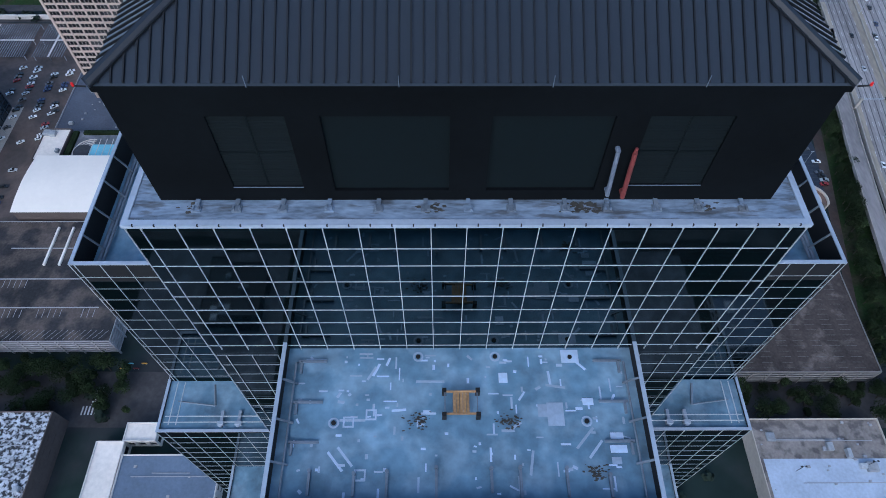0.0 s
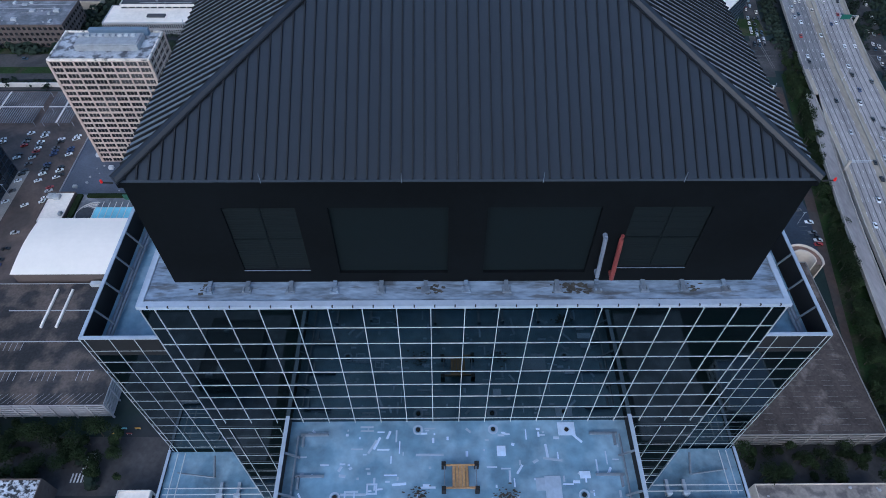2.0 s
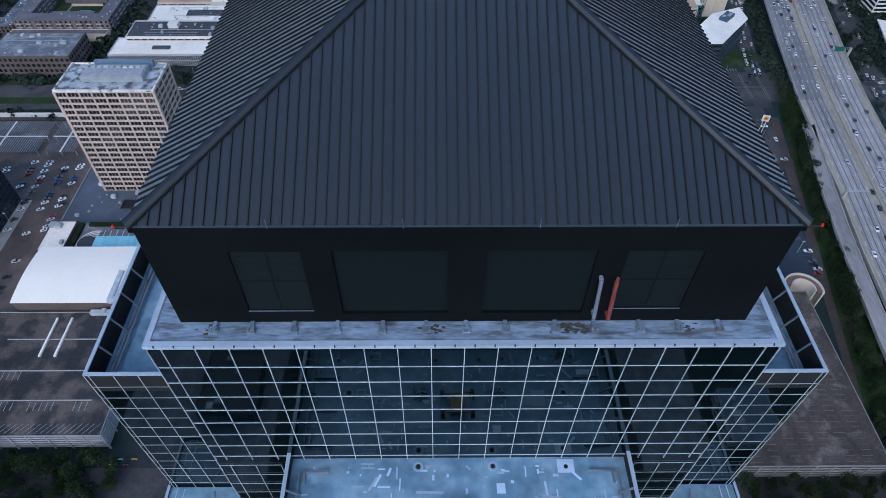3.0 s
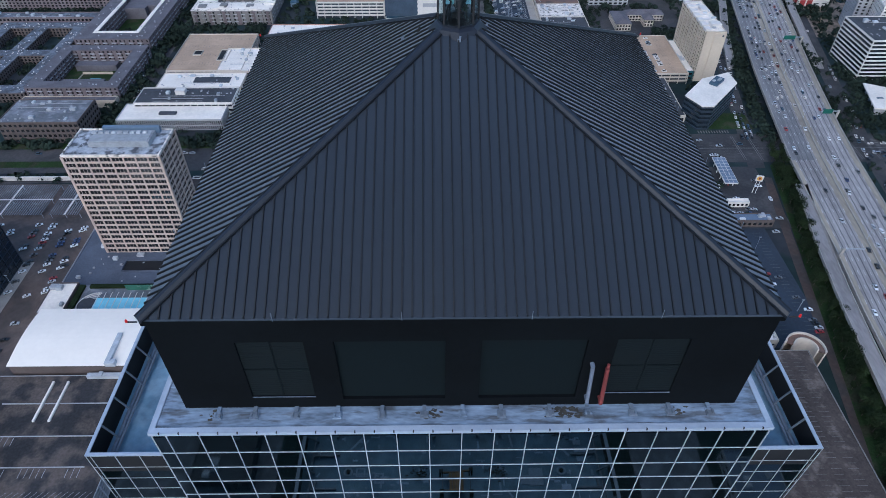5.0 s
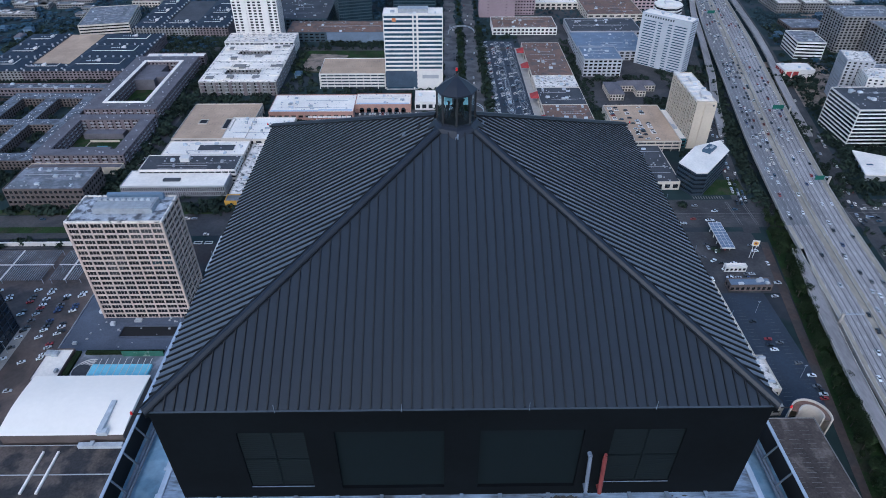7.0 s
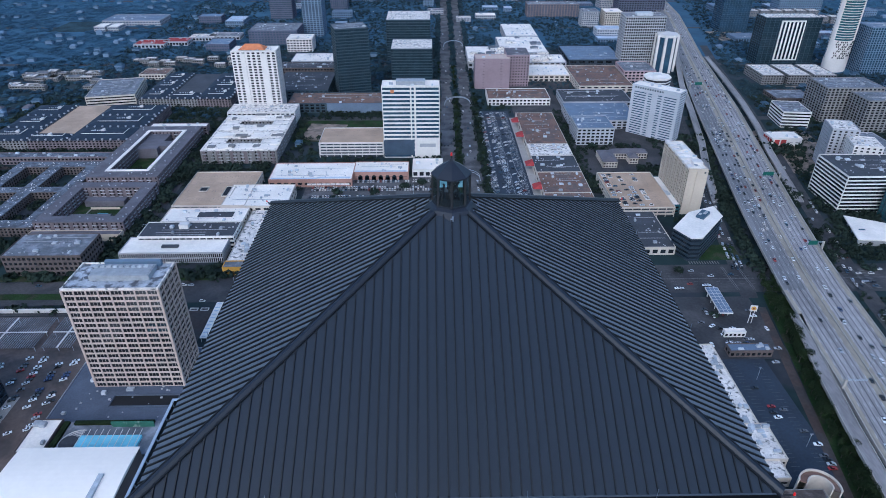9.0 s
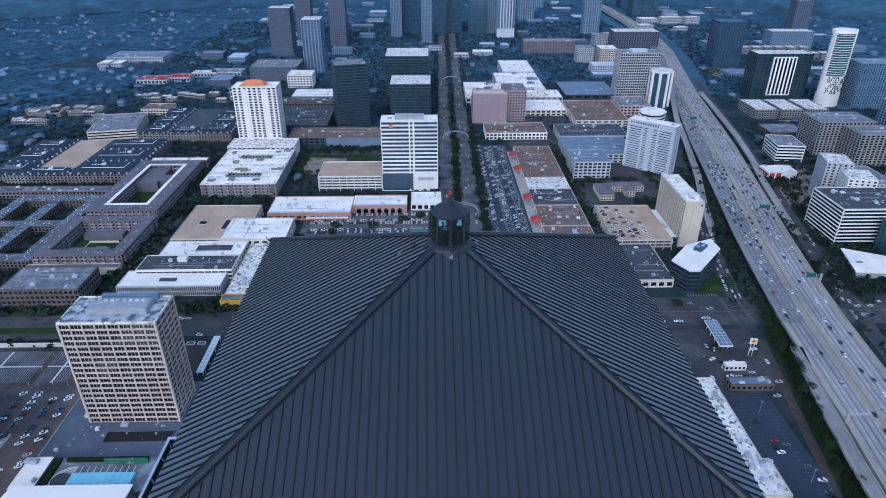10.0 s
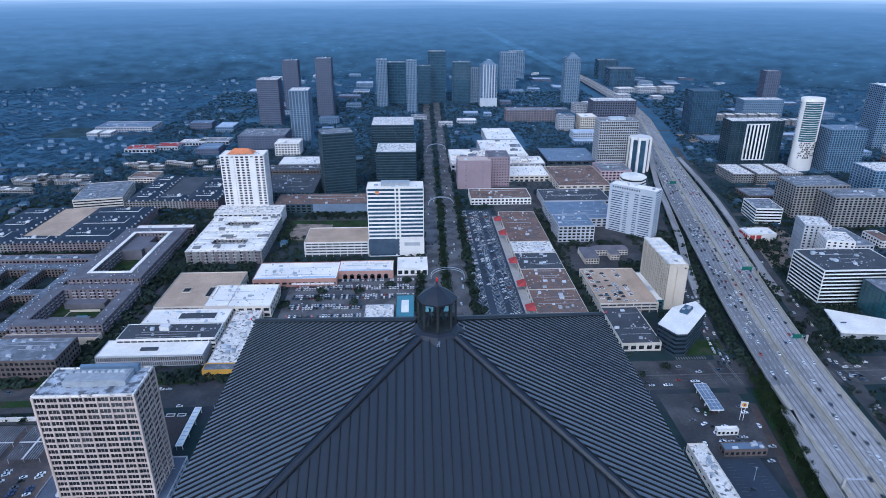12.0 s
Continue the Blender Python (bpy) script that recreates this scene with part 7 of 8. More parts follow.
for x in (506, 546, 586):
    B("townhouse_row", "beige townhouses with white roofs", (x, x + 34, 918, 980), 14, 4, (8, 12), GREIGE, roof=WHITE_WORN, units=6)
dwt = B("dark_white_tower", "dark glass tower with white central fins", (548, 642, 1032, 1068), 76, 20, (12, 5), HAZED_DARK_BAND, HAZED_DARK_GLASS, WHITE_WORN, band=0.06, pier=0.06, units=4, category="tower")
part("fin_panel", Solid().box(-20, 20, -19.3, -17.7, 8, 72), dwt, "white ribbed facade panel", material=WHITEWALL)
for i in range(6):
    part("window_strip", Solid().box(-17.6 + i * 6.4, -14.4 + i * 6.4, -19.6, -19.2, 10, 70), dwt, "dark vertical window strip", material=BLACKGLASS)
curved = thing("white_curved_tower", "tall rounded white tower with teal glass balconies and scattered dark windows", "tower", at=(662, 1000, 0), rz=18)
FOOT.append((662, 1000, 28, 26))


def oval(k, a0=0, a1=360):
    n = 28
    return [(20 * k * math.cos(radians(a0 + (a1 - a0) * i / n)), 16 * k * math.sin(radians(a0 + (a1 - a0) * i / n))) for i in range(n if a1 - a0 == 360 else n + 1)]


part("glazing", Solid().prism(oval(0.93), 0, 116), curved, "teal glass", material=TEALGLASS)
for i in range(1, 31):
    z = i * 3.8
    part("floor_slab", Solid().prism(oval(1.0 if i > 11 else 0.97), z - 0.3, z + 0.35), curved, "white balcony slab", material=WHITEWALL)
part("lower_wall", Solid().prism(oval(1.0), 0, 20), curved, "plain white base wall", material=WHITEWALL)
part("side_wall", Solid().prism(oval(1.02, -46, 30) + oval(0.9, -46, 30)[::-1], 0, 119), curved, "white side wall", material=WHITEWALL)
part("side_wall", Solid().prism(oval(1.02, 165, 192) + oval(0.9, 165, 192)[::-1], 0, 116), curved, "white side wall", material=WHITEWALL)
part("screen_wall", Solid().prism(oval(1.015, 192, 314) + oval(0.95, 192, 314)[::-1], 20, 50), curved, "white pierced wall", material=WHITEWALL)
part("crown", Solid().prism(oval(1.02), 116, 121), curved, "white rounded crown", material=WHITE)
rw = random.Random(12)
for i in range(8):
    for j in range(13):
        if rw.random() < 0.55:
            a = radians(210 + j * 8.4 + (4 if i % 2 else 0))
            x, y, z = 20.2 * math.cos(a), 16.2 * math.sin(a), 22 + i * 3.5
            part("window", Solid().box(x - 0.75, x + 0.75, y - 0.7, y + 0.25, z, z + 2.6), curved, material=BLACKGLASS)

B("teal_tower", "teal glass condominium tower", (690, 752, 974, 1014), 72, 20, (14, 9), BLUE_HAZE_FRAME, BLUEGLASS, BLUEROOF, band=0.2, pier=0.25, category="tower")
B("dark_glass_tower", "dark glass tower with a sloping top, blued for haze", (586, 642, 1285, 1330), 90, 24, (10, 8), HAZED_BLUE_BAND, HAZED_BLUE_GLASS, HAZED_BLUE_BAND, band=0.1, pier=0.1, units=0, category="tower")
B("grid_tower", "pale gridded office tower", (890, 940, 1140, 1190), 118, 30, (10, 10), BLUE_HAZE_FRAME, WINDOW, WHITE, band=0.5, pier=0.3, category="tower")
B("pale_office", "pale gridded office with flat roof", (800, 900, 1480, 1520), 40, 10, (20, 8), BLUE_HAZE_FRAME, PLUM_HAZE_GLASS, WHITE_WORN)

rc = random.Random(3)
for x, y, w, d, h, m in ((640, 1900, 26, 18, 12, WHITE), (600, 1790, 20, 16, 10, WHITE_WORN), (700, 1880, 30, 14, 18, WHITE), (760, 1880, 22, 14, 18, WHITE_WORN), (690, 1760, 16, 12, 9, WHITE), (470, 1610, 30, 18, 16, WHITE_WORN), (420, 1560, 20, 14, 22, GREYROOF), (120, 1430, 22, 14, 8, WHITE), (70, 1400, 16, 10, 8, WHITE_WORN), (10, 1480, 18, 12, 9, GREYROOF)):
    B("low_building", "low pale commercial building with a flat roof", (x - w, x + w, y - d, y + d), h, max(2, int(h / 4)), (10, 6), GREYWALL, PLUM_HAZE_GLASS, roof=m, units=2, rz=8 if x > 400 else 0)
for j in range(2):
    for i in range(6):
        x, y = 735 + i * 27 - j * 12, 1375 + j * 70
        B("townhouse_row", "beige townhouses with pale peaked parapets", (x - 11, x + 11, y - 12, y + 12), 13, 4, (6, 5), GREIGE, PLUM_HAZE_GLASS, roof=WHITE_WORN, units=1)
for i in range(22):
    x, y = rc.uniform(-640, -500), rc.uniform(905, 990)
    w, d = rc.uniform(5, 11), rc.uniform(4, 8)
    B("garden_flats", "low garden flats with a pale flat roof", (x - w, x + w, y - d, y + d), 6, 2, (5, 4), GREIGE, roof=rc.choice((WHITE, WHITE_WORN, GREYROOF)), units=1)
for i in range(16):
    x, y = rc.uniform(-500, -300), rc.uniform(1030, 1075)
    B("garden_flats", "low garden flats with a pale flat roof", (x - 9, x + 9, y - 5, y + 5), 6, 2, (5, 3), GREIGE, roof=rc.choice((WHITE, WHITE_WORN)), units=1)
for x, y, w, d, m in ((-520, 1178, 28, 18, REDROOF), (-478, 1196, 22, 16, REDROOF), (-440, 1230, 24, 14, WHITE_WORN), (-400, 1240, 30, 16, GREYROOF)):
    B("low_store", "low store under a broad coloured roof", (x - w, x + w, y - d, y + d), 7, 1, (8, 4), GREYWALL, roof=m, units=3)
B("school_block", "long low block with a pale grey roof", (-690, -570, 1355, 1420), 10, 2, (20, 8), GREYWALL, PLUM_HAZE_GLASS, roof=BLUEROOF, units=6)
for x in (-672, -645):
    B("sports_hall", "small hall with a white roof", (x - 11, x + 11, 1300, 1335), 9, 2, (4, 5), GREYWALL, PLUM_HAZE_GLASS, roof=WHITE, units=0)
# school field shares the haze-tinted grove colour
sheet("grass_field", -780, -690, 1300, 1400, GROVE_HAZED, "green school field", 0.06)
FOOT.append((-735, 1350, 45, 50))

# ---- filler: low buildings, houses, woods ----
def clear(x, y, m=0.0):
    if abs(x) < 30 + m and abs(y) < 40 + m:
        return False
    if any(abs(x - a) < w + m and abs(y - b) < d + m for a, b, w, d in FOOT):
        return False
    if y > 55 and lerp_table(FW_L, max(60, min(y, 4500))) - 34 - m < x < lerp_table(FW_R, max(60, min(y, 4500))) + 30 + m:
        return False
    if y > 380 and blvd_x(y, 2) - m < x < blvd_x(y, 56) + m:
        return False
    if 350 - m < y < 410 + m or 58 - m < y < 92 + m:
        return False
    return True


LOTS = [(-332, -226, 93, 347), (-134, 8, 476, 590), (52, 105, 468, 802), (186, 224, 186, 364), (108, 302, 588, 1002), (-172, -58, 690, 766), (222, 262, 412, 442)]


def off_lots(x, y):
    return not any(a < x < b and c < y < d for a, b, c, d in LOTS)


r4 = random.Random(44)
count = 0
while count < 105:
    y = 640 + 2000 * r4.random() ** 1.4
    x = r4.uniform(-480, 1050) if y > 900 else r4.choice((r4.uniform(-700, -450), r4.uniform(420, 900)))
    w, d, h = r4.uniform(9, 34), r4.uniform(9, 30), r4.choice((5, 6, 8, 8, 11, 14))
    if not clear(x, y, max(w, d) + 4) or not off_lots(x, y):
        continue
    FOOT.append((x, y, w + 2, d + 2))
    # from y 1050 on, bluish walls, glass and roofs imitate haze
    wall = r4.choice((BEIGE, GREYWALL, BROWNWALL, WHITEWALL, BRICK)) if y < 1050 else r4.choice((BLUE_HAZE_FRAME, PLUM_HAZE, BLUE_HAZE_FRAME, PALEWALL))
    lid = r4.choice((WHITE, WHITE_WORN, GREYROOF, WHITE_WORN, BROWNROOF, DARKROOF)) if y < 1050 else r4.choice((PALEBLUE, BLUEROOF, BLUE_HAZE_FRAME, PALEBLUE))
    B("low_building", "low commercial building with a flat roof", (x - w, x + w, y - d, y + d), h, max(1, int(h / 4)), (int(w / 3) + 2, int(d / 3) + 2), wall, WINDOW if y < 1050 else PLUM_HAZE_GLASS, roof=lid, units=1)
    FOOT.pop()
    count += 1

houses = {BLUE_HAZE_FRAME: Solid(), MAUVEROOF: Solid(), BLUE_HAZE_BAND: Solid()}
hw = Solid()
n = 0
while n < 560:
    a = r4.uniform(-0.95, 0.95)
    q = r4.uniform(560, 2300)
    x, y = q * math.sin(a), q * math.cos(a)
    if -480 < x < 900 and r4.random() < 0.8 and y < 1800:
        continue
    if not clear(x, y, 10) or not off_lots(x, y):
        continue
    w, d, h = r4.uniform(3.5, 6.5), r4.uniform(3.5, 6), r4.uniform(4, 6)
    hw.box(x - w, x + w, y - d, y + d, 0, h)
    # house roofs beyond 1000 m are bluer to imitate haze
    s = houses[r4.choice((BLUE_HAZE_BAND, BLUE_HAZE_BAND, BLUE_HAZE_BAND, BLUE_HAZE_FRAME)) if q > 1000 else r4.choice((BLUE_HAZE_FRAME, MAUVEROOF, MAUVEROOF, BLUE_HAZE_BAND))]
    k = len(s.v)
    s.v += [(x - w - 0.5, y - d - 0.5, h), (x + w + 0.5, y - d - 0.5, h), (x + w + 0.5, y + d + 0.5, h), (x - w - 0.5, y + d + 0.5, h), (x - w * 0.5, y, h + 2.5), (x + w * 0.5, y, h + 2.5)]
    s.f += [(k, k + 1, k + 5, k + 4), (k + 1, k + 2, k + 5), (k + 2, k + 3, k + 4, k + 5), (k + 3, k, k + 4)]
    n += 1
single("house_walls", hw, BLUE_HAZE_FRAME, "walls of scattered houses among the trees", "houses", "stuff")
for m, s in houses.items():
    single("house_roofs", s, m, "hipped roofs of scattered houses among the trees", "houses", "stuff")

# trees
def crown_mesh(seed, rx, ry, rz, leaves):
    r = random.Random(seed)
    s = Solid()
    blobs = [(r.uniform(-0.5, 0.5) * rx, r.uniform(-0.5, 0.5) * ry, r.uniform(-0.35, 0.5) * rz, r.uniform(0.35, 0.62)) for _ in range(9)]
    for i in range(leaves):
        bx, by, bz, br = r.choice(blobs)
        v = Vector((r.gauss(0, 1), r.gauss(0, 1), r.gauss(0, 0.9))).normalized() * r.uniform(0.72, 1.05)
        c = Vector((bx + v.x * br * rx, by + v.y * br * ry, bz + v.z * br * rz))
        q = r.uniform(0.24, 0.5)
        nrm = (v + Vector((r.uniform(-0.7, 0.7), r.uniform(-0.7, 0.7), r.uniform(-0.4, 0.8)))).normalized()
        u = nrm.orthogonal().normalized()
        u.rotate(Matrix.Rotation(r.uniform(0, 6.28), 3, nrm))
        w = nrm.cross(u)
        s.poly([c - u * q, c - w * q * 0.6 + nrm * 0.08, c + u * q, c + w * q * 0.6 + nrm * 0.08])
    return s.mesh("crown", FOLIAGE)


def trunk_mesh(seed, h, top):
    r = random.Random(seed)
    s = Solid().bar((0, 0, 0), (0.1, 0, h), 0.28, 0.18, sides=7)
    for i in range(5):
        a = 2 * math.pi * i / 5 + r.uniform(-0.4, 0.4)
        s.bar((0.1, 0, h * 0.85), (math.cos(a) * top * 0.55, math.sin(a) * top * 0.55, h + top * r.uniform(0.5, 0.9)), 0.12, 0.04, sides=5)
    return s.mesh("trunk", BARK)


KINDS = []
for i, (rx, rz, h) in enumerate(((4.2, 3.2, 3.6), (5.2, 3.6, 4.0), (3.2, 3.4, 3.4), (2.4, 3.0, 2.8))):
    t = thing("tree", "dark green leafy street tree with a rounded open crown", "tree", group="street trees")
    part("trunk", trunk_mesh(i, h, rz), t, "grey-brown trunk")
    c = part("crown", crown_mesh(i + 50, rx, rx, rz, 720), t, "dark green leaves")
    c.matrix_basis = pose(0, 0, h + rz * 0.75)
    t.matrix_world = pose(-700 - 20 * i, -200, 0)
    KINDS.append(t)


TREES = 0
LATE = []


def tree(x, y, k=None, z=0.0, s=None):
    global TREES
    if TREES >= 280:
        LATE.extend((x + r4.uniform(-2, 2), y + r4.uniform(-2, 2), r4.uniform(1.5, 3.4)) for _ in range(3))
        return None
    t = KINDS[r4.randrange(4) if k is None else k]
    q = s or r4.uniform(0.75, 1.25)
    c = copy_thing(t, pose(x, y, z, 0, 0, r4.uniform(0, 360)) @ Matrix.Diagonal((q, q, q * r4.uniform(0.85, 1.1), 1)))
    TREES += 1
    return c


for y in range(90, 385, 5):
    x = 219 + (y - 160) * 0.195
    tree(x + r4.uniform(-2, 2), y + r4.uniform(-2, 2))
    tree(x + 6 + r4.uniform(-2, 2), y + 2.5, s=r4.uniform(0.6, 1.0))
for i in range(56):
    tree(-214 + i * 1.3 + r4.uniform(-2, 2), r4.uniform(66, 92), s=r4.uniform(0.8, 1.2))
for i in range(34):
    tree(134 + i * 2.4 + r4.uniform(-2, 2), r4.uniform(62, 80))
for y in range(505, 1300, 17):
    for o in (4, 28.5, 55):
        if r4.random() < 0.75:
            tree(blvd_x(y, o) + r4.uniform(-1, 1), y + r4.uniform(-4, 4), s=r4.uniform(0.6, 1.0))
for i in range(44):
    tree(-340 + i * 4.4 + r4.uniform(-2, 2), r4.uniform(393, 401), s=r4.uniform(1.1, 1.7))
for i in range(12):
    tree(-330 + i * 6.0, r4.uniform(348, 354), s=0.8)
for x, y in ((-100, 532), (-62, 520), (-98, 548), (-60, 548), (-30, 560), (-130, 520), (-12, 570), (205, 338), (212, 300), (160, 396), (178, 388), (200, 398), (-158, 74), (-152, 66), (80, 812), (62, 500), (60, 620), (96, 810)):
    tree(x, y)
for i in range(34):
    y = r4.uniform(430, 1000)
    tree(lerp_table(FW_L, y) - r4.uniform(6, 14), y)
for i in range(40):
    y = r4.uniform(120, 900)
    tree(lerp_table(FW_R, y) + r4.uniform(30, 60), y)
for i in range(22):
    tree(-268 + r4.uniform(-3, 3), 400 + i * 17)
for t in KINDS:
    t.matrix_world = pose(*((-222, 397), (-100, 400), (-60, 402), (60, 398))[KINDS.index(t)], 0)

# woods and loose tree cover, past counting
gen = np.random.default_rng(5)


def woods(name, label, spots, material=WOODS, flat=0.8, leaves=22, size=0.42, up=0.35):
    """Crowns of loose leaf clumps at the given (x, y, radius)."""
    p = np.array(spots)
    n = len(p) * leaves
    c = np.repeat(p, leaves, axis=0)
    v = gen.standard_normal((n, 3))
    v /= np.linalg.norm(v, axis=1)[:, None]
    v[:, 2] = np.abs(v[:, 2]) * 1.25 - 0.3
    r = c[:, 2:3] * gen.uniform(0.55, 1.12, (n, 1))
    mid = np.column_stack((c[:, 0], c[:, 1], c[:, 2] * flat * 0.8)) + v * r * (1, 1, flat)
    nrm = v + gen.normal(0, 0.3, (n, 3)) + (0, 0, up)
    nrm /= np.linalg.norm(nrm, axis=1)[:, None]
    u = np.cross(nrm, gen.standard_normal((n, 3)))
    u /= np.linalg.norm(u, axis=1)[:, None]
    w = np.cross(nrm, u)
    q = c[:, 2:3] * size * gen.uniform(0.6, 1.3, (n, 1))
    co = np.stack((mid - u * q, mid - w * q * 0.75 + nrm * q * 0.2, mid + u * q, mid + w * q * 0.75 + nrm * q * 0.2), axis=1).reshape(-1, 3)
    me = bpy.data.meshes.new(name)
    me.vertices.add(len(co))
    me.vertices.foreach_set("co", co.ravel())
    me.loops.add(4 * n)
    me.loops.foreach_set("vertex_index", np.arange(4 * n, dtype=np.int32))
    me.polygons.add(n)
    me.polygons.foreach_set("loop_start", np.arange(0, 4 * n, 4, dtype=np.int32))
    me.update(calc_edges=True)
    me.materials.append(material)
    tagged(new(name, me), label, "woods", kind="stuff")


spots = []
while len(spots) < 19500:
    a, q = r4.uniform(-1.0, 1.0), 820 + 1540 * r4.random() ** 0.85
    x, y = q * math.sin(a), q * math.cos(a)
    inner = -480 < x < 950 and y < 1900
    if inner and r4.random() < 0.3:
        continue
    r = r4.uniform(1.6, 3.6) * (1 + q / 1100)
    if clear(x, y, r * 0.7 if inner else -1) and off_lots(x, y):
        spots.append((x, y, r))
belts = [[p for p in spots if a <= math.hypot(p[0], p[1]) < b] for a, b in ((0, 1250), (1250, 1750), (1750, 9999))]
# three belts, each further one bluer to imitate haze
woods("woods", "suburban tree cover tinted blue for haze", belts[0], flat=0.34, leaves=24, size=0.38, up=2.0)
woods("woods", "tree cover further out, bluer for painted haze", belts[1], WOODS_MID, flat=0.16, leaves=18, size=0.5, up=4.5)
woods("woods", "distant wooded plain with haze in its blue colour", belts[2], WOODS_FAR, flat=0.14, leaves=15, size=0.55, up=5.0)
spots = []
while len(spots) < 17500:
    x, y = r4.uniform(-560, 950), 400 + 1500 * r4.random() ** 1.15
    if clear(x, y, 1.5) and off_lots(x, y) and noise.noise((x * 0.012, y * 0.012, 3)) > -0.45:
        spots.append((x, y, r4.uniform(1.6, 3.6)))
for y in range(395, 700, 2):
    for _ in range(2):
        spots.append((fw(0, y) - r4.uniform(3, 15), y, r4.uniform(1.6, 3.4)))
    spots.append((fw(1, y) + r4.uniform(3, 11), y, r4.uniform(1.0, 2.4)))
    spots.append((fw(1, y) + r4.uniform(28, 40), y, r4.uniform(1.4, 3.0)))
for y in range(420, 1700, 4):
    for o in (0, 4, 26, 31, 53, 57):
        if r4.random() < 0.62:
            spots.append((blvd_x(y, o) + r4.uniform(-2, 2), y, r4.uniform(2.0, 4.0)))
for x, y in ((-100, 532), (-62, 520), (-98, 548), (-60, 548), (-30, 560), (-130, 520), (-12, 570), (62, 500), (60, 620), (96, 810)):
    spots += [(x + r4.uniform(-3, 3), y + r4.uniform(-3, 3), r4.uniform(2.8, 4.4)) for _ in range(4)]
for x0, x1, y0, y1, k in ((-334, -298, 576, 610, 60), (-333, -300, 484, 492, 16), (-434, -411, 480, 534, 34), (-396, -372, 480, 534, 40), (-434, -411, 550, 596, 30), (-396, -372, 550, 596, 26), (-150, -64, 778, 794, 110), (-172, -158, 690, 760, 40), (-560, -350, 800, 822, 160), (-350, -272, 552, 580, 120), (-520, -350, 650, 666, 150), (176, 246, 642, 672, 90), (262, 300, 600, 690, 120), (395, 470, 440, 500, 120), (318, 420, 250, 362, 200), (330, 400, 412, 470, 130), (356, 372, 500, 640, 60), (376, 420, 476, 530, 90), (-262, -176, 398, 414, 60), (60, 150, 404, 440, 70), (160, 174, 600, 800, 110), (-350, -272, 700, 815, 260), (-172, -60, 606, 640, 60), (-560, -530, 660, 830, 90), (-262, -252, 560, 760, 60), (480, 640, 690, 710, 70), (460, 500, 720, 900, 120), (176, 300, 864, 874, 50), (300, 312, 880, 1000, 40), (-150, 0, 850, 878, 90), (150, 232, 880, 936, 60)):
    for _ in range(k):
        spots.append((r4.uniform(x0, x1), r4.uniform(y0, y1), r4.uniform(1.3, 3.2)))
for x0, x1, y0, y1, k in ((-345, -140, 391, 402, 70), (-282, -262, 400, 720, 130), (-272, -178, 584, 622, 50), (-170, -62, 692, 700, 20), (-440, -350, 440, 462, 40), (158, 172, 480, 600, 30), (226, 262, 570, 610, 40), (-352, -284, 552, 580, 40), (300, 330, 640, 700, 40), (392, 440, 640, 668, 30), (470, 540, 640, 712, 60), (54, 60, 470, 800, 40), (2, 6, 610, 1000, 50), (640, 720, 900, 960, 50)):
    for _ in range(k):
        spots.append((r4.uniform(x0, x1), r4.uniform(y0, y1), r4.uniform(2.8, 4.8)))
spots += LATE
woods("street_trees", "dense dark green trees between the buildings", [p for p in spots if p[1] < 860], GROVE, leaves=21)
# groves from y 860 on carry painted haze
woods("street_trees", "trees between the further buildings tinted blue for haze", [p for p in spots if p[1] >= 860], GROVE_HAZED, leaves=18)
spots = []
while len(spots) < 900:
    x, y = r4.uniform(-330, 330), r4.uniform(-60, 420)
    if clear(x, y, 4) and off_lots(x, y) and not (-240 < x < -150 and y > 90) and not (125 < x < 240):
        spots.append((x, y, r4.uniform(1.5, 3.2)))
woods("shrub_cover", "dark green shrubs and trees around the tower foot", spots, GROVE)

# ---- cars ----
def car_model(length=4.6, width=1.85, tall=1.0, cab=(0.2, 0.78)):
    t = thing("car", "parked car with dark windows", "car", group="parked cars")
    h, w = length / 2, width / 2
    prof = [(-h, 0.35), (h, 0.35), (h, 0.72), (h * 0.5, 0.92), (-h * 0.72, 0.98), (-h, 0.85)]
    s = Solid()
    for sg in (-1, 1):
        s.v += [(x, sg * w, z) for x, z in prof]
    k = len(prof)
    s.f = [tuple(range(k)), tuple(range(2 * k - 1, k - 1, -1))] + [(i, k + i, k + (i + 1) % k, (i + 1) % k) for i in range(k)]
    roof = Solid()
    a, b = -h * 0.62, h * 0.42
    for z, i, o in ((0.92, 0.0, 0.06), (1.38 * tall, 0.55, 0.2)):
        roof.v += [(a + i * 0.9, -w + o, z), (b - i * 1.3, -w + o, z), (b - i * 1.3, w - o, z), (a + i * 0.9, w - o, z)]
    roof.f = BOX_FACES
    part("cabin_glass", roof, t, "dark glass", material=CARGLASS)
    z = 1.38 * tall
    s.box(a + 0.55, b - 0.8, -w + 0.22, w - 0.22, z, z + 0.05)
    for sg in (-1, 1):
        for xb, xt in ((a + 0.05, a + 0.55), (b - 0.05, b - 0.8)):
            s.bar((xb, sg * (w - 0.06), 0.9), (xt, sg * (w - 0.22), z + 0.02), 0.06)
    part("body", s, t, material=CARPAINT)
    for x in (-h * 0.62, h * 0.62):
        for sg in (-1, 1):
            y0, y1 = sorted((sg * (w - 0.2), sg * (w + 0.02)))
            part("wheel", Solid().bar((x, y0, 0.33), (x, y1, 0.33), 0.33, sides=9), t, material=TYRE)
    return t


CARS = [car_model(), car_model(4.9, 1.95, 1.25)]
made = 0
TONES = (("pale", WHITEWALL, 0.42), ("silver", STEEL, 0.22), ("dark", DARKWALL, 0.24), ("blue", BLUE_HAZE_BAND, 0.09), ("red", REDPIPE, 0.05))
extra = {tone: Solid() for tone, _, _ in TONES}
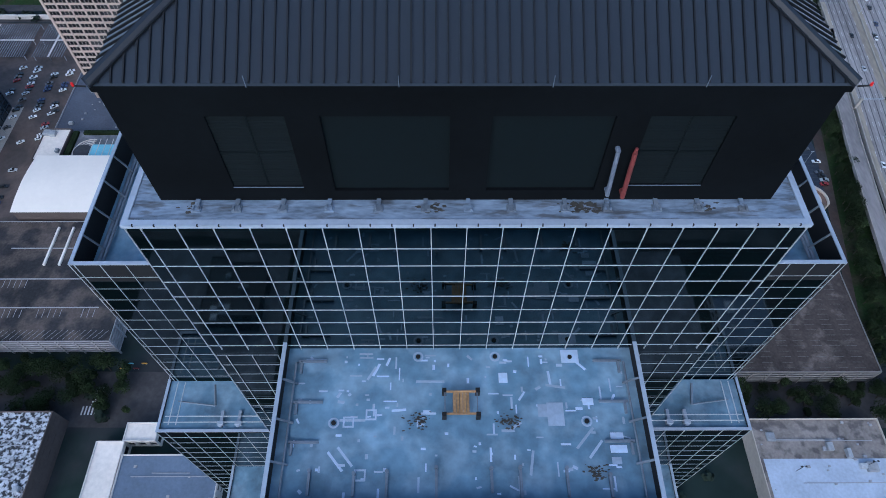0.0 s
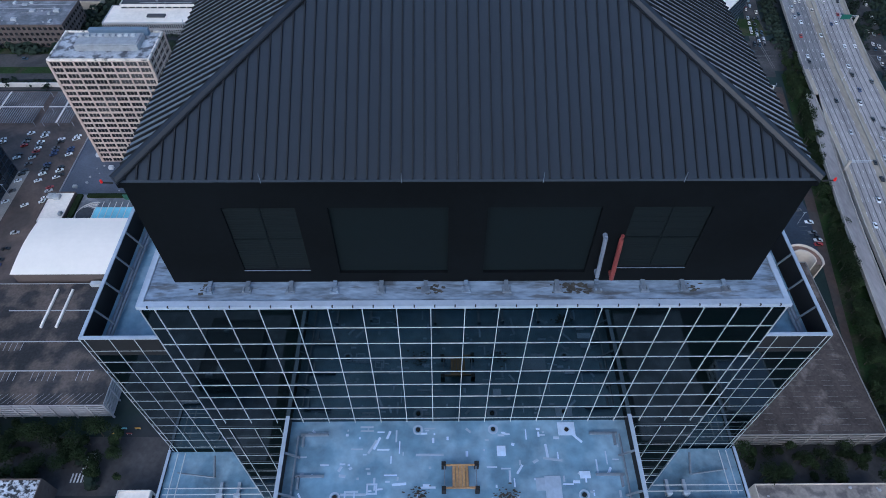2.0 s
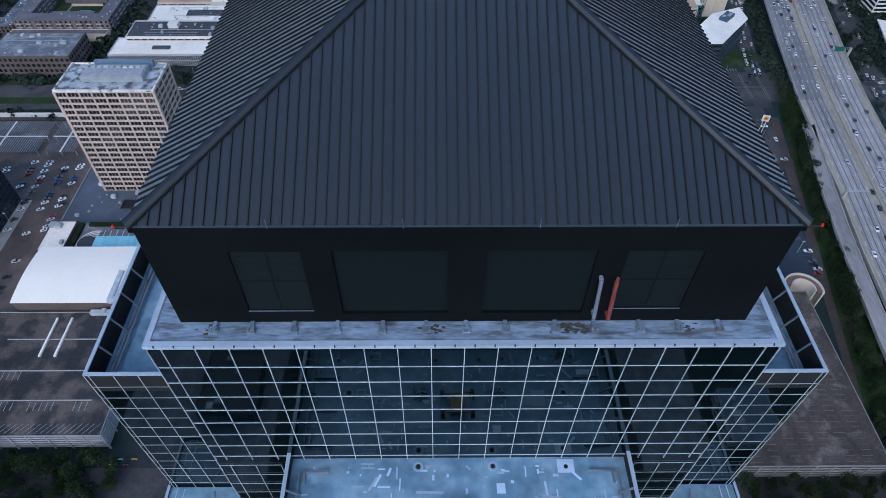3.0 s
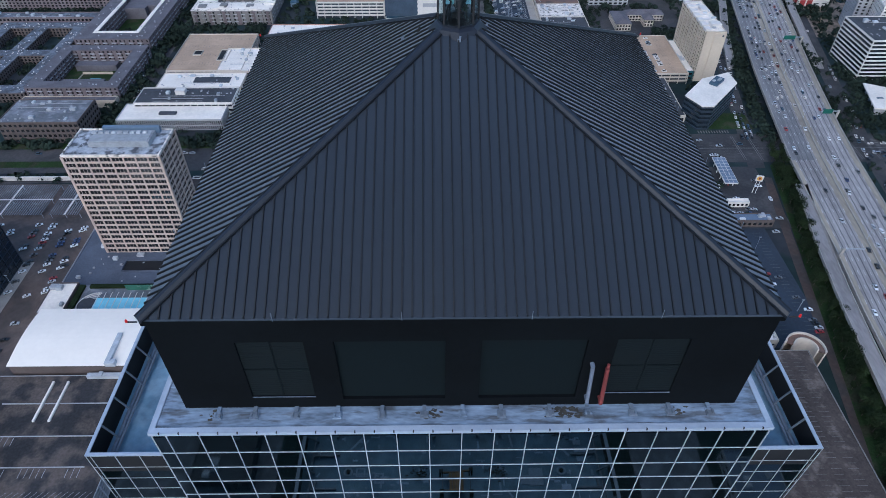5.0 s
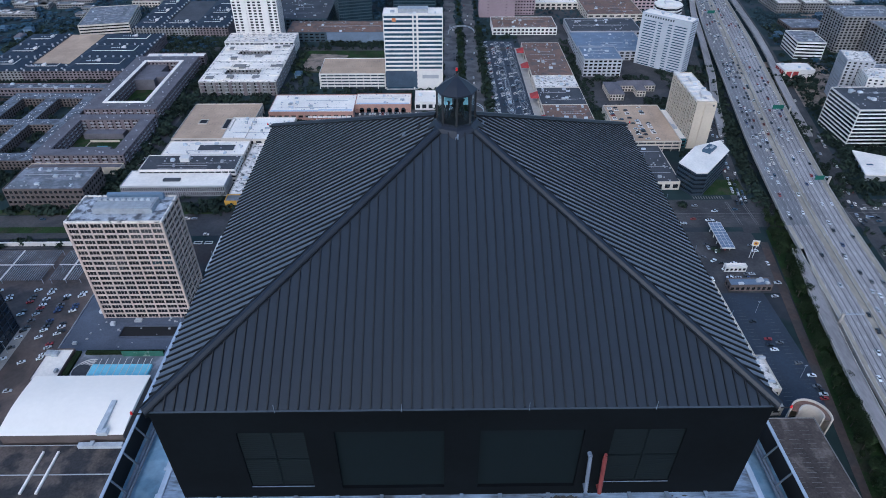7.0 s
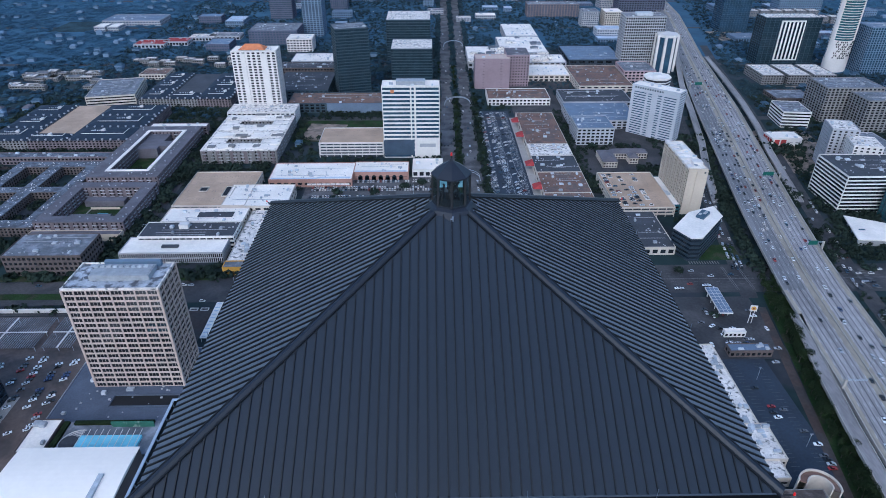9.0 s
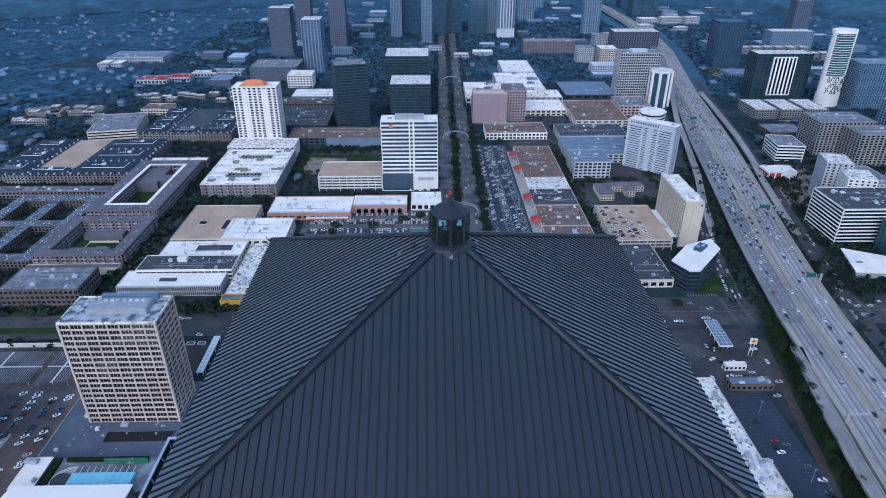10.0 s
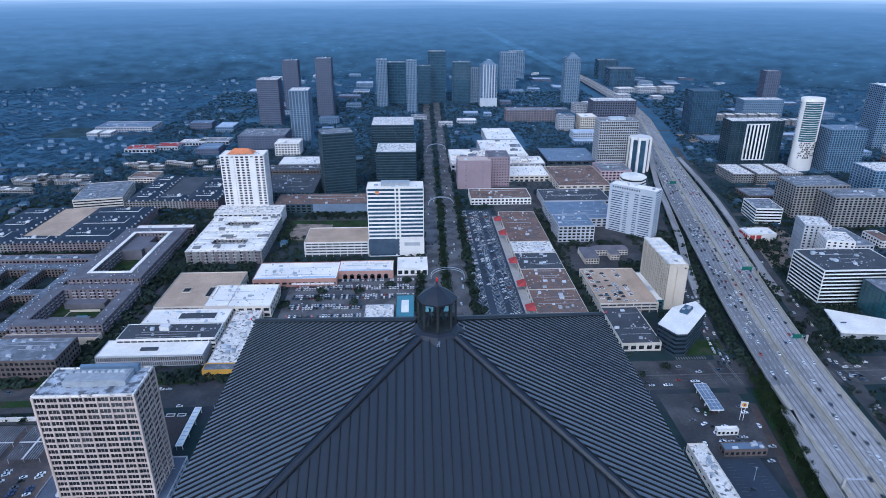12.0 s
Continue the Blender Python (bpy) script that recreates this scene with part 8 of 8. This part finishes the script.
extra_glass = Solid()


def car(x, y, heading, z=0.06):
    global made
    if made < 265:
        c = copy_thing(CARS[r4.random() < 0.4], pose(x, y, z, 0, 0, heading))
        if z > 5:
            tagged(c, "car driving on the pale freeway deck", group="freeway traffic")
        made += 1
    else:
        tone = r4.choices([n for n, _, _ in TONES], [w for _, _, w in TONES])[0]
        s, a, tall = extra[tone], radians(heading), r4.choice((1.35, 1.35, 1.7))
        s.box(x - 2.25, x + 2.25, y - 0.88, y + 0.88, z + 0.3, z + 0.88, rot=a, c=(x, y))
        extra_glass.box(x - 1.6, x + 0.95, y - 0.76, y + 0.76, z + 0.88, z + tall - 0.03, rot=a, c=(x, y))
        s.box(x - 1.5, x + 0.6, y - 0.72, y + 0.72, z + tall - 0.03, z + tall + 0.03, rot=a, c=(x, y))


# freeway traffic
for i in range(120):
    y = 110 + 620 * r4.random()
    k = r4.choice((1, 2, 3, 4, 5, 7, 8, 9, 10, 11)) if y < 430 or i % 3 else r4.choice((1, 2, 3, 4))
    dx = fw((k + 0.5) / 13, y + 10) - fw((k + 0.5) / 13, y)
    car(fw((k + 0.5) / 13, y), y, 90 - math.degrees(math.atan2(dx, 10)) + (180 if k < 6 else 0), DECK_Z + 0.01)
# west lot
for x in (-306, -298, -288, -272, -262, -250, -240):
    for y in range(232, 300, 3):
        if r4.random() < 0.5:
            car(x + r4.uniform(-0.5, 0.5), y, 30 + r4.uniform(-4, 4))
for y in range(130, 230, 4):
    if r4.random() < 0.25:
        car(-246, y, 10)
# east lot
for x, y in ((206, 246), (212, 243), (205, 241), (206, 237), (216, 226), (219, 216), (218, 208), (219, 205), (219, 202), (218, 199), (203, 262), (228, 286), (208, 318), (214, 322), (222, 310), (205, 306), (211, 306), (217, 306), (202, 345), (236, 300)):
    car(x, y, r4.choice((0, 180)) + r4.uniform(-5, 5))
for i in range(14):
    car(r4.uniform(190, 240), r4.uniform(300, 348), r4.choice((0, 90, 30)), 0.06)
for i in range(12):
    car(r4.uniform(150, 235), r4.choice((373, 377, 390)), r4.choice((0, 180)), 0.09)
# plaza lot rows
for y in (497, 513, 518, 534, 539, 555, 560, 575):
    x = -124
    while x < -2:
        if r4.random() < 0.9 and not (-54 < x < -2 and y < 532):
            car(x, y, 90 + r4.choice((0, 180)))
        x += 2.65
# feeder and cross-street traffic
for i in range(84):
    y = 400 + 260 * r4.random() ** 1.7
    car(fw(0, y) - 23.5 + r4.choice((-4, 0, 4)), y, 78, 0.09)
for i in range(24):
    car(r4.uniform(180, 420), r4.choice((374, 379, 392, 398)), r4.choice((0, 180)), 0.09)
for i in range(40):
    y = r4.uniform(150, 620)
    car(fw(1, y) + 19 + r4.choice((-4, 0, 4)), y, 78, 0.09)
for y in range(470, 600, 4):
    if r4.random() < 0.6:
        car(-270 + r4.choice((-2.5, 2.5)), y, 85, 0.06)
for i in range(16):
    car(r4.uniform(-420, -60), r4.choice((362, 366, 380, 384)), r4.choice((0, 180)), 0.09)
# shop lot, angled rows
for x in (60, 66, 74, 80, 88, 94):
    y = 478
    while y < 795:
        if r4.random() < (0.1 if y < 530 else 0.28):
            car(x, y, 35, 0.06)
        y += 2.9
for i in range(70):
    y = r4.uniform(400, 1300)
    car(blvd_x(y, r4.choice((12, 16, 20, 38, 42, 46))), y, 90, 0.09)
for i in range(150):
    x, y = r4.uniform(-400, 900), r4.uniform(800, 1700)
    if clear(x, y, 3):
        car(x, y, r4.choice((0, 90)), 0.03)
for i in range(330):
    y = r4.uniform(430, 2200) if i % 2 else r4.uniform(430, 1000)
    k = r4.choice((1, 2, 3, 4, 5, 7, 8, 9, 10, 11))
    car(fw((k + 0.5) / 13, y), y, 80, DECK_Z)
for x in (177, 183, 192, 198, 207):
    for y in range(497, 568, 3):
        if r4.random() < 0.45:
            car(x, y, r4.choice((0, 180)), 10.02)
for tone, paint, _ in TONES:
    single("distant_cars", extra[tone], paint, "rows of distant " + tone + " cars", "cars", "stuff")
single("distant_car_windows", extra_glass, CARGLASS, "dark windows of the distant cars", "cars", "stuff")
CARS[0].matrix_world = pose(-236, 238, 0.06, 0, 0, 20)
CARS[1].matrix_world = pose(-238, 258, 0.06, 0, 0, 20)

# lot paint
q = Solid()
for x0, x1, y0, y1 in ((56, 72, 476, 796), (72, 88, 476, 796), (88, 102, 476, 796)):
    y, xm = y0, (x0 + x1) / 2
    while y < y1:
        q.box(xm - 5.6, xm, y - 0.15, y + 0.15, 0.04, 0.06, rot=0.6, c=(xm, y)).box(xm, xm + 5.6, y - 0.15, y + 0.15, 0.04, 0.06, rot=-0.6, c=(xm, y))
        y += 2.9
single("bay_marking", q, PAINT, "white angled bay lines", "markings", "stuff")
q = Solid()
for y in range(195, 288, 3):
    q.box(196, 201, y, y + 0.12, 0.04, 0.06).box(212, 217, y, y + 0.12, 0.04, 0.06)
single("bay_marking", q, FAINT, "faint bay lines", "markings", "stuff")

# verges, drive and canopy beside the cross street
for x0, x1, y0, y1 in ((-520, -176, 391, 399), (-520, -232, 366, 374), (-150, 60, 408, 416)):
    sheet("grass_verge", x0, x1, y0, y1, GRASS, "green verge beside the cross street", 0.12)
sheet("pavement_drive", -188, -166, 306, 352, LOT_BROWN, "brown paved drive beside the podium lot", 0.05)
sheet("pavement_yard", -520, -228, 346, 352, ASPHALT, "dark asphalt strip of the lot", 0.036)
canopy = thing("drive_canopy", "long narrow white walkway canopy on posts", "canopy", at=(-160.5, 334, 0))
part("roof", Solid().box(-2.4, 2.4, -21, 21, 4.0, 4.5), canopy, "white flat roof", material=WHITE)
for i in range(10):
    part("rib", Solid().box(-1.6, 1.6, -19.6 + i * 4.2, -18.9 + i * 4.2, 4.5, 4.7), canopy, material=PALEBLUE)
for x in (-2, 2):
    for y in (-20, -7, 7, 20):
        part("post", Solid().box(x - 0.15, x + 0.15, y - 0.15, y + 0.15, 0, 4.0), canopy, material=WHITEWALL)
for x, y in ((-180, 352), (-172, 352)):
    single("planter_kerb", Solid().box(-3, 3, -1.6, -1.2, 0, 0.5).box(-3, 3, 1.2, 1.6, 0, 0.5).box(-3, -2.6, -1.2, 1.2, 0, 0.5).box(2.6, 3, -1.2, 1.2, 0, 0.5), WHITEWALL, "white planter kerb beside the drive", "kerb", at=(x, y, 0.05))
podium_slot = thing("podium_court", "court with planting on the podium roof, its shade painted black", "court", at=(-176, 251, 6.25))
part("kerb", Solid().box(-20, 20, -5, -4.5, 0, 1.1).box(-20, 20, 4.5, 5, 0, 1.1).box(-20, -19.5, -4.5, 4.5, 0, 1.1).box(19.5, 20, -4.5, 4.5, 0, 1.1), podium_slot, "grey kerb wall", material=PODIUM)
# flat black plate on the roof imitates a deep shaded slot
part("floor", Solid().box(-19.5, 19.5, -4.5, 4.5, 0, 0.1), podium_slot, "black plate imitating the sunken court's shade", material=BLACK)

# carport rows on the west lot
for x0, x1 in ((-330, -272), (-268, -246)):
    top = thing("carport", "long carport roof of grey slats with white ridge", "carport", at=((x0 + x1) / 2, 322, 0))
    w = (x1 - x0) / 2
    n = int(2 * w / 1.6)
    for i in range(n):
        part("slat", Solid().box(-w + i * 1.6, -w + i * 1.6 + 0.6, -17, 17, 3.6, 3.75), top, material=GREYROOF)
    part("ridge", Solid().box(-w, w, -0.5, 0.5, 3.75, 4.0).box(-0.6, 0.6, -17, 17, 3.75, 3.95), top, "white ridge strip", material=WHITEWALL)
    for x in (-w + 1, 0, w - 1):
        for y in (-16, 0, 16):
            part("post", Solid().box(x - 0.15, x + 0.15, y - 0.15, y + 0.15, 0, 3.6), top, material=GREYWALL)
single("long_white_wall", Solid().box(-40, 40, -0.6, 0.6, 0, 3.2), WHITEWALL, "long white boundary wall", "wall", at=(-300, 350, 0))

# boulevard arches
for y in (579, 829, 1167):
    top = thing("street_arch", "pair of slim polished steel arches over the boulevard", "arch", at=(blvd_x(y, 31), y, 0), group="boulevard arches")
    for o, r, h in ((-3.5, 18, 11.5), (3.5, 18, 10.5)):
        s = Solid()
        pts = [(-r * math.cos(math.pi * i / 18), o, h * math.sin(math.pi * i / 18) ** 0.8) for i in range(19)]
        for i, p in enumerate(pts):
            t = (Vector(pts[min(i + 1, 18)]) - Vector(pts[max(i - 1, 0)])).normalized()
            nrm = Vector((-t.z, 0, t.x))
            for j in range(6):
                w = math.pi * j / 3
                s.v.append(tuple(Vector(p) + nrm * 0.3 * math.cos(w) + Vector((0, 0.3 * math.sin(w), 0))))
        s.f = [(6 * i + j, 6 * i + (j + 1) % 6, 6 * i + 6 + (j + 1) % 6, 6 * i + 6 + j) for i in range(18) for j in range(6)] + [(5, 4, 3, 2, 1, 0), tuple(range(108, 114))]
        part("arch", s, top, "thin curved steel arch", material=STEEL)

# freeway gantries and green signs
def gantry(y, u0, u1, sign):
    x0, x1 = fw(u0, y), fw(u1, y)
    top = thing("sign_gantry", "steel sign gantry over the freeway lanes", "gantry", at=(x0, y, DECK_Z))
    part("post", Solid().box(-0.8, 0.8, -0.6, 0.6, -1, 7.5), top, "pale concrete post", material=BARRIER)
    s = Solid()
    for z in (6.2, 7.4):
        s.bar((0, 0, z), (x1 - x0, 0, z), 0.14)
    k = 8
    for i in range(k):
        a, b = (x1 - x0) * i / k, (x1 - x0) * (i + 1) / k
        s.bar((a, 0, 6.2), (b, 0, 7.4), 0.09)
    part("truss", s, top, material=STEEL)
    if sign:
        part("sign_panel", Solid().box((x1 - x0) * 0.35, (x1 - x0) * 0.9, -0.3, -0.15, 4.5, 8.5), top, "green sign panel", material=SIGNGREEN)


gantry(254, 0.0, 0.28, False)
gantry(420, 1.0, 0.72, True)
gantry(560, 1.0, 0.62, True)
gantry(880, 0.05, 0.4, True)
for i in range(14):
    y = 120 + 75 * i
    p = thing("street_lamp", "tall thin steel freeway lamp", "street lamp", at=(fw(0.47, y), y, DECK_Z + 0.9), group="freeway lamps")
    part("pole", Solid().bar((0, 0, 0), (0, 0, 11), 0.12, 0.08, sides=6), p, material=STEEL)
    part("arm", Solid().bar((-2.2, 0, 11), (2.2, 0, 11), 0.07, sides=5), p, material=STEEL)
for x, y in ((-110, 505), (-60, 545), (-20, 545), (78, 500), (78, 560), (78, 640), (78, 720), (212, 215), (208, 270), (-262, 240), (-290, 280)):
    p = thing("lot_lamp", "slim parking lot lamp post", "street lamp", at=(x, y, 0), group="lot lamps")
    part("pole", Solid().bar((0, 0, 0), (0, 0, 10), 0.12, 0.08, sides=6), p, material=STEEL)
    part("head", Solid().box(-0.9, 0.9, -0.25, 0.25, 9.9, 10.15), p, material=UNIT)

# crossing and painted yard on the street below
q = Solid()
for i in range(7):
    q.box(-162 + i * 1.5, -161.3 + i * 1.5, 66, 70, 0.07, 0.09).box(-158.5, -154.5, 70.5 + i * 1.3, 71.1 + i * 1.3, 0.07, 0.09)
single("crosswalk_marking", q, PAINT, "white zebra crossing stripes", "markings", "stuff")
for i, m in enumerate((YELLOW, CYAN, REDPIPE, YELLOW)):
    b = thing("site_barrier", "coloured plastic site barrier on the pavement", "barrier", at=(-149 + i * 3.2, 88 + (i % 2) * 2.5, 0.05), group="site barriers")
    part("panel", Solid().box(-1.3, 1.3, -0.12, 0.12, 0.25, 1.1), b, material=m)
    for x in (-0.9, 0.9):
        part("foot", Solid().box(x - 0.12, x + 0.12, -0.35, 0.35, 0, 0.25), b, material=GREYWALL)
for x, y in ((146, 38), (176, 40)):
    p = thing("lot_lamp", "twin-headed roof lamp post", "street lamp", at=(x, y, 9.36), group="lot lamps")
    part("pole", Solid().bar((0, 0, 0), (0, 0, 7), 0.12, sides=6), p, material=BLACK)
    part("head", Solid().box(-1.3, -0.5, -0.3, 0.3, 6.9, 7.1), p, material=BLACK)
    part("head", Solid().box(0.5, 1.3, -0.3, 0.3, 6.9, 7.1), p, material=BLACK)

# lane paint on the crossing below the freeway, cars left on the field
q = Solid()
for y in (379.5, 383.0, 391.0, 394.5):
    x = 100.0
    while x < 520:
        q.box(x, x + 3.5, y - 0.1, y + 0.1, 0.07, 0.09)
        x += 9
q.box(120, 480, 386.6, 386.9, 0.07, 0.09).box(120, 480, 387.3, 387.6, 0.07, 0.09)
for x in (238, 239.5, 251, 252.5, 330, 331.5, 344, 345.5):
    q.box(x, x + 0.5, 371, 404, 0.07, 0.09)
for i in range(12):
    q.box(214 + i * 2.2, 215 + i * 2.2, 409, 413, 0.07, 0.09).box(350, 354, 372 + i * 2.4, 373 + i * 2.4, 0.07, 0.09)
single("lane_marking", q, FAINT, "worn white lane lines and crossings on the cross street", "markings", "stuff")
q = Solid()
for k in (0.33, 0.66):
    for y in range(400, 1000, 10):
        x0, x1 = fw(0, y) - 30 + 13 * k, fw(0, y + 3) - 30 + 13 * k
        q.prism([(x0 - 0.1, y), (x0 + 0.1, y), (x1 + 0.1, y + 3), (x1 - 0.1, y + 3)], 0.07, 0.09)
for o in (13, 17.5, 36, 40.5, 45):
    for y in range(420, 1300, 10):
        q.box(blvd_x(y, o) - 0.1, blvd_x(y, o) + 0.1, y, y + 3, 0.075, 0.095)
single("lane_marking", q, FAINT, "faded broken lane lines on the boulevard and feeder", "markings", "stuff")
